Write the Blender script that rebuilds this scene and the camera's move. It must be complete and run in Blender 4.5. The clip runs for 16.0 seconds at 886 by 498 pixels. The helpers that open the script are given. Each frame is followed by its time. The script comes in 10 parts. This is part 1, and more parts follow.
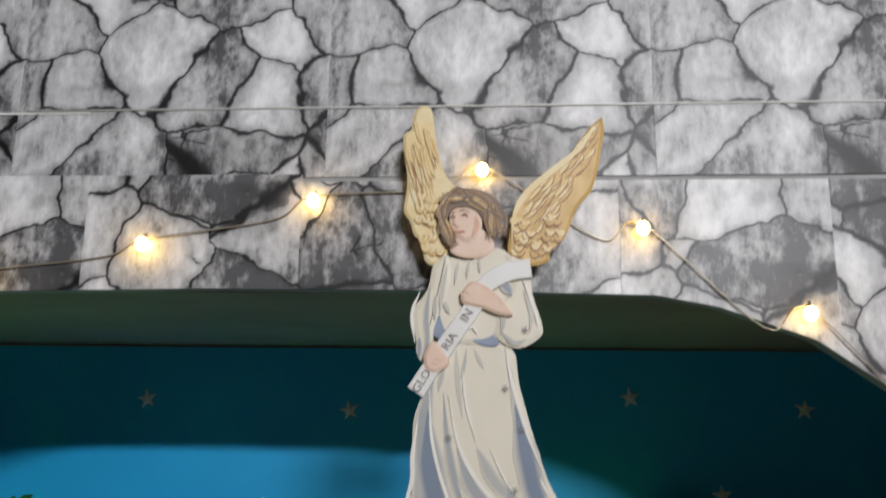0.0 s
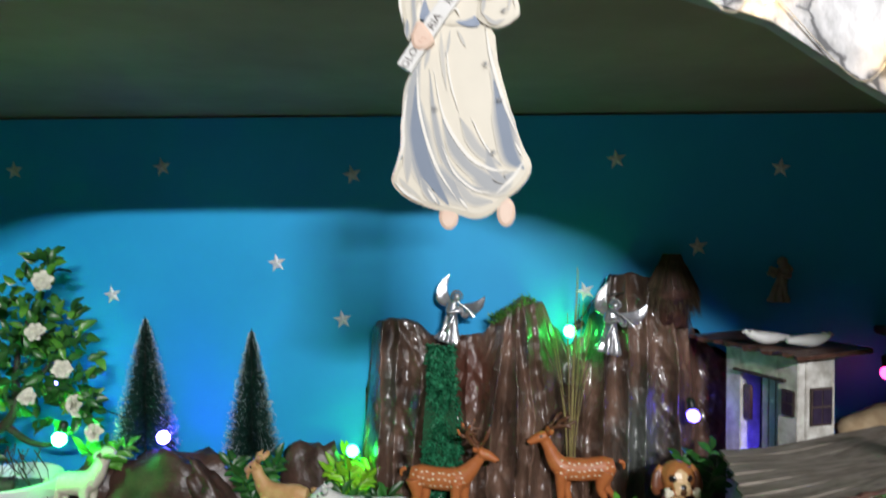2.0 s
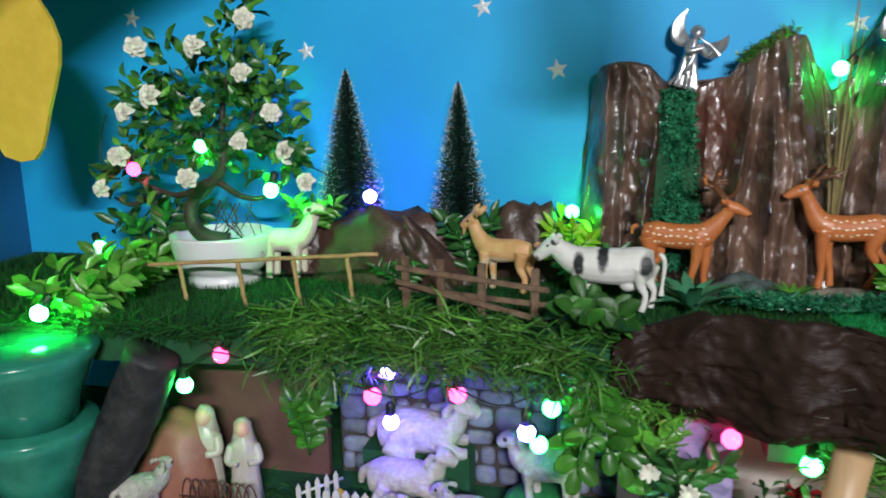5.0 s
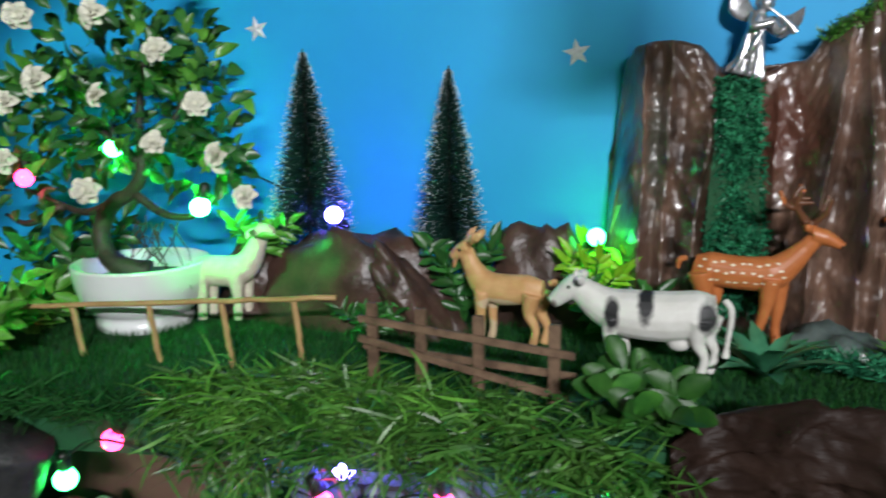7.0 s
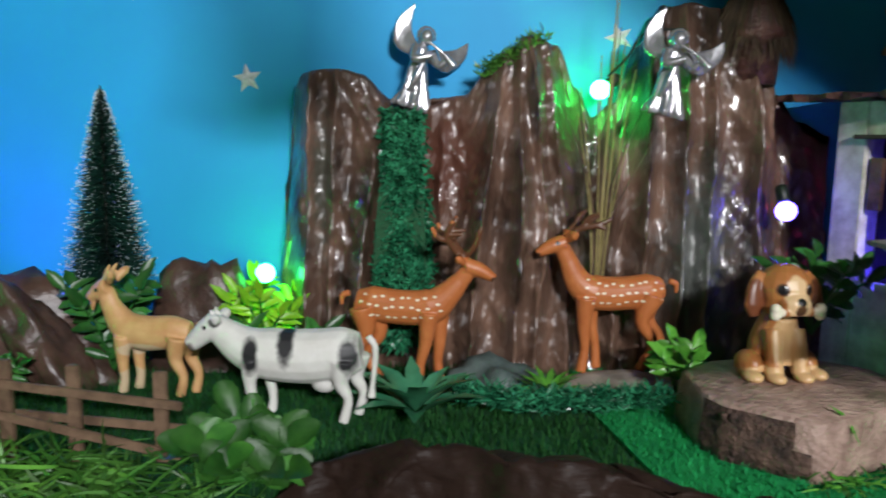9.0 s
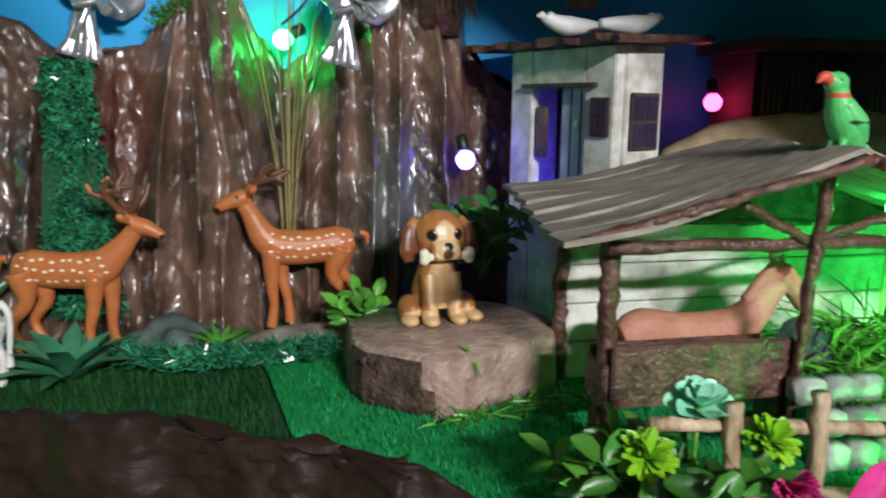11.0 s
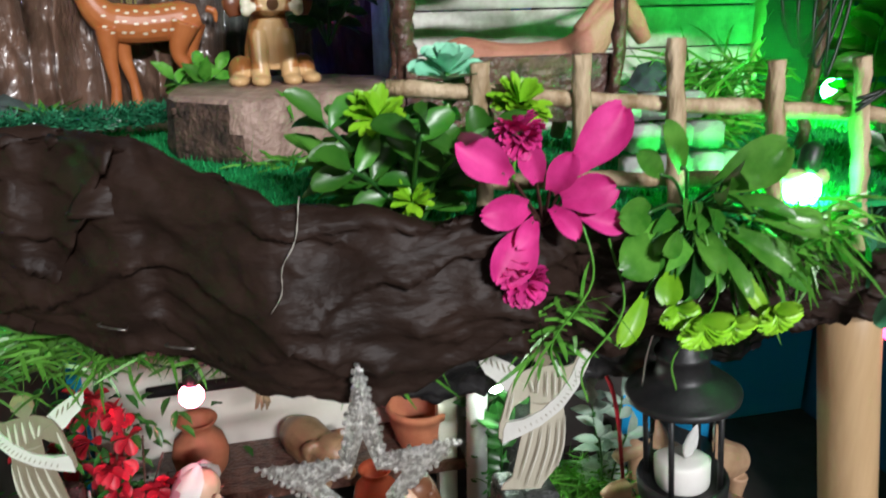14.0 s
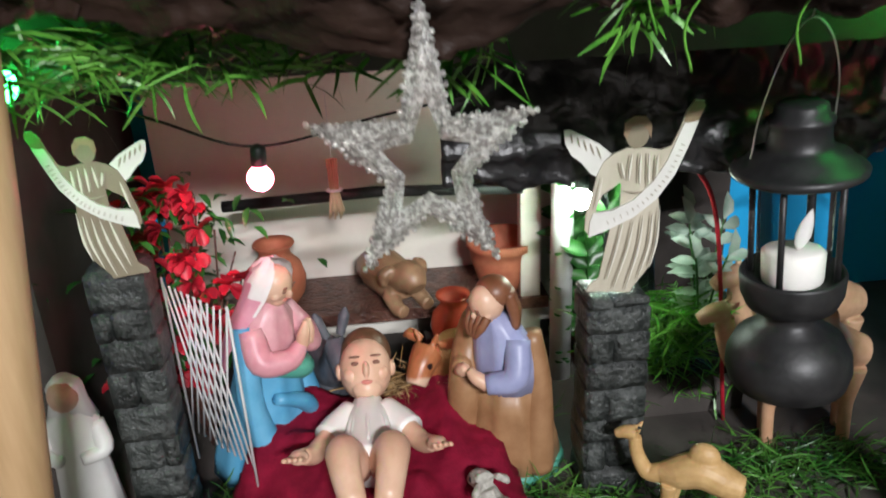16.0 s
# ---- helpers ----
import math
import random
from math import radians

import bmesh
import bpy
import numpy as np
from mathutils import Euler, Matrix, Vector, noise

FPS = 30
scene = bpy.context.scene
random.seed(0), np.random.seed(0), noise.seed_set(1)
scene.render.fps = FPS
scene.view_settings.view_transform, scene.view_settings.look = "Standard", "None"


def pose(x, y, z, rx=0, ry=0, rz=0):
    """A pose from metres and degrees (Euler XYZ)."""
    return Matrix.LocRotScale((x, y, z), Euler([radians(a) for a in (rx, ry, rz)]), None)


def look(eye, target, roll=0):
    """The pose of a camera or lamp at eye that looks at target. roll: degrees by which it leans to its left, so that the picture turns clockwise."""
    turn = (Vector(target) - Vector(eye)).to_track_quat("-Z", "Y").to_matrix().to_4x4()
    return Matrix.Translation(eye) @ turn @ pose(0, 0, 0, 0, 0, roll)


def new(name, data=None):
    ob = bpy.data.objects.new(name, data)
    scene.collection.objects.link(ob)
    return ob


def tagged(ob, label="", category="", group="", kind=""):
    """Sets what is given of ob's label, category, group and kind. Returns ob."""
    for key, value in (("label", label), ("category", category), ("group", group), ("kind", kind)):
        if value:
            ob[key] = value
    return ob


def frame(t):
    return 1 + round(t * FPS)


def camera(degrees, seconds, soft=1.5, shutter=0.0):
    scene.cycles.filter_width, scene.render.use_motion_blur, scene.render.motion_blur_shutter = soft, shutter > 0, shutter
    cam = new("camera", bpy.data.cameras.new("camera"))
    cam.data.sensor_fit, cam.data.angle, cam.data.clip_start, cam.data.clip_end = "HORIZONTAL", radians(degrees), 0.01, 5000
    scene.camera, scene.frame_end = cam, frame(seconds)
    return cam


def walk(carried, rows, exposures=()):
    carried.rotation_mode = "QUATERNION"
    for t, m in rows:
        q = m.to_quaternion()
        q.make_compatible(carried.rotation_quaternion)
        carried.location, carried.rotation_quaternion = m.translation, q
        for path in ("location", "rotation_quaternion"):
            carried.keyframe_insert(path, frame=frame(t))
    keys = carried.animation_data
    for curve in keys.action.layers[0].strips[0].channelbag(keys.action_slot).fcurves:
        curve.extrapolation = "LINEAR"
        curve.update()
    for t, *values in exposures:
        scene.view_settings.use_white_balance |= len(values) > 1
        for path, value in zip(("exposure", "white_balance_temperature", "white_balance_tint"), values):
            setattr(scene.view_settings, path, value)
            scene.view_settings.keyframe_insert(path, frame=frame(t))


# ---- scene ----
cam = camera(60.6, 16.0, soft=1.8, shutter=0.4)
PATH = [
    (0, (0.106, 0.067, 1.33), (-0.023, 2.026, 1.713), 0.7),
    (0.5, (0.102, 0.056, 1.292), (-0.055, 2.026, 1.598), 0.5),
    (1, (0.109, 0.026, 1.276), (-0.061, 2.006, 1.498), 0.2),
    (1.5, (0.111, 0.013, 1.247), (-0.058, 2.002, 1.354), 0.2),
    (2, (0.124, 0.02, 1.211), (-0.019, 2.014, 1.18), 0.2),
    (2.5, (0.148, 0.053, 1.173), (0.039, 2.045, 1.025), -0.0),
    (3, (0.151, 0.056, 1.153), (0.04, 2.037, 0.901), -0.3),
    (3.5, (0.119, 0.077, 1.121), (-0.049, 2.046, 0.813), -0.6),
    (4, (0.076, 0.082, 1.093), (-0.186, 2.03, 0.728), -1.1),
    (4.5, (0.042, 0.088, 1.056), (-0.375, 2.002, 0.653), -1.3),
    (4.7, (0.017, 0.089, 1.057), (-0.435, 1.993, 0.646), -1.3),
    (6.8, (-0.078, 0.34, 1.032), (-0.588, 2.231, 0.629), -0.7),
    (7, (-0.065, 0.346, 1.035), (-0.525, 2.252, 0.641), -0.7),
    (7.5, (-0.037, 0.376, 1.026), (-0.369, 2.313, 0.654), -0.5),
    (8, (-0.009, 0.394, 1.024), (-0.218, 2.354, 0.686), 0.1),
    (8.5, (0.024, 0.412, 1.019), (-0.069, 2.385, 0.71), 0.6),
    (9, (0.065, 0.407, 1.022), (0.11, 2.386, 0.735), 1.0),
    (9.5, (0.103, 0.402, 1.018), (0.266, 2.377, 0.75), 1.2),
    (9.7, (0.122, 0.404, 1.013), (0.322, 2.377, 0.752), 1.4),
    (11.8, (0.291, 0.391, 1.012), (0.816, 2.268, 0.56), -0.0),
    (12, (0.307, 0.395, 1.003), (0.856, 2.262, 0.542), -0.0),
    (12.5, (0.33, 0.392, 0.971), (0.887, 2.245, 0.464), 0.1),
    (13, (0.344, 0.375, 0.947), (0.877, 2.219, 0.383), 0.1),
    (13.5, (0.346, 0.372, 0.924), (0.831, 2.215, 0.318), -0.3),
    (14, (0.348, 0.375, 0.902), (0.759, 2.224, 0.258), -1.0),
    (14.5, (0.346, 0.355, 0.874), (0.686, 2.203, 0.188), -1.6),
    (15, (0.344, 0.344, 0.855), (0.62, 2.192, 0.141), -2.0),
    (15.5, (0.338, 0.351, 0.817), (0.554, 2.197, 0.079), -2.5),
    (16, (0.353, 0.375, 0.777), (0.517, 2.208, -0.007), -2.8),
]
EXPOSURES = [(0.0, -0.88), (0.5, -1.0), (1.0, -0.82), (1.5, -0.55), (2.0, -0.2), (2.5, 0.0), (9.5, 0.0), (12.0, 0.15), (14.0, 0.1), (15.0, 0.2), (16.0, 0.28)]
walk(cam, [(t, look(eye, target, roll)) for t, eye, target, roll in PATH], EXPOSURES)

# ---- light: one fluorescent tube on the room's ceiling, and the room's faint ambient ----
world = bpy.data.worlds.new("world")
scene.world = world
world.use_nodes = True
world.node_tree.nodes["Background"].inputs[0].default_value = (0.8, 0.85, 1.0, 1)
world.node_tree.nodes["Background"].inputs[1].default_value = 0.005
TUBE_AT, TUBE_WATTS = (0.80, -1.9, 2.035), 100.0
lamp = bpy.data.lights.new("room_tube_light", "AREA")
lamp.shape, lamp.size, lamp.size_y, lamp.energy, lamp.color = "RECTANGLE", 0.60, 0.05, TUBE_WATTS, (0.97, 0.97, 1.0)
new("room_tube_light", lamp).matrix_world = look(TUBE_AT, (0.15, 0.9, 1.0))
scene.view_settings.exposure = 0.0

# ---- small kit ----
rnd = random.Random(7)


def lin(c):
    return tuple(c) + (1,)


def mat(name, a, b=None, rough=0.6, metal=0.0, scale=30.0, fine=300.0, bump=0.15, stretch=(1, 1, 1), island=0.0, rand=0.0, sheen=0.0, spec=0.5, sharp=0.3, bdist=0.001, trans=0.0):
    """Two colours mixed by a coarse noise, with a fine grain in relief; island and rand vary the tone piece by piece."""
    m = bpy.data.materials.new(name)
    m.use_nodes = True
    t = m.node_tree
    n, l = t.nodes, t.links
    p = n["Principled BSDF"]
    p.inputs["Roughness"].default_value, p.inputs["Metallic"].default_value = rough, metal
    p.inputs["Specular IOR Level"].default_value = spec
    p.inputs["Sheen Weight"].default_value = sheen
    tc, mp = n.new("ShaderNodeTexCoord"), n.new("ShaderNodeMapping")
    mp.inputs["Scale"].default_value = stretch
    l.new(tc.outputs["Object"], mp.inputs["Vector"])
    big = n.new("ShaderNodeTexNoise")
    big.inputs["Scale"].default_value, big.inputs["Detail"].default_value, big.inputs["Roughness"].default_value = scale, 6, 0.6
    l.new(mp.outputs[0], big.inputs["Vector"])
    ramp = n.new("ShaderNodeValToRGB")
    ramp.color_ramp.elements[0].position, ramp.color_ramp.elements[1].position = 0.5 - sharp / 2, 0.5 + sharp / 2
    ramp.color_ramp.elements[0].color, ramp.color_ramp.elements[1].color = lin(a), lin(b or a)
    l.new(big.outputs["Fac"], ramp.inputs["Fac"])
    out = ramp.outputs["Color"]
    for amount, node, socket in ((island, "ShaderNodeNewGeometry", "Random Per Island"), (rand, "ShaderNodeObjectInfo", "Random")):
        if amount:
            src, hsv, rg = n.new(node), n.new("ShaderNodeHueSaturation"), n.new("ShaderNodeMapRange")
            rg.inputs["To Min"].default_value, rg.inputs["To Max"].default_value = 1 - amount, 1 + amount
            l.new(src.outputs[socket], rg.inputs["Value"])
            l.new(rg.outputs[0], hsv.inputs["Value"])
            l.new(out, hsv.inputs["Color"])
            out = hsv.outputs["Color"]
    l.new(out, p.inputs["Base Color"])
    if bump:
        small, bp, add = n.new("ShaderNodeTexNoise"), n.new("ShaderNodeBump"), n.new("ShaderNodeMath")
        small.inputs["Scale"].default_value, small.inputs["Detail"].default_value = fine, 4
        l.new(mp.outputs[0], small.inputs["Vector"])
        add.operation = "ADD"
        l.new(small.outputs["Fac"], add.inputs[0])
        l.new(big.outputs["Fac"], add.inputs[1])
        bp.inputs["Strength"].default_value, bp.inputs["Distance"].default_value = bump, bdist
        l.new(add.outputs[0], bp.inputs["Height"])
        l.new(bp.outputs[0], p.inputs["Normal"])
    if trans:
        p.inputs["Subsurface Weight"].default_value = trans
        p.inputs["Subsurface Radius"].default_value = (0.004, 0.006, 0.002)
        p.inputs["Subsurface Scale"].default_value = 0.5
    return m


def spotted(m, spots, soft=0.15):
    """Paints ellipsoidal patches (centre, radii, colour) in the thing's own space over a material, as a painter would."""
    t = m.node_tree
    n, l = t.nodes, t.links
    p = n["Principled BSDF"]
    tc = n.new("ShaderNodeTexCoord")
    nz = n.new("ShaderNodeTexNoise")
    nz.inputs["Scale"].default_value = 120
    l.new(tc.outputs["Object"], nz.inputs["Vector"])
    src = p.inputs["Base Color"].links[0].from_socket
    for c, r, col in spots:
        sub, div, ln, ad, rg, mx = (n.new("ShaderNodeVectorMath"), n.new("ShaderNodeVectorMath"), n.new("ShaderNodeVectorMath"), n.new("ShaderNodeMath"), n.new("ShaderNodeMapRange"), n.new("ShaderNodeMixRGB"))
        sub.operation, div.operation, ln.operation, ad.operation = "SUBTRACT", "DIVIDE", "LENGTH", "MULTIPLY_ADD"
        sub.inputs[1].default_value, div.inputs[1].default_value = c, r
        l.new(tc.outputs["Object"], sub.inputs[0])
        l.new(sub.outputs[0], div.inputs[0])
        l.new(div.outputs[0], ln.inputs[0])
        l.new(nz.outputs["Fac"], ad.inputs[0])
        ad.inputs[1].default_value = soft * 1.5
        l.new(ln.outputs["Value"], ad.inputs[2])
        rg.inputs["From Min"].default_value, rg.inputs["From Max"].default_value = 1.0 + soft, 1.0
        rg.inputs["To Min"].default_value, rg.inputs["To Max"].default_value = 0, 1
        l.new(ad.outputs[0], rg.inputs["Value"])
        l.new(rg.outputs[0], mx.inputs["Fac"])
        l.new(src, mx.inputs["Color1"])
        mx.inputs["Color2"].default_value = lin(col)
        src = mx.outputs["Color"]
    l.new(src, p.inputs["Base Color"])
    return m


def glow(name, colour, strength):
    m = bpy.data.materials.new(name)
    m.use_nodes = True
    p = m.node_tree.nodes["Principled BSDF"]
    p.inputs["Base Color"].default_value = lin(colour)
    p.inputs["Emission Color"].default_value = lin(colour)
    p.inputs["Emission Strength"].default_value = strength
    p.inputs["Roughness"].default_value = 0.2
    return m


def mesh_of(name, bm, materials, smooth=True):
    me = bpy.data.meshes.new(name)
    bm.to_mesh(me)
    bm.free()
    for one in materials if isinstance(materials, (list, tuple)) else [materials]:
        me.materials.append(one)
    if smooth:
        me.polygons.foreach_set("use_smooth", [True] * len(me.polygons))
    return me


def part(name, bm, materials, parent, label="", smooth=True):
    ob = new(name, mesh_of(name, bm, materials, smooth))
    ob.parent = parent
    return tagged(ob, label)


def thing(name, at, label, category, group="", turn=0.0):
    ob = new(name)
    ob.empty_display_size = 0.02
    ob.matrix_basis = pose(*at, 0, 0, turn)
    return tagged(ob, label, category, group)


def solid(name, bm, materials, at, label, category, group="", turn=0.0, smooth=True):
    ob = new(name, mesh_of(name, bm, materials, smooth))
    ob.matrix_basis = pose(*at, 0, 0, turn)
    return tagged(ob, label, category, group)


def structure(name, bm, materials, label, category, smooth=False):
    return tagged(new(name, mesh_of(name, bm, materials, smooth)), label, category, kind="structure")


def faces_mat(faces, i):
    for f in faces:
        f.material_index = i


def box(bm, c, s, bevel=0.0, mi=0, rot=None):
    made = bmesh.ops.create_cube(bm, size=1.0)["verts"]
    m = Matrix.Translation(c) @ (rot.to_4x4() if rot else Matrix()) @ Matrix.Diagonal((*s, 1))
    bmesh.ops.transform(bm, matrix=m, verts=made)
    fs = {f for v in made for f in v.link_faces}
    faces_mat(fs, mi)
    if bevel:
        es = list({e for v in made for e in v.link_edges})
        got = bmesh.ops.bevel(bm, geom=es, offset=bevel, segments=2, affect="EDGES", clamp_overlap=True)
        faces_mat(got["faces"], mi)


def ring_skin(bm, rings, closed_ends=True, mi=0):
    """Joins rings of points (all of one length) into a skin."""
    vs = [[bm.verts.new(p) for p in ring] for ring in rings]
    n = len(rings[0])
    for a, b in zip(vs, vs[1:]):
        for i in range(n):
            bm.faces.new((a[i], a[(i + 1) % n], b[(i + 1) % n], b[i])).material_index = mi
    if closed_ends:
        bm.faces.new(vs[0][::-1]).material_index = mi
        bm.faces.new(vs[-1]).material_index = mi
    return vs


def tube(bm, pts, radii, sides=8, mi=0, flat=1.0, rough=0.0):
    """A tapered tube along points; flat squeezes the second axis; rough makes the radius uneven."""
    pts = [Vector(p) for p in pts]
    radii = list(radii) if isinstance(radii, (list, tuple)) else [radii] * len(pts)
    rings, side = [], None
    for i, p in enumerate(pts):
        d = (pts[min(i + 1, len(pts) - 1)] - pts[max(i - 1, 0)]).normalized()
        if side is None:
            side = d.cross(Vector((0, 1, 0.01)))
            side = side.normalized() if side.length > 1e-4 else Vector((1, 0, 0))
        side = (side - d * side.dot(d)).normalized()
        other = d.cross(side)
        ring = []
        for k in range(sides):
            a = 2 * math.pi * k / sides
            r = radii[i] * (1 + rough * (rnd.random() - 0.5))
            ring.append(p + side * math.cos(a) * r + other * math.sin(a) * r * flat)
        rings.append(ring)
    ring_skin(bm, rings, True, mi)


def curve(pts, n=6):
    """A smooth line through points."""
    pts = [Vector(p) for p in pts]
    ext = [pts[0] * 2 - pts[1]] + pts + [pts[-1] * 2 - pts[-2]]
    out = []
    for i in range(1, len(ext) - 2):
        a, b, c, d = ext[i - 1:i + 3]
        for k in range(n):
            t = k / n
            out.append(0.5 * (2 * b + (c - a) * t + (2 * a - 5 * b + 4 * c - d) * t * t + (3 * b - a - 3 * c + d) * t ** 3))
    return out + [pts[-1]]


def ball(bm, c, r, seg=14, rings=9, mi=0, rot=None):
    r = (r, r, r) if isinstance(r, (int, float)) else r
    got = bmesh.ops.create_uvsphere(bm, u_segments=seg, v_segments=rings, radius=1.0)["verts"]
    m = Matrix.Translation(c) @ (rot.to_4x4() if rot else Matrix()) @ Matrix.Diagonal((*r, 1))
    bmesh.ops.transform(bm, matrix=m, verts=got)
    faces_mat({f for v in got for f in v.link_faces}, mi)


def lathe(bm, prof, seg=28, c=(0, 0, 0), mi=0):
    c = Vector(c)
    ring_skin(bm, [[c + Vector((max(r, 0.0002) * math.cos(2 * math.pi * k / seg), max(r, 0.0002) * math.sin(2 * math.pi * k / seg), z)) for k in range(seg)] for r, z in prof], True, mi)


def plate(bm, outline, y0, y1, mi=0):
    """A flat piece with an outline in x and z, from depth y0 (front) to y1."""
    a = [bm.verts.new((x, y0, z)) for x, z in outline]
    b = [bm.verts.new((x, y1, z)) for x, z in outline]
    n = len(a)
    fs = [bm.faces.new(a), bm.faces.new(b[::-1])]
    fs += [bm.faces.new((a[i], b[i], b[(i + 1) % n], a[(i + 1) % n])) for i in range(n)]
    faces_mat(fs, mi)
    bmesh.ops.recalc_face_normals(bm, faces=fs)
    bmesh.ops.triangulate(bm, faces=fs[:2])


def leaf(bm, base, way, length, width, bend=0.3, up=(0, 0, 1), mi=0, cup=0.38, tip=1.0):
    """A curved leaf of six faces, folded along its midrib."""
    base, way, up = Vector(base), Vector(way).normalized(), Vector(up)
    side = way.cross(up)
    side = side.normalized() if side.length > 1e-3 else Vector((1, 0, 0))
    nrm = side.cross(way).normalized()
    rows = []
    for t, w in ((0, 0.12), (0.3, 0.8), (0.65, 1.0), (0.9, 0.72), (1.0, 0.3)) if tip > 3 else ((0, 0.12), (0.35, 0.9), (0.7, 0.8), (1.0, 0.08 * tip)):
        mid = base + way * length * t - nrm * bend * length * t * t
        lift = nrm * cup * width * w
        rows.append([bm.verts.new(mid - side * width * w / 2 + lift), bm.verts.new(mid), bm.verts.new(mid + side * width * w / 2 + lift)])
    for a, b in zip(rows, rows[1:]):
        for k in (0, 1):
            bm.faces.new((a[k], a[k + 1], b[k + 1], b[k])).material_index = mi


def petal(bm, base, way, length, width, bend=0.25, up=(0, -1, 0.2), cup=0.35, mi=0, wave=0.0, n=8, k=6):
    """A rounded petal or broad leaf on a fine grid: narrow foot, full round end, cupped and waved."""
    base, way, up = Vector(base), Vector(way).normalized(), Vector(up)
    side = way.cross(up)
    side = side.normalized() if side.length > 1e-3 else Vector((1, 0, 0))
    nrm = side.cross(way).normalized()
    seed = rnd.uniform(0, 9)
    rows = []
    for i in range(n + 1):
        t = 1 - (1 - i / n) ** 1.7
        w = width * 0.5 * max(0.06, math.sin(math.pi * min(1, t ** 1.8 * 0.96 + 0.03)) ** 0.42)
        row = []
        for j in range(k + 1):
            u = 2 * j / k - 1
            p = base + way * length * (t - 0.05 * (1 - u * u) * (t > 0.9)) + side * w * u
            p += nrm * (cup * w * u * u - bend * length * t * t + wave * width * t * math.sin(5 * u + 4 * t + seed))
            row.append(bm.verts.new(p))
        rows.append(row)
    for a, b in zip(rows, rows[1:]):
        for j in range(k):
            bm.faces.new((a[j], a[j + 1], b[j + 1], b[j])).material_index = mi


def blade(bm, base, tip, width, sag=0.0, mi=0):
    """A thin blade of two quads."""
    base, tip = Vector(base), Vector(tip)
    d = tip - base
    s = d.cross(Vector((rnd.uniform(-1, 1), rnd.uniform(-1, 1), rnd.uniform(-0.4, 0.4))))
    s = s.normalized() * width / 2 if s.length > 1e-6 else Vector((width / 2, 0, 0))
    mid = base + d * 0.5 + Vector((0, 0, sag))
    v = [bm.verts.new(p) for p in (base - s, base + s, mid + s, mid - s, tip)]
    bm.faces.new((v[0], v[1], v[2], v[3])).material_index = mi
    bm.faces.new((v[3], v[2], v[4])).material_index = mi


def away(x=1.0, y=1.0, z=1.0):
    return Vector((rnd.uniform(-x, x), rnd.uniform(-y, y), rnd.uniform(-z, z)))


# ---- materials ----
SKY = mat("blue_painted_backdrop", (0.006, 0.36, 0.73), (0.010, 0.40, 0.79), 0.6, scale=6, fine=500, bump=0.05)
SIDE = mat("dark_blue_side_cloth", (0.004, 0.10, 0.24), (0.006, 0.13, 0.30), 0.7, scale=8, fine=500, bump=0.08)
CEIL = mat("grey_ceiling_board", (0.26, 0.21, 0.14), (0.34, 0.28, 0.19), 0.8, scale=5, fine=200, bump=0.06)
ROOM = mat("pale_room_paint", (0.20, 0.19, 0.17), (0.25, 0.24, 0.22), 0.85, scale=3, fine=150, bump=0.05)
ROOMFLOOR = mat("beige_floor_tile", (0.24, 0.21, 0.18), (0.30, 0.27, 0.23), 0.4, scale=5, fine=90, bump=0.05)
SLAB = mat("dark_shelf_board", (0.035, 0.03, 0.026), (0.06, 0.05, 0.045), 0.8, scale=20)
BARK = mat("brown_kraft_bark_paper", (0.0105, 0.0056, 0.0040), (0.034, 0.0185, 0.0135), 0.52, spec=0.20, scale=30, fine=120, bump=0.6, sharp=0.5, bdist=0.002, stretch=(0.5, 1, 1.4))
ROCK = mat("varnished_brown_rock_paper", (0.016, 0.009, 0.006), (0.20, 0.115, 0.080), 0.30, scale=20, fine=190, bump=0.7, stretch=(1.5, 1, 0.5), sharp=0.34, bdist=0.003)
ROCK.node_tree.nodes["Principled BSDF"].inputs["Coat Weight"].default_value = 0.8
ROCK.node_tree.nodes["Principled BSDF"].inputs["Coat Roughness"].default_value = 0.16
ROCK = spotted(ROCK, [((0.085, 1.15, 1.0), (0.040, 0.12, 0.06), (0.115, 0.045, 0.030)), ((0.335, 1.12, 0.90), (0.040, 0.12, 0.11), (0.085, 0.092, 0.082)), ((-0.035, 1.12, 0.98), (0.012, 0.12, 0.08), (0.070, 0.066, 0.050)), ((0.20, 1.12, 1.05), (0.020, 0.12, 0.05), (0.06, 0.052, 0.022))], 0.7)
MAUVE = mat("mauve_plaster_rock", (0.026, 0.016, 0.012), (0.105, 0.056, 0.042), 0.36, scale=30, fine=150, bump=0.5, sharp=0.4, bdist=0.002)
TURF = mat("green_turf_base", (0.004, 0.055, 0.018), (0.008, 0.09, 0.028), 0.8, scale=40)
TURF_D = mat("dark_green_turf_blades", (0.007, 0.055, 0.010), (0.016, 0.09, 0.017), 0.75, spec=0.2, scale=30, bump=0, island=0.4)
TURF_B = mat("emerald_turf_blades", (0.009, 0.20, 0.056), (0.016, 0.28, 0.080), 0.8, spec=0.15, scale=30, bump=0, island=0.4)
HAY = mat("fresh_green_plastic_grass", (0.016, 0.095, 0.011), (0.075, 0.20, 0.032), 0.4, scale=25, bump=0, island=0.5)
HAY_L = mat("light_green_plastic_grass", (0.035, 0.15, 0.015), (0.11, 0.30, 0.04), 0.4, scale=25, bump=0, island=0.5)
GARLAND = mat("dark_green_tinsel_needles", (0.014, 0.12, 0.055), (0.040, 0.25, 0.12), 0.22, scale=40, bump=0, island=0.6)
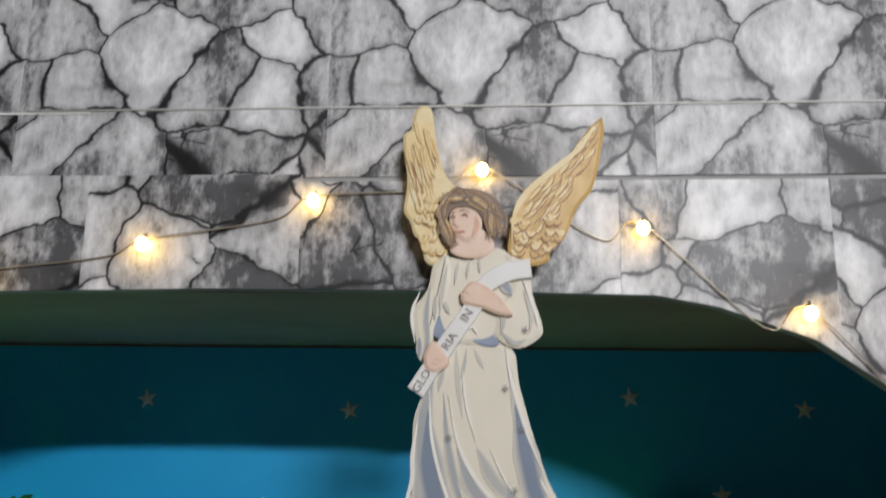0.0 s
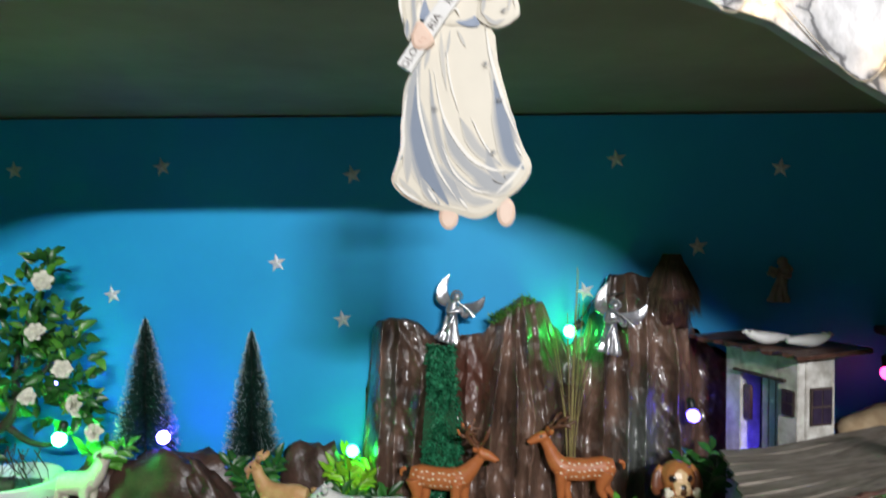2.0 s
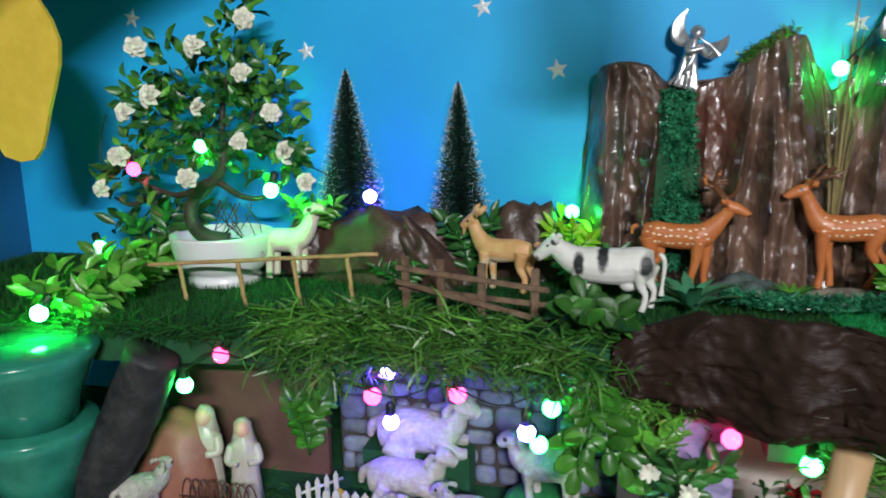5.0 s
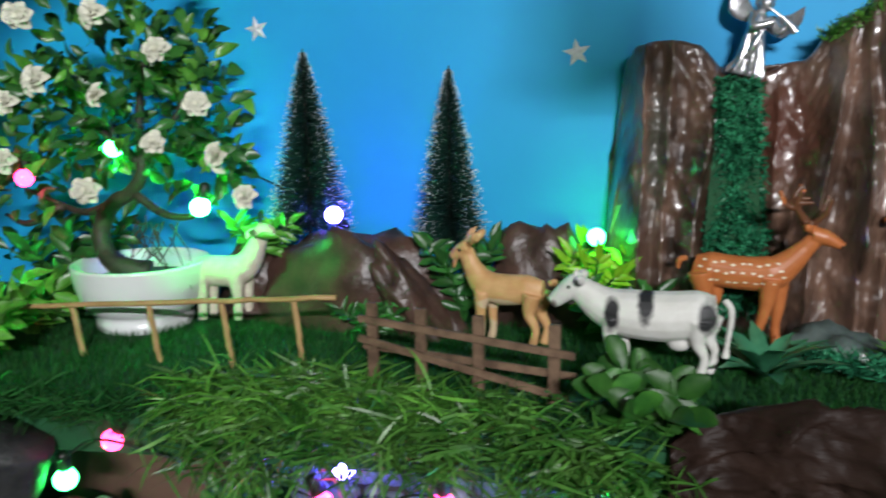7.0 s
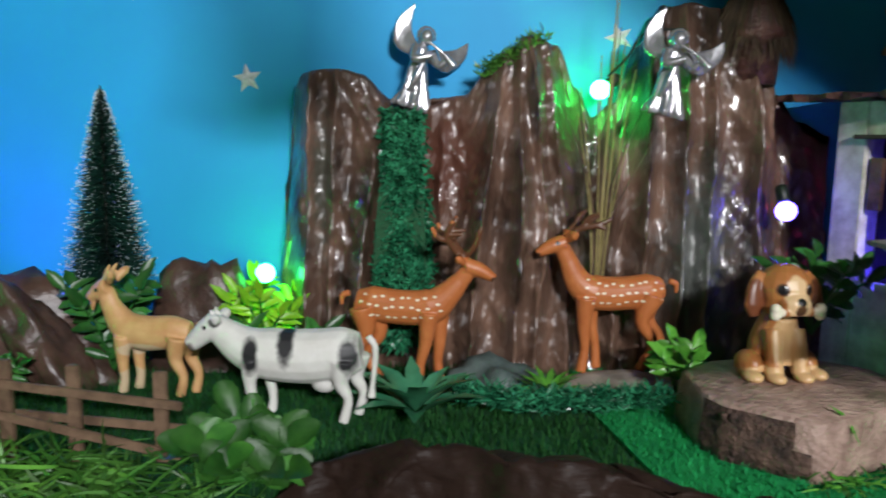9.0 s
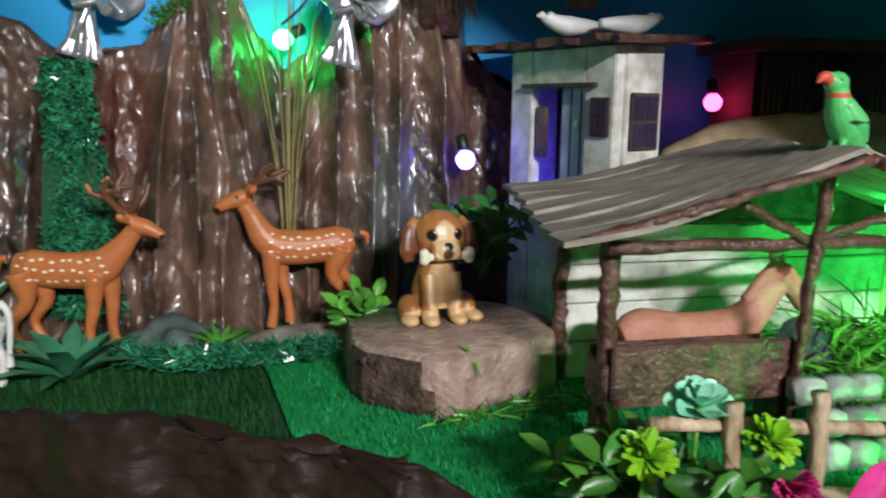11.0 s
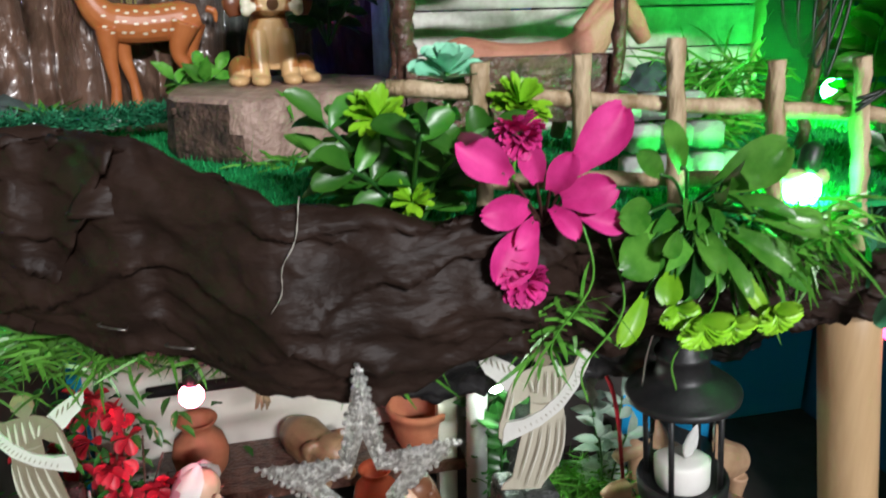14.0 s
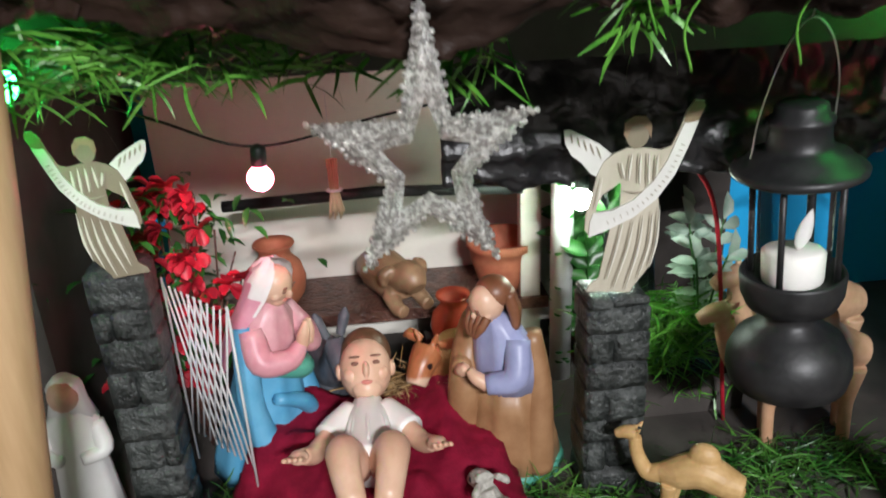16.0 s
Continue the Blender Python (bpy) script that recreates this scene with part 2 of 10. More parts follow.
FIR = mat("frosted_bottle_brush", (0.006, 0.035, 0.026), (0.012, 0.055, 0.04), 0.5, scale=40, bump=0, island=0.5)
FROST = mat("white_frost_tip", (0.6, 0.68, 0.7), None, 0.4, bump=0)
LEAF = mat("glossy_plastic_leaf", (0.045, 0.21, 0.018), (0.13, 0.38, 0.05), 0.30, scale=60, fine=260, bump=0.35, island=0.35)
LEAF_D = mat("deep_green_leaf", (0.014, 0.085, 0.016), (0.04, 0.16, 0.028), 0.35, scale=35, fine=200, bump=0.1, island=0.4)
LEAF_M = mat("mid_green_plastic_leaf", (0.022, 0.13, 0.012), (0.06, 0.22, 0.024), 0.34, scale=35, fine=200, bump=0.1, island=0.35)
LEAF_R = mat("dark_matt_round_leaf", (0.014, 0.085, 0.010), (0.045, 0.17, 0.022), 0.48, scale=50, fine=240, bump=0.3, island=0.4)
LEAF_L = mat("lime_green_leaf", (0.15, 0.44, 0.012), (0.32, 0.66, 0.03), 0.4, scale=40, fine=200, bump=0.1, island=0.3)
AGAVE = mat("blue_green_agave", (0.030, 0.17, 0.085), (0.075, 0.29, 0.15), 0.4, scale=30, bump=0.05, island=0.25)
MINT = mat("mint_succulent", (0.20, 0.58, 0.38), (0.36, 0.76, 0.54), 0.4, scale=60, bump=0.05, island=0.2)
PINK = mat("magenta_cloth_petal", (0.50, 0.012, 0.17), (0.74, 0.05, 0.30), 0.6, scale=50, fine=600, bump=0.1, island=0.2)
WHITEPET = mat("cream_rose_petal", (0.62, 0.62, 0.5), (0.8, 0.8, 0.68), 0.55, scale=50, bump=0.1, island=0.15)
REDPET = mat("dark_red_petal", (0.36, 0.006, 0.02), (0.55, 0.02, 0.04), 0.5, scale=50, bump=0.1, island=0.3)
TWIG = mat("brown_twig", (0.045, 0.019, 0.014), (0.15, 0.070, 0.050), 0.28, scale=80, fine=260, bump=1.0, bdist=0.0022)
TRUNK = mat("black_bonsai_bark", (0.02, 0.016, 0.012), (0.05, 0.038, 0.026), 0.6, scale=60, fine=300, bump=0.5)
STICK = mat("pale_peeled_stick", (0.26, 0.17, 0.085), (0.60, 0.47, 0.31), 0.6, scale=90, fine=300, bump=0.8, stretch=(1, 1, 0.3), bdist=0.002)
BAMBOO = mat("smooth_wooden_pole", (0.42, 0.27, 0.135), (0.54, 0.365, 0.20), 0.45, scale=18, fine=120, bump=0.15, stretch=(3, 3, 0.3))
OLDWOOD = mat("weathered_grey_plank", (0.17, 0.14, 0.11), (0.36, 0.31, 0.26), 0.7, scale=40, fine=260, bump=0.6, stretch=(0.4, 3, 3))
PALLET = mat("rough_pallet_wood", (0.08, 0.046, 0.026), (0.20, 0.125, 0.075), 0.7, scale=60, fine=260, bump=0.4)
WHITEWASH = mat("peeling_whitewash", (0.42, 0.39, 0.34), (0.72, 0.70, 0.65), 0.8, scale=45, fine=240, bump=0.4, sharp=0.25)
CREAM = mat("cream_wall_board", (0.62, 0.59, 0.52), (0.74, 0.71, 0.64), 0.8, scale=10, fine=160, bump=0.1)
POTWHITE = mat("white_glazed_pot", (0.74, 0.76, 0.76), (0.8, 0.82, 0.82), 0.25, scale=8, bump=0.02)
TERRA = mat("terracotta", (0.38, 0.11, 0.055), (0.48, 0.17, 0.09), 0.7, scale=40, fine=200, bump=0.15)
BLACK = mat("black_lantern_metal", (0.012, 0.012, 0.013), (0.028, 0.028, 0.029), 0.45, 0.2, scale=40, fine=260, bump=0.2)
WIRE = mat("dark_green_cable", (0.006, 0.012, 0.008), None, 0.45, bump=0)
STEEL = mat("bright_wire", (0.55, 0.55, 0.53), None, 0.3, 1.0, bump=0)
SILVER = mat("silver_plated_figurine", (0.72, 0.72, 0.74), (0.50, 0.50, 0.53), 0.27, 0.80, scale=110, fine=420, bump=0.35)
DULLSILVER = mat("tarnished_foil", (0.42, 0.38, 0.30), (0.30, 0.27, 0.22), 0.4, 0.2, scale=80, bump=0.2)
GLITTER = mat("silver_glitter", (0.88, 0.87, 0.84), (0.46, 0.44, 0.41), 0.28, 0.9, scale=420, fine=700, bump=1.0, sharp=0.1, bdist=0.002)

# ---- the room and the niche ----
def slab_box(name, lo, hi, m, label, category):
    bm = bmesh.new()
    box(bm, [(a + b) / 2 for a, b in zip(lo, hi)], [b - a for a, b in zip(lo, hi)])
    return structure(name, bm, m, label, category)


slab_box("floor", (-2.6, -3.1, -0.1), (2.6, 1.7, 0.0), ROOMFLOOR, "plain beige tiled floor of the room", "floor")
slab_box("wall_south", (-2.6, -3.2, 0.0), (2.6, -3.1, 2.7), ROOM, "pale painted wall behind the viewer", "wall")
slab_box("wall_west", (-2.7, -3.2, 0.0), (-2.6, 1.7, 2.7), ROOM, "pale painted side wall of the room", "wall")
slab_box("wall_east", (2.6, -3.2, 0.0), (2.7, 1.7, 2.7), ROOM, "pale painted side wall of the room", "wall")
slab_box("wall_north", (-2.6, 1.6, 0.0), (2.6, 1.7, 2.7), ROOM, "pale painted wall behind the display", "wall")
slab_box("ceiling", (-2.6, -3.1, 2.7), (2.6, 1.7, 2.8), ROOM, "pale painted ceiling of the room", "ceiling")
slab_box("backdrop", (-1.04, 1.205, 0.3), (1.04, 1.225, 1.40), SKY, "bright blue painted sky backdrop behind the figures", "backdrop")
slab_box("niche_ceiling", (-1.04, 0.612, 1.404), (1.04, 1.225, 1.42), CEIL, "dim grey board ceiling over the display", "ceiling")
slab_box("wall_niche_west", (-1.06, 0.612, 0.0), (-1.04, 1.225, 1.42), SIDE, "dark blue cloth side of the display niche", "wall")
slab_box("wall_niche_east", (1.04, 0.612, 0.0), (1.06, 1.225, 1.42), SIDE, "dark blue cloth side of the display niche", "wall")

# the arch front: an opening with a flat head and rounded shoulders
ARCH = [(-0.86, 0.0), (-0.86, 0.80), (-0.82, 0.98), (-0.74, 1.11), (-0.65, 1.22), (-0.53, 1.30), (-0.44, 1.35), (-0.36, 1.383), (-0.285, 1.402), (-0.10, 1.405), (0.10, 1.4035), (0.22, 1.401),
        (0.262, 1.393), (0.325, 1.371), (0.392, 1.325), (0.487, 1.267), (0.60, 1.18), (0.70, 1.07), (0.78, 0.95), (0.83, 0.80), (0.84, 0.0)]
WALLBASE = mat("wall_front_board", (0.30, 0.30, 0.29), (0.4, 0.4, 0.39), 0.8, scale=20)
bm = bmesh.new()
plate(bm, [(-1.3, 0.0), (-1.3, 2.1), (1.3, 2.1), (1.3, 0.0)] + ARCH[::-1], 0.600, 0.612)
wall_front = structure("wall_front", bm, WALLBASE, "board front with an arched opening, papered with printed stone sheets", "wall")


def stone_print(name):
    """Greyscale masonry print on paper: cracked cells, light faces, soft blotches; it repeats from sheet to sheet."""
    m = bpy.data.materials.new(name)
    m.use_nodes = True
    t = m.node_tree
    n, l = t.nodes, t.links
    p = n["Principled BSDF"]
    p.inputs["Roughness"].default_value = 0.45
    tc = n.new("ShaderNodeTexCoord")
    wob, vm, mul = n.new("ShaderNodeTexNoise"), n.new("ShaderNodeVectorMath"), n.new("ShaderNodeVectorMath")
    wob.inputs["Scale"].default_value, wob.inputs["Detail"].default_value = 34, 6
    l.new(tc.outputs["Object"], wob.inputs["Vector"])
    mul.operation, vm.operation = "MULTIPLY", "ADD"
    mul.inputs[1].default_value = (0.026, 0, 0.026)
    l.new(wob.outputs["Color"], mul.inputs[0])
    l.new(mul.outputs[0], vm.inputs[0])
    l.new(tc.outputs["Object"], vm.inputs[1])
    sc = n.new("ShaderNodeMapping")
    sc.inputs["Scale"].default_value = (1.0, 0.0, 1.25)
    l.new(vm.outputs[0], sc.inputs["Vector"])
    edge, cell = n.new("ShaderNodeTexVoronoi"), n.new("ShaderNodeTexVoronoi")
    edge.feature = "DISTANCE_TO_EDGE"
    for v in (edge, cell):
        v.inputs["Scale"].default_value, v.inputs["Randomness"].default_value = 13.0, 0.92
        l.new(sc.outputs[0], v.inputs["Vector"])
    crack = n.new("ShaderNodeValToRGB")
    cr = crack.color_ramp
    cr.elements[0].position, cr.elements[0].color = 0.010, (0.015, 0.015, 0.017, 1)
    cr.elements[1].position, cr.elements[1].color = 0.17, (1, 1, 1, 1)
    e = cr.elements.new(0.019)
    e.color = (0.22, 0.22, 0.23, 1)
    e = cr.elements.new(0.034)
    e.color = (0.66, 0.66, 0.66, 1)
    # joints are hairlines in places and open in others; small stones fill some of them
    wide, fine_e, mn, sc2 = n.new("ShaderNodeMath"), n.new("ShaderNodeTexVoronoi"), n.new("ShaderNodeMath"), n.new("ShaderNodeMapRange")
    fine_e.feature = "DISTANCE_TO_EDGE"
    fine_e.inputs["Scale"].default_value = 34
    l.new(sc.outputs[0], fine_e.inputs["Vector"])
    wn = n.new("ShaderNodeTexNoise")
    wn.inputs["Scale"].default_value, wn.inputs["Detail"].default_value = 23, 3
    l.new(tc.outputs["Object"], wn.inputs["Vector"])
    sc2.inputs["From Min"].default_value, sc2.inputs["From Max"].default_value = 0.33, 0.66
    sc2.inputs["To Min"].default_value, sc2.inputs["To Max"].default_value = 0.32, 3.0
    l.new(wn.outputs["Fac"], sc2.inputs["Value"])
    wide.operation = "MULTIPLY"
    l.new(edge.outputs["Distance"], wide.inputs[0])
    l.new(sc2.outputs[0], wide.inputs[1])
    m2 = n.new("ShaderNodeMapRange")
    m2.inputs["From Min"].default_value, m2.inputs["From Max"].default_value = 0.60, 0.68
    m2.inputs["To Min"].default_value, m2.inputs["To Max"].default_value = 0.2, 0.0
    wn2 = n.new("ShaderNodeTexNoise")
    wn2.inputs["Scale"].default_value = 12
    l.new(tc.outputs["Object"], wn2.inputs["Vector"])
    l.new(wn2.outputs["Fac"], m2.inputs["Value"])
    a3 = n.new("ShaderNodeMath")
    a3.operation = "ADD"
    l.new(fine_e.outputs["Distance"], a3.inputs[0])
    l.new(m2.outputs[0], a3.inputs[1])
    mn.operation = "MINIMUM"
    l.new(wide.outputs[0], mn.inputs[0])
    l.new(a3.outputs[0], mn.inputs[1])
    l.new(mn.outputs[0], crack.inputs["Fac"])
    face, blot, grain = n.new("ShaderNodeValToRGB"), n.new("ShaderNodeTexNoise"), n.new("ShaderNodeTexNoise")
    blot.inputs["Scale"].default_value, blot.inputs["Detail"].default_value, blot.inputs["Roughness"].default_value = 13, 9, 0.68
    grain.inputs["Scale"].default_value, grain.inputs["Detail"].default_value, grain.inputs["Roughness"].default_value = 90, 6, 0.7
    streak = n.new("ShaderNodeMapping")
    streak.inputs["Scale"].default_value = (1.3, 1.0, 0.7)
    l.new(tc.outputs["Object"], streak.inputs["Vector"])
    for b in (blot, grain):
        l.new(streak.outputs[0], b.inputs["Vector"])
    sep, a1, a2 = n.new("ShaderNodeSeparateColor"), n.new("ShaderNodeMath"), n.new("ShaderNodeMath")
    l.new(cell.outputs["Color"], sep.inputs[0])
    a1.operation, a2.operation = "MULTIPLY_ADD", "MULTIPLY_ADD"
    a1.inputs[1].default_value = 0.22
    l.new(sep.outputs[0], a1.inputs[0])
    l.new(blot.outputs["Fac"], a1.inputs[2])
    a2.inputs[1].default_value = 0.42
    l.new(grain.outputs["Fac"], a2.inputs[0])
    l.new(a1.outputs[0], a2.inputs[2])
    face.color_ramp.elements[0].position, face.color_ramp.elements[0].color = 0.68, (0.085, 0.085, 0.09, 1)
    face.color_ramp.elements[1].position, face.color_ramp.elements[1].color = 0.98, (0.80, 0.80, 0.81, 1)
    e = face.color_ramp.elements.new(0.79)
    e.color = (0.45, 0.45, 0.455, 1)
    l.new(a2.outputs[0], face.inputs["Fac"])
    mx = n.new("ShaderNodeMixRGB")
    mx.blend_type = "MULTIPLY"
    mx.inputs["Fac"].default_value = 1
    l.new(face.outputs["Color"], mx.inputs["Color1"])
    l.new(crack.outputs["Color"], mx.inputs["Color2"])
    l.new(mx.outputs["Color"], p.inputs["Base Color"])
    bp = n.new("ShaderNodeBump")
    bp.inputs["Strength"].default_value, bp.inputs["Distance"].default_value = 0.05, 0.001
    l.new(blot.outputs["Fac"], bp.inputs["Height"])
    l.new(bp.outputs[0], p.inputs["Normal"])
    return m


STONE = stone_print("printed_stone_paper")


def clip_poly(pts, x0, x1, z0, z1):
    for axis, lim, keep_less in ((0, x0, False), (0, x1, True), (1, z0, False), (1, z1, True)):
        out = []
        for a, b in zip(pts, pts[1:] + pts[:1]):
            ina, inb = (a[axis] <= lim) == keep_less or a[axis] == lim, (b[axis] <= lim) == keep_less or b[axis] == lim
            if ina:
                out.append(a)
            if ina != inb:
                k = (lim - a[axis]) / (b[axis] - a[axis])
                out.append((a[0] + k * (b[0] - a[0]), a[1] + k * (b[1] - a[1])))
        pts = out
        if len(pts) < 3:
            return []
    return pts


def sheet(x0, x1, z0, z1, lift, ox, oz):
    """One sheet of stone paper: the part of a rectangle above the arch's edge; ox, oz shift the print."""
    full = [(x0, z0), (x1, z0), (x1, z1), (x0, z1)]
    top = [p for p in ARCH if 0.8 <= p[1]]
    # the free area over the arch, column by column
    xs = sorted({x0, x1, *[p[0] for p in top if x0 < p[0] < x1]})

    def edge(x):
        for a, b in zip(top, top[1:]):
            if a[0] <= x <= b[0] and b[0] > a[0]:
                return a[1] + (b[1] - a[1]) * (x - a[0]) / (b[0] - a[0])
        return 0.0
    low = [(x, max(z0, edge(x))) for x in xs]
    if all(z >= z1 - 0.002 for x, z in low):
        return
    pts = clip_poly(low + [(x1, z1), (x0, z1)], x0, x1, z0, z1)
    if len(pts) < 3:
        return
    bm = bmesh.new()
    plate(bm, [(x - ox, z - oz) for x, z in pts], 0.0, 0.0006)
    ob = part("paper_sheet", bm, STONE, wall_front, smooth=False)
    ob.matrix_basis = pose(ox, 0.5994 - 0.0007 * lift, oz)


k = 0
for i in range(-5, 5):
    sheet(-0.017 + 0.241 * i, -0.017 + 0.241 * (i + 1), 1.488, 1.80, 1 + (i % 2) * 0.6, -0.017 + 0.241 * i, 1.49)
    sheet(-0.017 + 0.241 * i, -0.017 + 0.241 * (i + 1), 1.79, 2.1, 2 + (i % 2) * 0.6, -0.017 + 0.241 * i, 1.79)
for i, (xa, xb) in enumerate([(-0.62, -0.40), (-0.40, -0.195), (-0.195, -0.033), (-0.033, 0.108), (0.108, 0.196), (0.196, 0.342), (0.342, 0.56), (0.56, 0.80)]):
    sheet(xa, xb, 1.14 if (xa < -0.3 or xb > 0.3) else 1.38, 1.488 + (0.002 if xb < 0.1 else -0.004) - (0.0 if xb < 0.35 else 0.0), 3 + (i % 2) * 0.6, xa - 0.05 - 0.07 * (i % 3), 1.28 - 0.06 * (i % 2))
for xa, xb, za, zb in ((-1.2, -0.82, 0.8, 1.14), (-0.82, -0.60, 0.9, 1.15), (0.62, 0.82, 0.9, 1.15), (0.82, 1.2, 0.8, 1.14), (-1.2, -0.60, 1.14, 1.49), (0.78, 1.2, 1.14, 1.49)):
    sheet(xa, xb, za, zb, 2.2, xa, za)

# shelves: the upper tier's board and the lower tier's table
FRONT = [(-1.03, 0.80), (-0.70, 0.82), (-0.45, 0.845), (-0.20, 0.86), (0.0, 0.86), (0.10, 0.83), (0.235, 0.765), (0.30, 0.725), (0.36, 0.70), (0.45, 0.695), (0.60, 0.71), (0.75, 0.715), (1.03, 0.715)]


def flat_board(name, outline, z0, z1, m, label, category):
    bm = bmesh.new()
    a = [bm.verts.new((x, y, z1)) for x, y in outline]
    b = [bm.verts.new((x, y, z0)) for x, y in outline]
    k = len(a)
    fs = [bm.faces.new(a), bm.faces.new(b[::-1])] + [bm.faces.new((a[i], b[i], b[(i + 1) % k], a[(i + 1) % k])) for i in range(k)]
    bmesh.ops.recalc_face_normals(bm, faces=fs)
    return structure(name, bm, m, label, category)


flat_board("shelf_upper", FRONT + [(1.03, 1.204), (-1.03, 1.204)], 0.752, 0.789, TURF, "green turfed upper shelf of the display", "shelf")
flat_board("shelf_lower_east", [(0.10, 0.64), (1.03, 0.64), (1.03, 1.204), (0.10, 1.204)], 0.315, 0.345, SLAB, "dark lower shelf under the nativity", "shelf")
flat_board("shelf_lower_west", [(-1.03, 0.70), (0.08, 0.70), (0.08, 1.204), (-1.03, 1.204)], 0.515, 0.545, TURF, "green lower shelf under the sheepfold", "shelf")

# ---- upper tier: rock curtain, turf, bark front, trees ----
def lerp_line(pts, x):
    if x <= pts[0][0]:
        return pts[0][1]
    for a, b in zip(pts, pts[1:]):
        if x <= b[0]:
            k = (x - a[0]) / (b[0] - a[0])
            k = k * k * (3 - 2 * k)
            return a[1] + (b[1] - a[1]) * k
    return pts[-1][1]


def grid_skin(bm, rows, mi=0):
    vs = [[bm.verts.new(p) for p in r] for r in rows]
    for a, b in zip(vs, vs[1:]):
        for i in range(len(a) - 1):
            bm.faces.new((a[i], a[i + 1], b[i + 1], b[i])).material_index = mi


def rock_curtain():
    """Stiffened brown paper draped over a hidden frame: deep upright folds that fan out from the peaks."""
    top = [(-0.082, 0.97), (-0.066, 1.070), (-0.056, 1.082), (-0.03, 1.088), (0.0, 1.082), (0.03, 1.058), (0.055, 1.052), (0.10, 1.064), (0.135, 1.105), (0.165, 1.122), (0.19, 1.112), (0.212, 1.075), (0.232, 1.045),
           (0.252, 1.06), (0.272, 1.115), (0.295, 1.154), (0.325, 1.158), (0.35, 1.150), (0.38, 1.130), (0.404, 1.105), (0.425, 1.072), (0.45, 1.045), (0.485, 1.03)]
    lean = [(-0.082, 1.197), (-0.055, 1.150), (0.0, 1.142), (0.04, 1.168), (0.075, 1.162), (0.12, 1.15), (0.165, 1.138), (0.20, 1.155), (0.225, 1.168), (0.25, 1.172), (0.29, 1.166), (0.34, 1.15), (0.40, 1.152), (0.43, 1.19), (0.485, 1.19)]
    # ridges: x at the top, x half-way, x at the foot, how far it stands out, its half width
    ridges = [(-0.070, -0.078, -0.082, 0.022, 0.016), (-0.048, -0.048, -0.052, 0.024, 0.012), (-0.023, -0.026, -0.030, 0.016, 0.010), (0.021, 0.006, -0.004, 0.020, 0.013), (0.080, 0.078, 0.082, 0.014, 0.012), (0.142, 0.116, 0.108, 0.030, 0.014), (0.136, 0.096, 0.088, 0.012, 0.010),
              (0.152, 0.154, 0.147, 0.036, 0.013), (0.160, 0.178, 0.170, 0.026, 0.011), (0.180, 0.200, 0.204, 0.018, 0.013), (0.252, 0.252, 0.248, 0.028, 0.011), (0.282, 0.280, 0.276, 0.028, 0.012), (0.316, 0.317, 0.308, 0.026, 0.011), (0.344, 0.340, 0.332, 0.022, 0.010), (0.376, 0.386, 0.392, 0.028, 0.016), (0.402, 0.414, 0.422, 0.012, 0.010)]
    bm = bmesh.new()
    nx, nz = 300, 96
    rows = []
    for j in range(nz + 9):
        v = min(j / nz, 1.0)
        row = []
        for i in range(nx + 1):
            x = -0.082 + 0.567 * i / nx
            zt = lerp_line(top, x)
            f = 0.0
            for k, (xt, xm, xb, amp, w) in enumerate(ridges):
                xc = xb + (xm - xb) * 2 * v if v < 0.5 else xm + (xt - xm) * (2 * v - 1)
                xc += 0.0035 * noise.noise((v * 5, k * 3.7, 0.3)) + 0.0012 * noise.noise((v * 19, k * 2.1, 0.9))
                d = abs(x - xc) / w
                a = amp * (0.8 + 0.5 * noise.noise((v * 3, k * 1.9, 5.0))) * (1 - 0.55 * max(0.0, v - 0.72) / 0.28)
                f = max(f, a * (math.exp(-d * 1.15) if d < 4 else 0.0))
            f *= 1.18
            f += 0.0042 * (1 - 2 * abs(noise.noise((x * 34 + v * 6, v * 3.6 - x * 9, 4.0)))) + 0.0024 * (1 - 2 * abs(noise.noise((x * 64 - v * 9, v * 8 + x * 17, 7.0))))
            f += 0.006 * noise.noise((x * 26, v * 3.0, 3.0)) + 0.0028 * noise.noise((x * 52 + v * 5.3, v * 9.7 - x * 13, 8.0)) + 0.0014 * (1 - 2 * abs(noise.noise((x * 83 + v * 11.9, v * 17.3 - x * 31, 2.0)))) + 0.0007 * noise.noise((x * 171 - v * 23, v * 61 + x * 57, 5.0))
            y = lerp_line(lean, x) + 0.02 * v ** 2.2 - f - 0.012 * (1 - v) ** 2
            z = 0.786 + (zt - 0.786) * v + 0.003 * noise.noise((x * 50, v * 5, 9.0))
            if j > nz:
                k = (j - nz) / 8
                y += (1.198 - y) * k * 0.9
                z += 0.004 * math.sin(k * math.pi) - 0.02 * k * k
            row.append((x, min(y, 1.2), z))
        rows.append(row)
    grid_skin(bm, rows)
    return solid("rock_cliff", bm, ROCK, (0, 0, 0), "varnished crumpled brown paper cliff with deep upright folds", "rock")


rock_curtain()


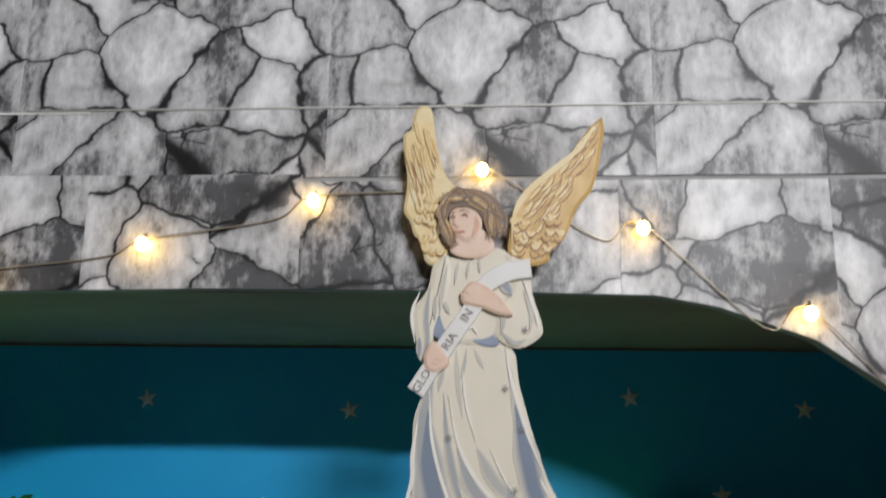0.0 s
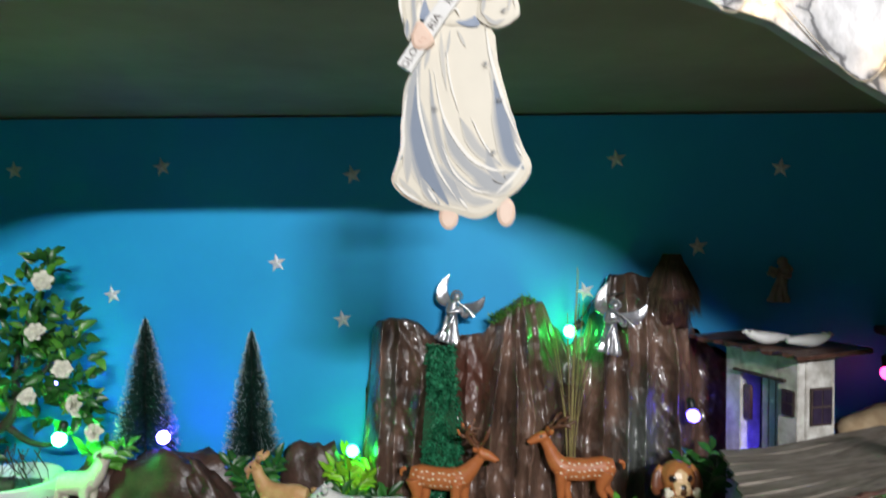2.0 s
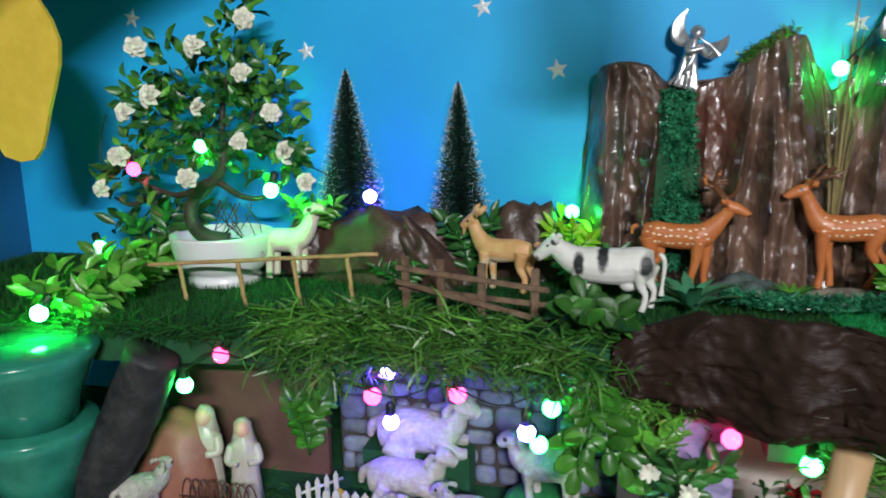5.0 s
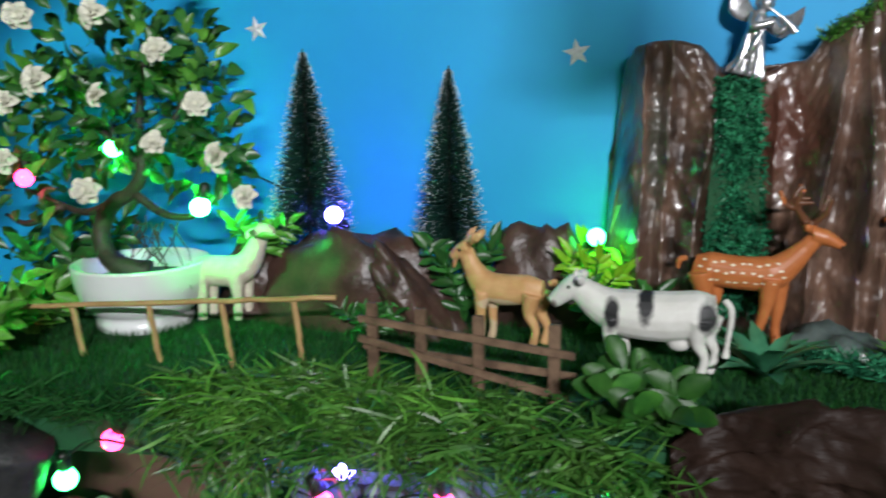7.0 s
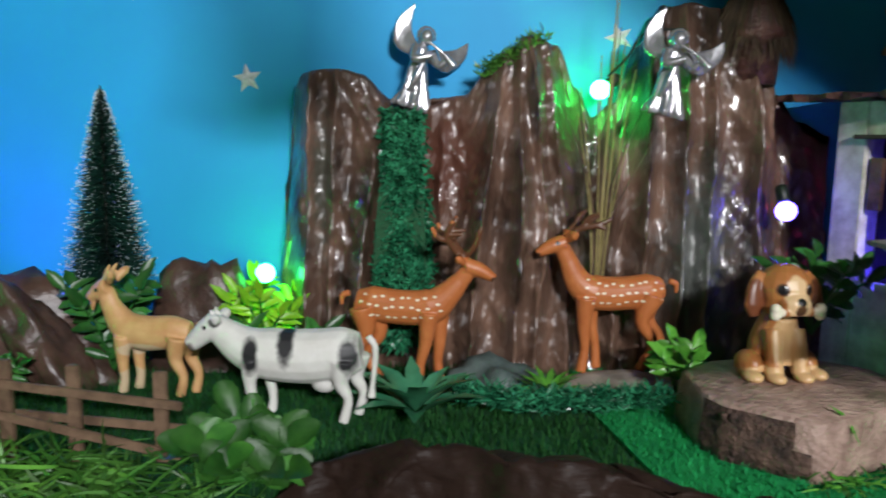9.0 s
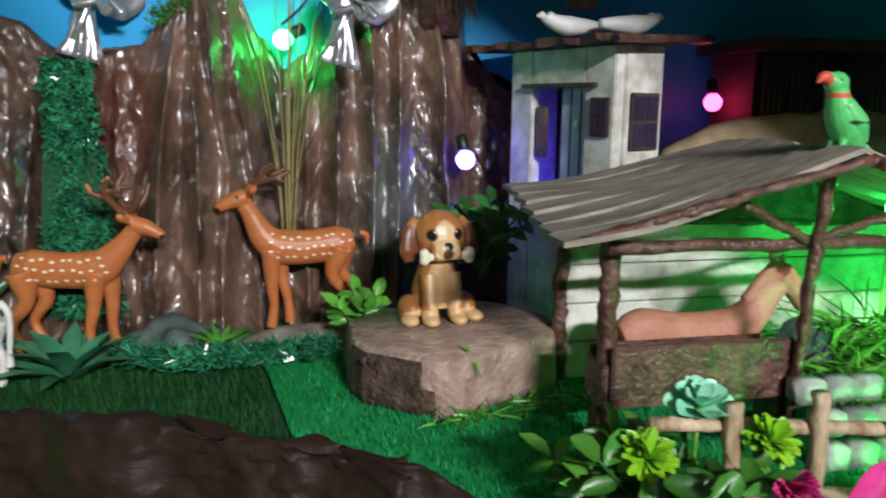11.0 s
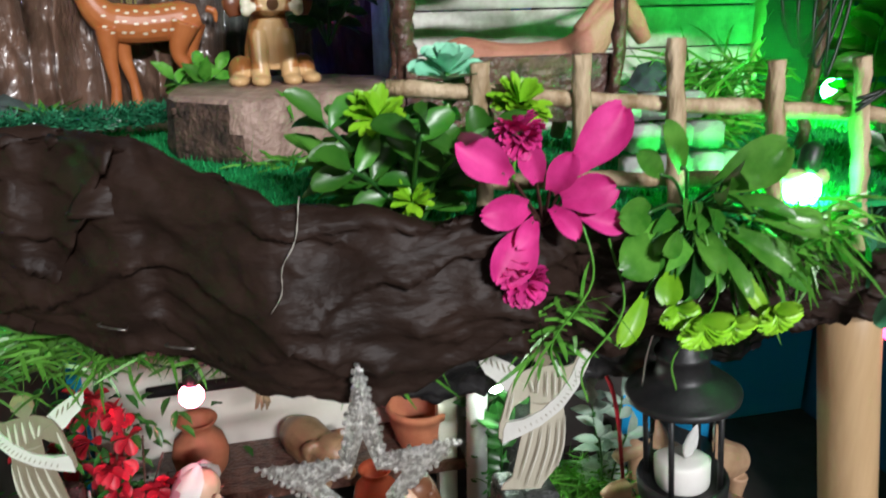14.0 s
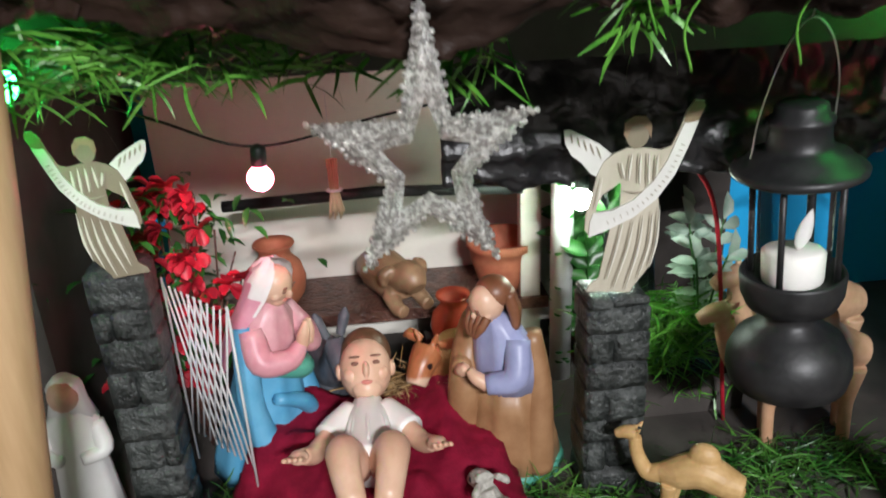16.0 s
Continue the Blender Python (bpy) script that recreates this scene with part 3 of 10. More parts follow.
def cliff_rim():
    """The folded-back paper rim behind the saddle, with moss stuck on it up to the middle peak."""
    bm = bmesh.new()
    rows = []
    for i in range(41):
        u = i / 40
        x = 0.052 + 0.105 * u
        z = 1.056 + 0.010 * u + 0.050 * max(0.0, u - 0.55) / 0.45
        k = 0.004 * noise.noise((u * 9, 2.0, 1.0))
        rows.append([(x, 1.186 + 0.004 * math.sin(3.14 * t) - 0.010 * t, z + k - 0.012 + 0.026 * t - 0.010 * t * t + 0.002 * noise.noise((u * 30, t * 3, 5.0))) for t in (0, 0.25, 0.5, 0.75, 1.0)])
    grid_skin(bm, rows)
    ob = solid("cliff_rim", bm, ROCK, (0, 0, 0), "curled brown paper rim behind the cliff's saddle", "rock")
    md = ob.modifiers.new("thickness", "SOLIDIFY")
    md.thickness = 0.0025
    t = tagged(thing("moss", (0, 0, 0), "yellow-green moss glued on the cliff's middle peak", "moss"), kind="stuff")
    bm = bmesh.new()
    for _ in range(520):
        u = rnd.random()
        p = Vector((0.118 + 0.052 * u, 1.158 - 0.012 * u, 1.086 + 0.034 * u)) + away(0.008, 0.010, 0.006)
        blade(bm, p, p + away(0.006, 0.006, 0.005) + Vector((0, -0.002, 0.003)), 0.0016)
    part("tufts", bm, HAY_L, t, smooth=False)


cliff_rim()


def hedge_strip():
    t = thing("ivy_waterfall", (0.04, 1.118, 0.80), "dark green tinsel strip hanging down the brown cliff", "garland")
    bm = bmesh.new()
    for _ in range(3400):
        v = rnd.random()
        w = 0.021 + 0.013 * (1 - v)
        u = rnd.uniform(-1, 1)
        z = 0.02 + 0.23 * v
        y = 0.004 + 0.028 * v ** 2 + 0.010 * u * u - 0.006 * math.sin(v * 9)
        b = Vector((u * w + 0.005 * (1 - v), y, z))
        blade(bm, b, b + Vector((rnd.uniform(-0.008, 0.008), rnd.uniform(-0.009, -0.001), rnd.uniform(-0.010, 0.006))), rnd.uniform(0.0016, 0.0034))
    part("needles", bm, GARLAND, t, smooth=False)
    bm = bmesh.new()
    grid_skin(bm, [[(u * (0.018 + 0.012 * (1 - v)), 0.009 + 0.028 * v ** 2, 0.02 + 0.228 * v) for u in (-1, -0.5, 0, 0.5, 1)] for v in [k / 10 for k in range(11)]])
    part("backing", bm, TURF, t)


hedge_strip()


def front_y(x):
    return lerp_line(FRONT, x)


def inside(px, py, poly):
    hit = False
    for (xa, ya), (xb, yb) in zip(poly, poly[1:] + poly[:1]):
        if (ya > py) != (yb > py) and px < (xb - xa) * (py - ya) / (yb - ya) + xa:
            hit = not hit
    return hit


def turf(name, poly, z, count, m, label, tall=(0.004, 0.008), thick=0.003):
    """A mat of artificial turf: a thin backing and its pile of short blades."""
    t = tagged(thing(name, (0, 0, z), label, "turf"), kind="stuff")
    bm = bmesh.new()
    a = [bm.verts.new((x, y, thick)) for x, y in poly]
    b = [bm.verts.new((x, y, 0.0)) for x, y in poly]
    n = len(a)
    fs = [bm.faces.new(a)] + [bm.faces.new((a[i], b[i], b[(i + 1) % n], a[(i + 1) % n])) for i in range(n)]
    bmesh.ops.recalc_face_normals(bm, faces=fs)
    part("backing", bm, TURF_B if m == TURF_B else TURF, t, smooth=False)
    vs, fs = [], []
    xs, ys = [p[0] for p in poly], [p[1] for p in poly]
    while count:
        x, y = rnd.uniform(min(xs), max(xs)), rnd.uniform(min(ys), max(ys))
        if not inside(x, y, poly):
            continue
        count -= 1
        a, h, w = rnd.uniform(0, 6.283), rnd.uniform(*tall), 0.0007
        dx, dy, sx, sy = math.cos(a) * h * 0.5, math.sin(a) * h * 0.5, -math.sin(a) * w, math.cos(a) * w
        k = len(vs)
        vs += [(x - sx, y - sy, thick), (x + sx, y + sy, thick), (x + dx, y + dy, thick + h)]
        fs.append((k, k + 1, k + 2))
    me = bpy.data.meshes.new("pile")
    me.from_pydata(vs, [], fs)
    me.materials.append(m)
    ob = new("pile", me)
    ob.parent = t
    return t


EDGE = [(x, y + 0.004) for x, y in FRONT if -1.0 < x < 0.95]
turf("turf_mat_west", [(-1.0, 0.83)] + [p for p in EDGE if p[0] < 0.05] + [(0.06, 0.86), (0.20, 0.80), (0.225, 0.88), (0.205, 1.02), (0.20, 1.17), (-1.0, 1.17)], 0.789, 34000, TURF_D, "dark green artificial turf mat on the shelf", (0.006, 0.012))
turf("turf_mat_east", [(0.20, 0.798), (0.24, 0.775), (0.30, 0.735), (0.36, 0.70), (0.45, 0.685), (0.60, 0.70), (0.95, 0.71), (0.95, 1.17), (0.21, 1.17), (0.21, 1.02), (0.23, 0.88)], 0.7905, 30000, TURF_B, "bright emerald short turf mat on the shelf", (0.003, 0.006))


def bark_sheet(name, x0, x1, proud, top, bot, fy, label, slant=0.0, bulge=0.022, seed=0.0, mi_mat=None):
    """A crumpled sheet of brown paper rolled over the shelf's front edge."""
    bm = bmesh.new()
    nx, nv = int((x1 - x0) / 0.0035), 44
    rows = []
    for j in range(nv + 1):
        v = j / nv
        row = []
        for i in range(nx + 1):
            x = x0 + (x1 - slant * v - x0) * i / nx
            zt, zb, y = lerp_line(top, x), lerp_line(bot, x), lerp_line(fy, x)
            lip = 0.0025 * noise.noise((x * 40 + seed, 1.0, 0.0))
            if v < 0.16:
                k = v / 0.16
                px, py, pz = x, y + 0.026 * (1 - k) ** 1.2, zt - 0.013 * (1 - k) ** 1.6 + lip
            else:
                k = (v - 0.16) / 0.84
                py = y - bulge * math.sin(k * math.pi * 0.92) * 0.8 + 0.005 * k ** 3
                pz = zt + (zb - zt) * (k + 0.06 * math.sin(k * math.pi)) + lip
                px = x
            c = -0.0055 * max(0.0, 0.16 - abs(noise.noise((x * 13 + v * 2.4 + seed, v * 2.2 - x * 5, 2.2)))) / 0.16 - 0.0035 * max(0.0, 0.12 - abs(noise.noise((x * 27 - v * 3 + seed, v * 4.4 + x * 9, 7.7)))) / 0.12 + 0.0065 * noise.noise((x * 22 + seed, v * 3.2, 1.7)) + 0.0060 * (abs(noise.noise((x * 30 + seed, v * 5, 4.1))) - 0.3) + 0.0025 * (abs(noise.noise((x * 75 + seed, v * 13, 6.1))) - 0.3) + 0.0016 * noise.noise((x * 140, v * 22, seed))
            row.append((px, py - proud + c, pz + c * 0.5))
        rows.append(row)
    grid_skin(bm, rows)
    ob = solid(name, bm, mi_mat or BARK, (0, 0, 0), label, "bark")
    md = ob.modifiers.new("thickness", "SOLIDIFY")
    md.thickness, md.offset = 0.0012, 1
    return ob


B_TOP = [(-0.03, 0.80), (0.0, 0.822), (0.06, 0.845), (0.152, 0.852), (0.235, 0.846), (0.285, 0.846), (0.32, 0.834), (0.353, 0.822), (0.404, 0.816), (0.438, 0.818), (0.47, 0.812), (0.50, 0.798), (0.608, 0.772), (0.72, 0.765)]
B_BOT = [(-0.03, 0.745), (0.0, 0.738), (0.115, 0.732), (0.205, 0.747), (0.28, 0.740), (0.379, 0.733), (0.446, 0.750), (0.50, 0.740), (0.62, 0.735), (0.72, 0.732)]
B_Y = [(-0.03, 0.865), (0.0, 0.862), (0.06, 0.84), (0.152, 0.80), (0.235, 0.758), (0.285, 0.728), (0.353, 0.682), (0.404, 0.672), (0.446, 0.668), (0.50, 0.68), (0.62, 0.685), (0.72, 0.69)]
bark_sheet("bark_paper", 0.17, 0.449, 0.0, B_TOP, B_BOT, B_Y, "dark brown crumpled paper bark rolled over the shelf edge", seed=3.0)
bark_sheet("bark_paper", -0.028, 0.292, 0.003, B_TOP, B_BOT, B_Y, "dark brown crumpled paper bark stapled with a folded end", slant=0.07, seed=8.0)
bark_sheet("bark_paper", 0.43, 0.735, -0.006, B_TOP, B_BOT, B_Y, "dull brown paper bark behind trailing leaves", seed=15.0, bulge=0.012)


def staple(at, turn):
    bm = bmesh.new()
    tube(bm, curve([(-0.006, 0.002, 0), (-0.0058, -0.0006, 0), (0.0058, -0.0006, 0), (0.006, 0.002, 0)], 3), 0.0004, 5)
    ob = solid("staple", bm, STEEL, at, "small bright steel staple in the paper bark", "staple", "staples in the bark")
    ob.rotation_euler = (0, radians(turn), radians(-20))


for at, turn in (((0.274, 0.694, 0.769), 8), ((0.302, 0.682, 0.762), 4), ((0.262, 0.722, 0.815), -25), ((0.168, 0.772, 0.80), -20), ((0.150, 0.776, 0.772), -5)):
    staple(at, turn)
bm = bmesh.new()
tube(bm, curve([(0.356, 0.676, 0.825), (0.353, 0.666, 0.81), (0.347, 0.6625, 0.80), (0.346, 0.660, 0.79), (0.341, 0.6595, 0.782)], 4), [0.0003, 0.0005, 0.0002, 0.0004, 0.0001, 0.0004, 0.0004, 0.0001, 0.0003, 0.0002, 0.0003, 0.0001, 0.0003, 0.0003, 0.0001, 0.0002, 0.0001], 6, rough=0.6)
solid("glue_drip", bm, mat("dried_glue", (0.30, 0.28, 0.24), None, 0.4, bump=0.1), (0, 0, 0), "dried pale glue drip running down the bark", "glue")


def log_slice():
    t = thing("log_slice", (0.356, 0.970, 0.79), "pale sawn tree slice with rough bark on one side", "log")
    top = [(-0.078, 0.040), (-0.080, -0.018), (-0.072, -0.040), (-0.026, -0.078), (-0.016, -0.078), (0.074, -0.036), (0.092, 0.0), (0.086, 0.05), (0.05, 0.080), (0.0, 0.082), (-0.045, 0.068)]
    ring = [Vector((a[0], a[1], 0)).lerp(Vector((b[0], b[1], 0)), k / 5) for a, b in zip(top, top[1:] + top[:1]) for k in range(5)]
    cut = mat("sawn_brown_wood", (0.17, 0.095, 0.075), (0.56, 0.39, 0.32), 0.5, scale=58, fine=210, bump=1.0, bdist=0.003, sharp=0.6)
    bark = mat("flaky_dark_bark", (0.028, 0.016, 0.012), (0.15, 0.085, 0.062), 0.75, scale=70, fine=260, bump=1.0, bdist=0.003)
    bm = bmesh.new()
    rows = []
    for k, (z, s) in enumerate(((0.0, 1.03), (0.012, 1.035), (0.024, 1.02), (0.036, 1.01), (0.043, 0.995), (0.046, 0.975))):
        rows.append([(p.x * s + 0.0015 * noise.noise((p.x * 90, p.y * 90, z * 90)), p.y * s + 0.0015 * noise.noise((p.y * 90, p.x * 90, z * 70)), z) for p in ring])
    ring_skin(bm, rows)
    for f in bm.faces:
        c = f.calc_center_median()
        if c.x < -0.034 + 0.022 * noise.noise((c.z * 90, c.y * 60, 0)) and c.y < 0.03 and c.z < 0.042 and abs(f.normal.z) < 0.7 and len(f.verts) == 4 and c.y < -0.02:
            f.material_index = 1
    part("slice", bm, [cut, bark], t)
    bm = bmesh.new()
    for _ in range(60):
        x = rnd.uniform(-0.074, -0.03)
        y = -0.041 - (x + 0.070) * 0.70 - rnd.uniform(0.0, 0.003)
        ball(bm, (x, y, rnd.uniform(0.004, 0.037)), (rnd.uniform(0.002, 0.005), 0.0018, rnd.uniform(0.002, 0.006)), 6, 4)
    part("bark", bm, bark, t, "flaky dark bark")
    return t


log_slice()
bm = bmesh.new()
leaf(bm, (0.352, 0.918, 0.840), (0.35, -0.8, -0.15), 0.030, 0.004, 0.5)
solid("fallen_leaf", bm, LEAF, (0, 0, 0), "narrow green leaf lying on the log slice", "leaf")


def brush_tree(at, height, radius, label):
    t = thing("bottle_brush_tree", at, label, "tree", "frosted fir trees")
    bm = bmesh.new()
    tube(bm, [(0, 0, -0.05), (0, 0, 0.02), (0, 0, height)], [0.003, 0.002, 0.0008], 8)
    part("trunk", bm, TRUNK, t)
    bm, fr = bmesh.new(), bmesh.new()
    for _ in range(5200):
        v = rnd.random() ** 1.25
        r = radius * (1 - v) ** 0.85 * rnd.uniform(0.72, 1.06) + 0.003
        a = rnd.uniform(0, 6.283)
        b = Vector((0, 0, height * (0.02 + 0.96 * v)))
        tip = b + Vector((math.cos(a) * r, math.sin(a) * r, r * rnd.uniform(-0.25, 0.28)))
        blade(bm, b, tip, 0.0011)
        if rnd.random() < 0.33:
            d = (tip - b).normalized()
            blade(fr, tip - d * 0.0016, tip + d * 0.001, 0.0010)
    part("crown", bm, FIR, t, smooth=False)
    part("frost", fr, FROST, t, "white frosted tips", smooth=False)


brush_tree((-0.413, 1.143, 0.888), 0.20, 0.050, "tall dark green frosted bottle-brush fir behind the rock")
brush_tree((-0.255, 1.168, 0.872), 0.196, 0.044, "slim dark green frosted bottle-brush fir behind the rock")


def lump(name, at, size, m, label, seed, cut=0.0, sub=4, amp=0.35):
    """A faceted boulder with soft hollows."""
    bm = bmesh.new()
    bmesh.ops.create_icosphere(bm, subdivisions=sub, radius=1.0)
    for v in bm.verts:
        d = v.co.normalized()
        k = 1 + amp * noise.noise(d * 1.3 + Vector((seed, 0, 0))) + amp * 0.4 * noise.noise(d * 3.1 + Vector((0, seed, 0))) + 0.1 * amp * noise.noise(d * 9 + Vector((0, 0, seed))) + 0.55 * amp * (0.25 - abs(noise.noise(d * 2.3 + Vector((seed, seed, 1))))) + 0.18 * amp * (0.25 - abs(noise.noise(d * 6.1 + Vector((1, seed, seed)))))
        v.co = Vector((d.x * size[0], d.y * size[1], max(d.z, cut - 0.05) * size[2])) * k
    return solid(name, bm, m, at, label, "rock", "rocks on the shelf")


lump("boulder", (-0.365, 1.112, 0.79), (0.125, 0.045, 0.112), MAUVE, "long brown plaster boulder with a mauve sheen", 2.3)
ob = lump("boulder", (-0.272, 1.085, 0.812), (0.024, 0.028, 0.078), MAUVE, "upright brown plaster boulder leaning on another", 5.1, cut=-1.0)
ob.rotation_euler = (0, radians(-34), 0)
lump("boulder", (-0.152, 1.155, 0.79), (0.062, 0.035, 0.115), MAUVE, "peaked reddish plaster boulder beside the cliff", 9.4)
lump("boulder", (-0.47, 1.125, 0.80), (0.05, 0.04, 0.075), MAUVE, "small brown plaster boulder with moss", 12.4)
lump("boulder", (0.13, 1.09, 0.775), (0.05, 0.04, 0.045), mat("grey_green_plaster", (0.05, 0.075, 0.07), (0.12, 0.16, 0.15), 0.6, scale=40, bump=0.3), "low grey-green plaster mound under the cliff", 4.4)
lump("ground_ridge", (0.245, 1.095, 0.775), (0.095, 0.05, 0.030), mat("pale_plaster_ledge", (0.16, 0.14, 0.11), (0.34, 0.30, 0.25), 0.7, scale=40, bump=0.3), "pale plaster ledge under the standing stag", 7.4, amp=0.15)


def garland_roll():
    t = tagged(thing("pine_garland", (0, 0, 0.80), "dark green pine tinsel garland lying along the ledge", "garland"), kind="stuff")
    bm = bmesh.new()
    path = curve([(0.095, 1.02, 0.012), (0.15, 1.0, 0.012), (0.21, 1.005, 0.012), (0.265, 1.01, 0.014)], 12)
    for _ in range(2600):
        p = path[rnd.randrange(len(path))] + away(0.004, 0.012, 0.006)
        blade(bm, p, p + Vector((rnd.uniform(-0.011, 0.011), rnd.uniform(-0.012, 0.008), rnd.uniform(-0.004, 0.011))), 0.0014)
    part("needles", bm, GARLAND, t, smooth=False)


garland_roll()


def bonsai():
    t = thing("bonsai_tree", (-0.578, 1.06, 0.79), "artificial flowering bonsai in a white bowl pot", "plant")
    bm = bmesh.new()
    lathe(bm, [(0.0, 0.0), (0.048, 0.0), (0.051, 0.003), (0.051, 0.012), (0.047, 0.016), (0.056, 0.022), (0.065, 0.034), (0.070, 0.054), (0.072, 0.070), (0.0725, 0.073), (0.070, 0.074), (0.068, 0.070), (0.064, 0.052), (0.0, 0.048)], 44)
    part("pot", bm, POTWHITE, t, "glossy white bowl pot")
    bm = bmesh.new()
    lathe(bm, [(0.0, 0.058), (0.04, 0.057), (0.063, 0.052), (0.0, 0.0485)], 24)
    part("soil", bm, mat("teal_gravel_soil", (0.03, 0.05, 0.045), (0.08, 0.11, 0.1), 0.8, scale=200, bump=0.6), t)
    trunk = curve([(0.01, 0, 0.06), (-0.02, -0.01, 0.068), (-0.042, -0.005, 0.085), (-0.045, 0, 0.11), (-0.028, 0.0, 0.135), (-0.005, 0, 0.148), (0.01, 0, 0.17), (0.01, 0.005, 0.21)], 6)
    bm = bmesh.new()
    tube(bm, trunk, [0.0125 - 0.007 * i / len(trunk) for i in range(len(trunk))], 12, rough=0.12)
    limbs = [[(-0.02, 0, 0.14), (-0.06, 0, 0.125), (-0.10, 0.01, 0.13), (-0.14, 0.0, 0.15)], [(0.0, 0, 0.145), (0.04, -0.005, 0.125), (0.08, -0.01, 0.128), (0.11, 0, 0.16)], [(0.01, 0, 0.18), (-0.03, 0, 0.21), (-0.08, 0, 0.24)],
             [(0.01, 0, 0.19), (0.05, 0, 0.22), (0.075, 0, 0.26)], [(0.01, 0, 0.2), (0.02, 0, 0.27), (0.045, 0, 0.33)], [(-0.10, 0.01, 0.13), (-0.14, 0, 0.11), (-0.17, 0, 0.12)]]
    for limb in limbs:
        c = curve(limb, 5)
        tube(bm, c, [0.0055 - 0.004 * i / len(c) for i in range(len(c))], 8, rough=0.15)
    for _ in range(16):
        b = Vector((rnd.uniform(0.0, 0.06), -0.008, rnd.uniform(0.10, 0.125)))
        tube(bm, [b, b + away(0.015, 0.01, 0.01) + Vector((0, 0, -0.02)), b + away(0.03, 0.01, 0.01) + Vector((0, 0, -0.045))], [0.001, 0.0008, 0.0004], 5)
    part("trunk", bm, TRUNK, t, "twisted black-brown trunk")
    bm = bmesh.new()
    clumps = [((0.11, -0.01, 0.20), 0.035), ((0.075, 0.0, 0.285), 0.04), ((0.0, 0.0, 0.235), 0.075), ((-0.075, 0.0, 0.22), 0.06), ((0.07, 0.0, 0.225), 0.055), ((0.03, 0, 0.30), 0.055), ((-0.04, 0, 0.29), 0.06), ((0.050, 0, 0.345), 0.034), ((-0.10, 0, 0.26), 0.04), ((0.10, 0, 0.25), 0.038), ((-0.115, 0, 0.17), 0.05), ((0.085, 0, 0.175), 0.04), ((-0.150, 0.0, 0.15), 0.034), ((0.06, 0.0, 0.38), 0.018), ((-0.02, 0.01, 0.205), 0.035)]
    spots = []
    for c, r in clumps:
        for _ in range(int(980 * r * r * 16) + 8):
            d = away().normalized()
            p = Vector(c) + Vector((d.x, d.y * 0.8, d.z)) * r * rnd.uniform(0.45, 1.05)
            leaf(bm, p, d + away(0.7, 0.7, 0.6) + Vector((0, -0.3, 0.15)), rnd.uniform(0.014, 0.026), rnd.uniform(0.010, 0.016), rnd.uniform(0.1, 0.5), up=Vector((0, -0.9, 0.35)) + away(0.6, 0.3, 0.5), mi=rnd.random() < 0.25, tip=2.4)
    part("crown", bm, [LEAF_D, LEAF], t, "dense dark green leaves", smooth=True)
    for x, y, z in ((-0.065, -0.06, 0.327), (-0.043, -0.07, 0.265), (0.02, -0.06, 0.326), (0.080, -0.055, 0.291), (0.031, -0.08, 0.249), (0.075, -0.065, 0.205), (0.004, -0.075, 0.160), (0.115, -0.05, 0.240), (0.128, -0.04, 0.190), (0.150, -0.03, 0.150), (0.075, -0.03, 0.360),
                    (-0.095, -0.055, 0.245), (-0.115, -0.05, 0.185), (-0.15, -0.045, 0.14)):
        rose((x, y - 0.006, z), rnd.uniform(0.0095, 0.0128), t)


def rose(c, r, parent):
    bm = bmesh.new()
    face = Vector((rnd.uniform(-0.5, 0.5), -1, rnd.uniform(-0.1, 0.5))).normalized()
    turn = Vector((0, -1, 0)).rotation_difference(face)
    for ringk, (n, tilt, s) in enumerate(((6, 0.0, 1.05), (6, 0.3, 0.9), (5, 0.7, 0.66), (4, 1.5, 0.42))):
        for k in range(n):
            a = 2 * math.pi * (k + 0.3 * rnd.random()) / n + ringk * 0.55
            d = turn @ Vector((math.cos(a), -0.2 - tilt * 0.8, math.sin(a)))
            q = rnd.uniform(0.85, 1.12)
            leaf(bm, Vector(c) + face * 0.0016 * ringk, d, r * s * 1.2 * q, r * s * 1.0 * q, 0.25, up=face, cup=0.5, tip=4)
    part("rose", bm, WHITEPET, parent, "cream fabric rose")


bonsai()


def fan_leaves(name, at, n, length, width, m, label, category="plant", spread=1.0, rise=0.5, bend=0.5, group="", levels=1, facing=None):
    """A rosette: leaves that rise from one point and arch outwards."""
    t = thing(name, at, label, category, group)
    for k in range(n * levels):
        bm = bmesh.new()
        a = 2 * math.pi * (k + 0.3 * rnd.random()) / n
        lv = k // n
        d = Vector((math.cos(a) * spread, math.sin(a) * spread, rise * (1 + 0.7 * lv) + rnd.uniform(-0.1, 0.15)))
        leaf(bm, (0, 0, 0.004 * lv), d, length * rnd.uniform(0.8, 1.1) * (1 - 0.15 * lv), width * rnd.uniform(0.85, 1.1), bend, cup=0.22, tip=0.5)
        part("leaf", bm, m, t)
    return t


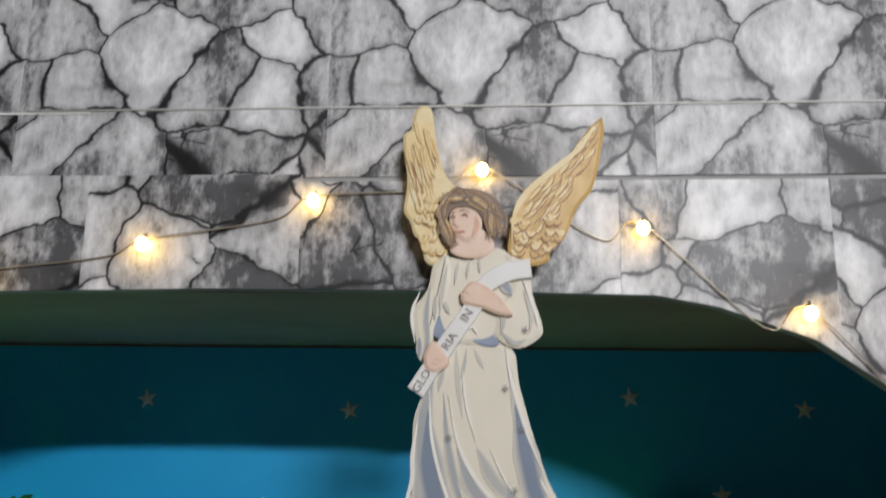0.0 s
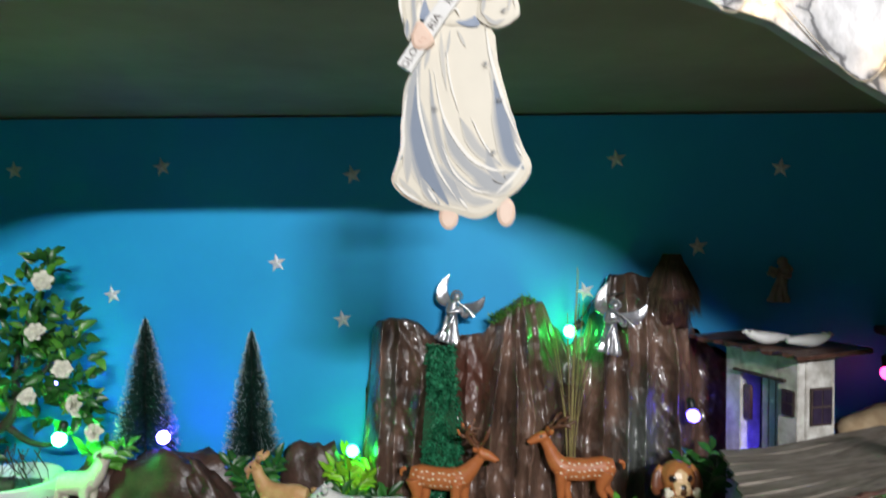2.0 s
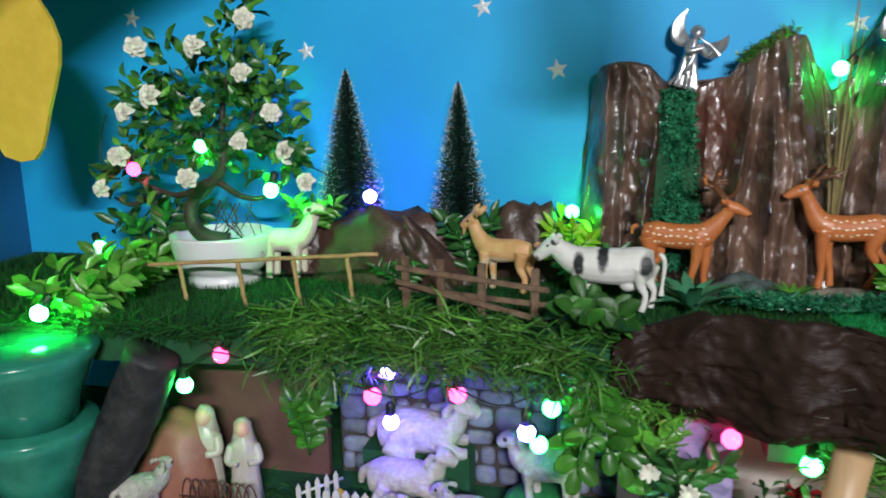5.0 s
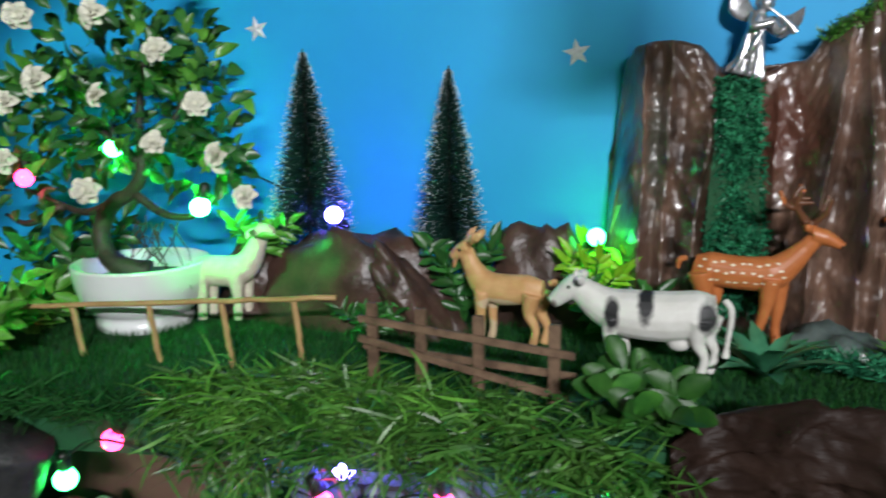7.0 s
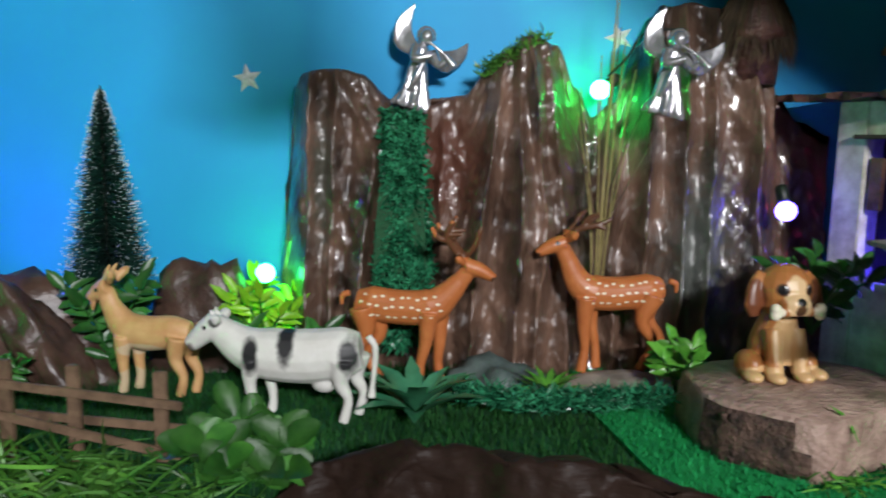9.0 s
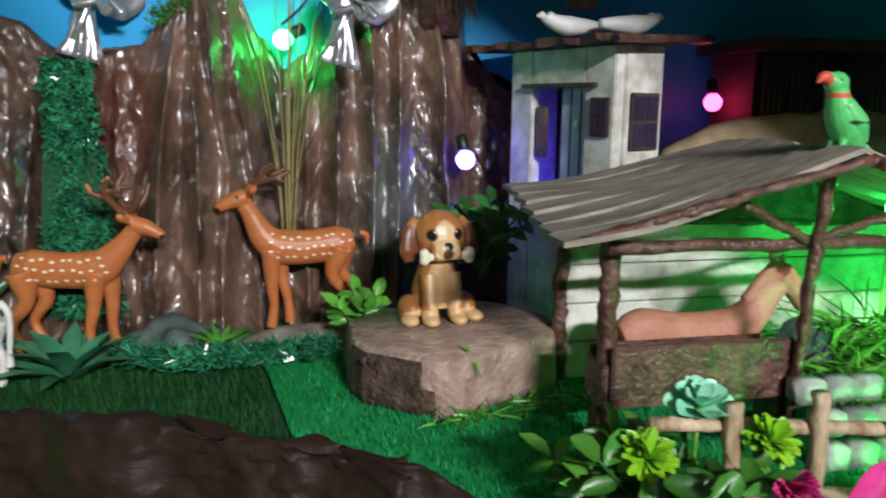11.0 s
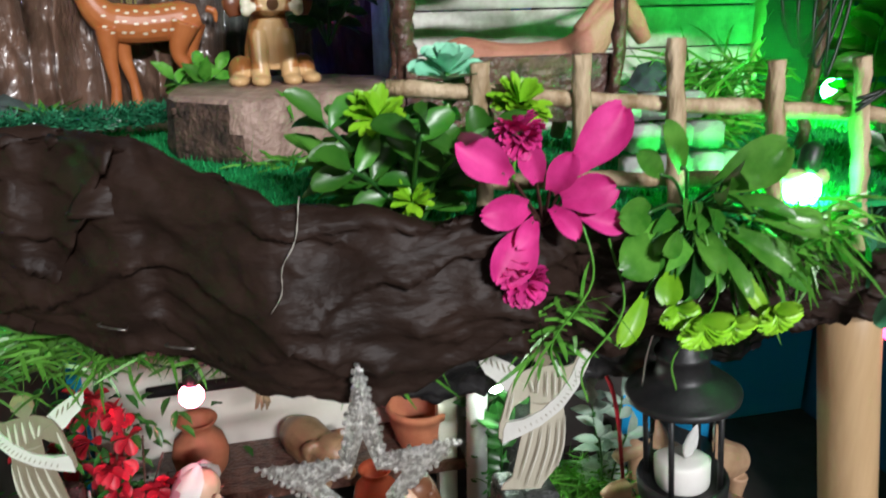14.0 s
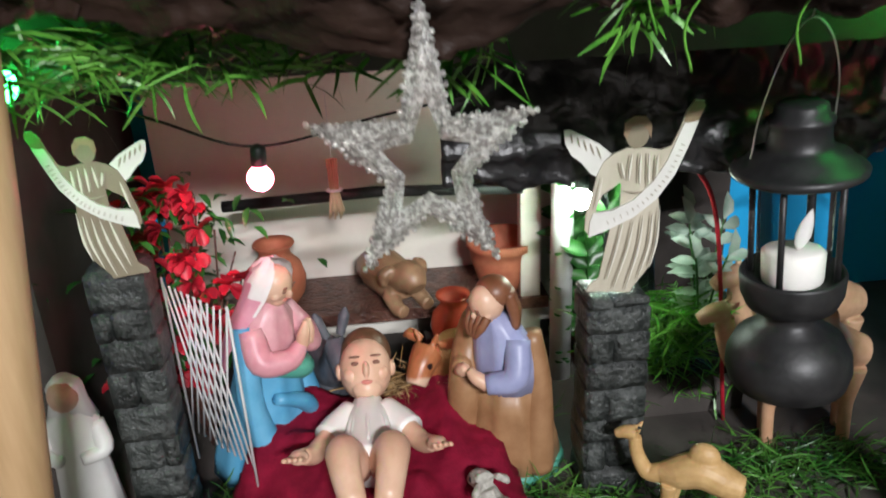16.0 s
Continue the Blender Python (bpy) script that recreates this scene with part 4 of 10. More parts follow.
def sprig(name, at, n, height, reach, leaf_len, leaf_w, m, label, category="plant", group="", lean=(0, 0, 0), pairs=5, stem=None, bend=0.35, turn=0.0, droop=0.0, tip=1.0):
    """A plant of several stems that carry paired leaves; the leaves of one stem are one part."""
    t = thing(name, at, label, category, group, turn)
    for k in range(n):
        a = 2 * math.pi * (k + rnd.random() * 0.6) / max(n, 1)
        end = Vector((math.cos(a) * reach * rnd.uniform(0.6, 1), math.sin(a) * reach * rnd.uniform(0.6, 1), height * rnd.uniform(0.7, 1.05))) + Vector(lean) * rnd.uniform(0.7, 1.2)
        c = curve([(0, 0, 0), end * 0.5 + Vector((0, 0, height * 0.12)), end - Vector((0, 0, droop))], 6)
        bm = bmesh.new()
        tube(bm, c, [0.0011] * (len(c) - 1) + [0.0006], 5, mi=0)
        for i in range(pairs):
            p = c[max(1, int((i + 1.2) / (pairs + 0.5) * (len(c) - 1)))]
            d = (c[-1] - c[0]).normalized()
            for s in (-1, 1):
                side = d.cross(Vector((0.3 * s, 1, 0.1))).normalized() * s
                leaf(bm, p, side + d * 0.5 + away(0.3, 0.4, 0.3), leaf_len * rnd.uniform(0.7, 1.1), leaf_w * rnd.uniform(0.8, 1.1), bend * rnd.uniform(0.3, 1.2), up=Vector((0, -0.75, 0.65)) + away(0.5, 0.3, 0.3), mi=1, tip=tip)
        leaf(bm, c[-1], (c[-1] - c[-3]), leaf_len, leaf_w, 0.2, up=(0.2, -0.8, 0.6), mi=1, tip=tip)
        part("stem", bm, [stem or LEAF_D, m], t)
    return t


fan_leaves("agave", (0.058, 1.015, 0.792), 8, 0.074, 0.019, AGAVE, "blue-green plastic agave rosette on the turf", rise=0.75, bend=0.32, levels=2)
fan_leaves("fern", (0.172, 1.035, 0.80), 11, 0.040, 0.007, LEAF, "small bright green fern below the cliff", rise=0.8, bend=0.35, levels=2)
sprig("shrub", (-0.048, 0.890, 0.785), 10, 0.056, 0.036, 0.026, 0.017, LEAF_R, "round-leaved glossy green plastic shrub at the shelf edge", pairs=4, tip=6, lean=(0, -0.02, -0.01))
sprig("shrub", (-0.040, 0.858, 0.768), 10, 0.02, 0.034, 0.026, 0.017, LEAF_M, "round-leaved green plastic shrub hanging over the edge", pairs=4, tip=6, lean=(0.0, -0.02, -0.085))
sprig("shrub", (-0.225, 1.10, 0.80), 8, 0.085, 0.04, 0.024, 0.012, LEAF_D, "dark green plastic sprig between the boulders", pairs=5)
sprig("shrub", (-0.092, 1.135, 0.80), 12, 0.075, 0.04, 0.026, 0.009, LEAF_L, "lime green plastic sprig beside the cliff", pairs=5)
sprig("shrub", (-0.065, 1.10, 0.79), 7, 0.05, 0.04, 0.03, 0.012, LEAF_D, "dark green plastic sprig at the foot of the cliff", pairs=4)
sprig("shrub", (-0.31, 1.055, 0.79), 10, 0.045, 0.04, 0.018, 0.006, LEAF_D, "mossy green tuft growing on the boulder", pairs=5)
sprig("shrub", (-0.455, 1.10, 0.86), 8, 0.04, 0.035, 0.024, 0.009, LEAF, "green sprig with a cream bud on the boulder", pairs=4)
sprig("shrub", (0.290, 1.055, 0.80), 4, 0.05, 0.022, 0.022, 0.012, LEAF, "small green sprig behind the toy dog", pairs=3)
sprig("shrub", (0.40, 1.04, 0.86), 8, 0.06, 0.045, 0.024, 0.012, LEAF_D, "dark green sprig against the white cottage", pairs=4)
sprig("shrub", (-0.69, 1.0, 0.79), 9, 0.05, 0.06, 0.034, 0.017, LEAF, "green plastic shrub beside the bowl pot", pairs=4)
sprig("shrub", (-0.70, 1.10, 0.79), 9, 0.10, 0.07, 0.034, 0.015, LEAF_D, "dark green plastic shrub behind the bowl pot", pairs=5)
sprig("shrub", (-0.66, 0.86, 0.785), 10, 0.06, 0.06, 0.03, 0.016, LEAF, "green plastic shrub at the shelf's edge", pairs=4)


def reeds():
    t = thing("dry_reeds", (0.232, 1.135, 0.86), "tall dry yellow-green reeds in front of the cliff", "plant")
    cols = [mat("dry_reed", (0.20, 0.16, 0.05), (0.32, 0.27, 0.10), 0.6, scale=40, bump=0.1), mat("dark_reed", (0.05, 0.03, 0.02), (0.10, 0.05, 0.03), 0.6, scale=40, bump=0.1)]
    for k in range(17):
        bm = bmesh.new()
        a = rnd.uniform(-1, 1)
        h = rnd.uniform(0.18, 0.33) * (1 - 0.2 * abs(a))
        c = curve([(0.004 * a, 0, 0.0), (0.012 * a, -0.002, h * 0.5), (0.012 * a + (0.055 * a if k % 4 == 0 else 0.018 * a), rnd.uniform(-0.01, 0.01), h)], 6)
        tube(bm, c, [0.0013 - 0.0009 * i / len(c) for i in range(len(c))], 5)
        part("reed", bm, cols[k % 4 == 0], t)


reeds()


def loose_grass(name, label, spots, n, length, m, wide=0.0016, hang=0.0, down=0.3):
    """Loose shredded plastic grass: flat curling strips that lie across one another."""
    t = tagged(thing(name, (0, 0, 0), label, "grass"), kind="stuff")
    bm = bmesh.new()
    for _ in range(n):
        (x, y, z), (rx, ry, rz) = spots[rnd.randrange(len(spots))]
        p = Vector((x + rnd.gauss(0, 0.5) * rx, y + rnd.gauss(0, 0.5) * ry, z + rnd.uniform(-1, 1) * rz))
        ln = length * rnd.uniform(0.5, 1.3)
        d = Vector((rnd.uniform(-1, 1), rnd.uniform(-0.9, 0.6), rnd.uniform(-down, 0.45))).normalized()
        s = d.cross(away()).normalized() * wide * 0.5 * rnd.uniform(0.6, 1.3)
        bow = away(0.45, 0.45, 0.3)
        last = None
        for k in range(5):
            w = (0.7, 1.0, 1.0, 0.8, 0.15)[k]
            pair_v = (bm.verts.new(p - s * w), bm.verts.new(p + s * w))
            if last:
                bm.faces.new((last[0], last[1], pair_v[1], pair_v[0]))
            last = pair_v
            p = p + d * ln / 4
            d = (d + bow * 0.45 + Vector((0, 0, -0.10 - 0.4 * hang * rnd.random()))).normalized()
    part("blades", bm, m, t, smooth=False)


loose_grass("straw_grass", "tangled loose green plastic grass along the shelf edge", [((x, y, z), (0.05, 0.03, 0.012)) for x, y, z in ((-0.39, 0.86, 0.80), (-0.33, 0.87, 0.805), (-0.24, 0.87, 0.805), (-0.15, 0.875, 0.803), (-0.36, 0.845, 0.785), (-0.27, 0.845, 0.785), (-0.20, 0.85, 0.785), (-0.30, 0.90, 0.80), (-0.11, 0.862, 0.79), (-0.09, 0.855, 0.78))], 2600, 0.034, HAY, wide=0.0023)
loose_grass("straw_grass", "pale green plastic grass strands along the shelf edge", [((x, y, 0.804), (0.05, 0.03, 0.010)) for x, y in ((-0.37, 0.86), (-0.28, 0.865), (-0.19, 0.87), (-0.32, 0.89), (-0.36, 0.845))], 620, 0.038, HAY_L, wide=0.0022)
loose_grass("straw_grass", "loose green grass hanging below the shelf edge", [((x, 0.842, z), (0.045, 0.012, 0.018)) for x, z in ((-0.38, 0.760), (-0.34, 0.755), (-0.28, 0.77), (-0.2, 0.772), (-0.12, 0.772), (-0.09, 0.772), (-0.05, 0.772))], 620, 0.036, HAY, wide=0.0023, hang=0.6, down=0.8)
loose_grass("straw_grass", "dark green grass fringe at the shelf edge", [((x, 0.84, 0.792), (0.05, 0.02, 0.006)) for x in (-0.75, -0.68, -0.61, -0.54, -0.47)], 1800, 0.022, TURF_D)
loose_grass("straw_grass", "loose green blades around the log slice", [((0.41, 0.90, 0.795), (0.03, 0.02, 0.003)), ((0.35, 0.885, 0.795), (0.03, 0.01, 0.003))], 160, 0.022, LEAF)


def bark_fold():
    """The folded end of the upper bark sheet: a small pinched cone that stands above the shelf edge."""
    bm = bmesh.new()
    rows = []
    for j in range(15):
        v = j / 14
        row = []
        for i in range(19):
            u = i / 18
            a = math.pi * (0.08 + 0.98 * u)
            r = 0.0115 * (1 - 0.65 * v)
            x = 0.270 + 0.010 * v - math.cos(a) * r * 1.2
            y = 0.722 + 0.018 * v - math.sin(a) * r * 0.7
            z = 0.812 + 0.031 * v
            k = 0.0016 * noise.noise((u * 6, v * 7, 3.3))
            row.append((x + k, y - k, z))
        rows.append(row)
    grid_skin(bm, rows)
    ob = solid("bark_fold", bm, BARK, (0, 0, 0), "pinched folded end of the brown bark paper", "bark")
    md = ob.modifiers.new("thickness", "SOLIDIFY")
    md.thickness = 0.001


bark_fold()

# ---- figurines, each one plain mesh ----
def figurine(name, bm, m, at, label, turn=0.0, voxel=0.0011, category="figurine", group="", smooth_n=7, scale=1.0):
    ob = solid(name, bm, m, at, label, category, group, turn)
    md = ob.modifiers.new("fuse", "REMESH")
    md.mode, md.voxel_size, md.use_smooth_shade = "VOXEL", voxel, True
    sm = ob.modifiers.new("soften", "SMOOTH")
    sm.iterations, sm.factor = smooth_n, 0.5
    return ob


def cm(pts):
    return [(x * 0.01, y * 0.01, z * 0.01) for x, y, z in pts]


def limb(bm, pts, radii, sides=16, n=7, flat=1.0):
    c = curve(cm(pts), n)
    rr = []
    for i in range(len(c)):
        k = i / n
        a = min(int(k), len(radii) - 2)
        rr.append(0.01 * (radii[a] + (radii[a + 1] - radii[a]) * (k - a)))
    tube(bm, c, rr, sides, flat=flat)


def pair(bm, pts, radii, **kw):
    for s in (-1, 1):
        limb(bm, [(x, y * s, z) for x, y, z in pts], radii, **kw)


def cow():
    bm = bmesh.new()
    limb(bm, [(-6.4, 0, 5.7), (-5.0, 0, 5.5), (-2.0, 0, 5.1), (1.0, 0, 5.2), (3.0, 0, 5.7), (4.7, 0, 6.8), (5.6, 0, 7.4)], [1.5, 2.1, 2.25, 2.15, 1.75, 1.25, 1.05], flat=0.85)
    limb(bm, [(5.3, 0, 7.6), (6.2, 0, 6.9), (7.2, 0, 6.0), (7.6, 0, 5.7)], [1.05, 0.95, 0.72, 0.6])
    for x, y, lift in ((2.3, 0.95, 0), (1.2, -0.95, 0)):
        limb(bm, [(x, y, 5.0), (x + 0.1, y, 3.0), (x - 0.15, y, 1.3), (x, y, 0.0)], [0.92, 0.50, 0.35, 0.43])
    for x, y in ((-5.0, 1.0), (-5.9, -1.0)):
        limb(bm, [(x, y, 5.2), (x + 0.1, y, 3.3), (x - 0.5, y, 1.9), (x - 0.1, y, 0.0)], [1.15, 0.62, 0.37, 0.44])
    limb(bm, [(-6.9, 0, 6.9), (-7.5, 0, 5.8), (-7.3, 0, 3.0), (-7.2, 0, 1.8)], [0.3, 0.28, 0.22, 0.4])
    ball(bm, (-0.034, 0, 0.030), (0.011, 0.009, 0.009))
    pair(bm, [(5.2, 0.5, 7.9), (5.0, 1.3, 8.1), (4.9, 1.8, 7.8)], [0.35, 0.5, 0.15])
    pair(bm, [(5.4, 0.35, 8.2), (5.6, 0.6, 8.8)], [0.3, 0.12])
    m = spotted(mat("white_painted_cow", (0.66, 0.65, 0.60), (0.76, 0.75, 0.71), 0.5, scale=60, fine=300, bump=0.1),
                [((0.022, 0.02, 0.055), (0.007, 0.03, 0.017), (0.02, 0.02, 0.022)), ((-0.006, 0.014, 0.066), (0.007, 0.03, 0.022), (0.02, 0.02, 0.022)), ((-0.056, 0.014, 0.056), (0.009, 0.03, 0.015), (0.03, 0.03, 0.032)), ((0.074, 0, 0.056), (0.004, 0.012, 0.006), (0.16, 0.12, 0.11)), ((0.060, 0.0115, 0.074), (0.0022, 0.004, 0.0022), (0.01, 0.01, 0.01)), ((0.052, 0.013, 0.079), (0.006, 0.009, 0.005), (0.05, 0.05, 0.05))], 0.45)
    figurine("cow_figurine", bm, m, (-0.049, 1.0, 0.797), "white toy cow with black patches standing on the turf", 176)


cow()


def goat():
    bm = bmesh.new()
    limb(bm, [(-4.0, 0, 5.0), (-2.5, 0, 5.0), (0.0, 0, 4.8), (1.6, 0, 5.3), (2.7, 0, 6.8), (3.2, 0, 8.2)], [0.9, 1.35, 1.45, 1.3, 0.85, 0.7], flat=0.8)
    limb(bm, [(2.9, 0, 8.5), (3.8, 0, 8.0), (4.6, 0, 7.4)], [0.8, 0.65, 0.42])
    limb(bm, [(4.3, 0, 7.1), (4.4, 0, 6.4)], [0.25, 0.12])
    for x, y in ((1.5, 0.6), (0.8, -0.6)):
        limb(bm, [(x, y, 4.6), (x + 0.1, y, 2.6), (x, y, 1.2), (x + 0.2, y, 0.0)], [0.75, 0.45, 0.35, 0.42])
    for x, y in ((-3.2, 0.6), (-3.9, -0.6)):
        limb(bm, [(x, y, 4.8), (x + 0.3, y, 3.0), (x - 0.3, y, 1.6), (x, y, 0.0)], [0.95, 0.55, 0.36, 0.42])
    limb(bm, [(-4.5, 0, 5.6), (-5.0, 0, 5.9), (-5.2, 0, 5.4)], [0.3, 0.3, 0.12])
    pair(bm, [(2.6, 0.4, 8.9), (2.1, 1.0, 9.6), (1.9, 1.3, 9.9)], [0.3, 0.38, 0.1])
    pair(bm, [(3.0, 0.25, 9.0), (2.7, 0.4, 9.8), (2.4, 0.5, 10.3)], [0.28, 0.22, 0.08])
    m = spotted(mat("tan_painted_goat", (0.56, 0.30, 0.12), (0.66, 0.39, 0.18), 0.5, scale=70, bump=0.1), [((0.0, 0, 0.036), (0.022, 0.02, 0.007), (0.62, 0.47, 0.30)), ((0.012, 0, 0.008), (0.012, 0.02, 0.012), (0.58, 0.44, 0.28)), ((0.036, 0.0065, 0.082), (0.0018, 0.003, 0.0018), (0.01, 0.01, 0.01)), ((0.046, 0, 0.072), (0.004, 0.006, 0.004), (0.55, 0.30, 0.22))])
    figurine("goat_figurine", bm, m, (-0.180, 1.058, 0.797), "tan toy goat with raised head beside the cow", 170, 0.001).scale = (1.1, 1.1, 1.1)


goat()


def deer(name, at, turn, label, antler, size=1.0, up=0.0):
    bm = bmesh.new()
    L = [(-5.6, 0, 8.0), (-4.2, 0, 7.7), (-1.2, 0, 7.4), (1.4, 0, 7.6), (2.8, 0, 8.6), (4.2 - 0.3 * up, 0, 10.2 + 0.5 * up), (5.0 - 0.4 * up, 0, 11.2 + 0.8 * up)]
    limb(bm, L, [1.0, 1.65, 1.65, 1.7, 1.3, 0.85, 0.75], flat=0.8)
    limb(bm, [(4.7 - 0.4 * up, 0, 11.5 + 0.8 * up), (5.8 - 0.4 * up, 0, 11.2 + 0.8 * up), (7.0 - 0.4 * up, 0, 10.6 + 0.8 * up), (7.3 - 0.4 * up, 0, 10.4 + 0.8 * up)], [0.8, 0.75, 0.45, 0.35])
    for x, y, k in ((2.2, 0.7, 0.2), (1.4, -0.7, -0.9)):
        limb(bm, [(x, y, 7.2), (x + k * 0.3, y, 4.4), (x + k * 0.6 - 0.2, y, 2.2), (x + k, y, 0.0)], [1.0, 0.62, 0.44, 0.52])
    for x, y, k in ((-4.3, 0.7, 0.6), (-4.9, -0.7, -0.6)):
        limb(bm, [(x, y, 7.4), (x + 0.6 + k * 0.4, y, 4.8), (x - 0.7 + k * 0.6, y, 2.6), (x + 0.3 + k, y, 0.0)], [1.25, 0.7, 0.44, 0.52])
    limb(bm, [(-6.2, 0, 8.6), (-6.9, 0, 8.3), (-7.0, 0, 7.4)], [0.3, 0.32, 0.15])
    pair(bm, [(4.5 - 0.4 * up, 0.5, 11.8 + 0.8 * up), (4.1 - 0.4 * up, 1.3, 12.3 + 0.8 * up), (3.9 - 0.4 * up, 1.7, 12.5 + 0.8 * up)], [0.28, 0.42, 0.1])
    body = [((0.055 - 0.004 * up, 0.0075, 0.1155 + 0.008 * up), (0.0022, 0.003, 0.0022), (0.01, 0.01, 0.01)), ((0.072 - 0.004 * up, 0, 0.104 + 0.008 * up), (0.003, 0.006, 0.003), (0.05, 0.02, 0.01))]
    rr = random.Random(5)
    for s in (-1, 1):
        for i in range(10):
            for j in range(3):
                x = -0.052 + i * 0.0080 + rr.uniform(-0.0015, 0.0015) + 0.002 * j
                z = 0.088 - j * 0.0085 + rr.uniform(-0.0012, 0.0012) - 0.004 * math.sin((x + 0.05) * 38)
                if x > 0.018:
                    z += (x - 0.018) * 0.75
                body.append(((x, s * 0.012, z), (0.0023, 0.006, 0.0013), (0.80, 0.68, 0.50)))
    m = spotted(mat("orange_brown_painted_deer", (0.46, 0.135, 0.038), (0.54, 0.18, 0.055), 0.42, scale=60, fine=300, bump=0.08), body, 0.25)
    if antler:
        pair(bm, [(4.7, 0.3, 12.0), (3.6, 0.9, 13.2), (3.0, 1.5, 14.5), (3.6, 1.9, 15.8)], [0.40, 0.36, 0.32, 0.22], sides=7)
        pair(bm, [(4.6, 0.5, 12.5), (5.5, 1.0, 13.6), (5.9, 1.3, 15.0)], [0.34, 0.30, 0.20], sides=7)
        pair(bm, [(3.3, 1.2, 13.9), (2.2, 1.6, 14.3), (1.7, 1.9, 15.2)], [0.32, 0.28, 0.19], sides=7)
        pair(bm, [(3.2, 1.5, 14.5), (4.4, 1.6, 14.6)], [0.28, 0.18], sides=7)
    else:
        z = 0.8 * up
        pair(bm, [(4.5 - 0.4 * up, 0.3, 12.0 + z), (3.6 - 0.4 * up, 0.9, 12.9 + z), (2.2 - 0.4 * up, 1.5, 13.3 + z), (0.8 - 0.4 * up, 1.7, 13.9 + z)], [0.36, 0.33, 0.30, 0.20], sides=7)
        pair(bm, [(3.4 - 0.4 * up, 0.95, 13.0 + z), (2.9 - 0.4 * up, 1.3, 13.9 + z), (2.0 - 0.4 * up, 1.8, 14.4 + z)], [0.30, 0.27, 0.18], sides=7)
        pair(bm, [(2.2 - 0.4 * up, 1.5, 13.3 + z), (1.4 - 0.4 * up, 1.9, 13.0 + z)], [0.28, 0.18], sides=7)
        m = spotted(m, [((0.014, 0, 0.143), (0.034, 0.03, 0.0125), (0.12, 0.05, 0.025))], 0.02)
    m = spotted(m, [((0.044, 0, 0.143), (0.03, 0.03, 0.0195), (0.14, 0.055, 0.025))], 0.02) if antler else m
    ob = figurine(name, bm, m, at, label, turn, 0.00095, smooth_n=3)
    ob.scale = (size, size, size)


deer("deer_figurine", (0.056, 1.083, 0.797), -8, "orange-brown spotted toy stag with branching antlers at the cliff", True, size=0.98)
deer("deer_figurine", (0.237, 1.112, 0.805), 186, "orange-brown spotted toy stag standing on the pale ledge", False, size=1.0, up=1.0)

def lamb():
    bm = bmesh.new()
    limb(bm, [(-3.6, 0, 5.2), (-2.2, 0, 5.1), (0.4, 0, 5.1), (1.8, 0, 6.0), (2.8, 0, 7.8), (3.3, 0, 9.0)], [1.2, 1.6, 1.65, 1.4, 0.95, 0.85])
    limb(bm, [(3.0, 0, 9.3), (4.0, 0, 9.2), (4.6, 0, 8.9)], [0.85, 0.75, 0.5])
    for x, y in ((1.2, 0.7), (0.6, -0.7), (-2.6, 0.7), (-3.2, -0.7)):
        limb(bm, [(x, y, 4.6), (x + 0.1, y, 2.2), (x, y, 0.0)], [0.9, 0.5, 0.5])
    pair(bm, [(2.9, 0.6, 9.5), (2.5, 1.3, 9.2), (2.3, 1.6, 8.7)], [0.3, 0.38, 0.12])
    limb(bm, [(-4.4, 0, 5.8), (-5.0, 0, 4.9)], [0.4, 0.3])
    m = spotted(mat("cream_painted_lamb", (0.60, 0.54, 0.42), (0.72, 0.66, 0.54), 0.55, scale=90, fine=240, bump=0.5, bdist=0.002), [((0.041, 0.007, 0.095), (0.0018, 0.003, 0.0018), (0.01, 0.01, 0.01))])
    figurine("lamb_figurine", bm, m, (-0.480, 1.08, 0.797), "cream toy lamb with raised head beside the pot", 8).scale = (1.06, 1.06, 1.06)


lamb()


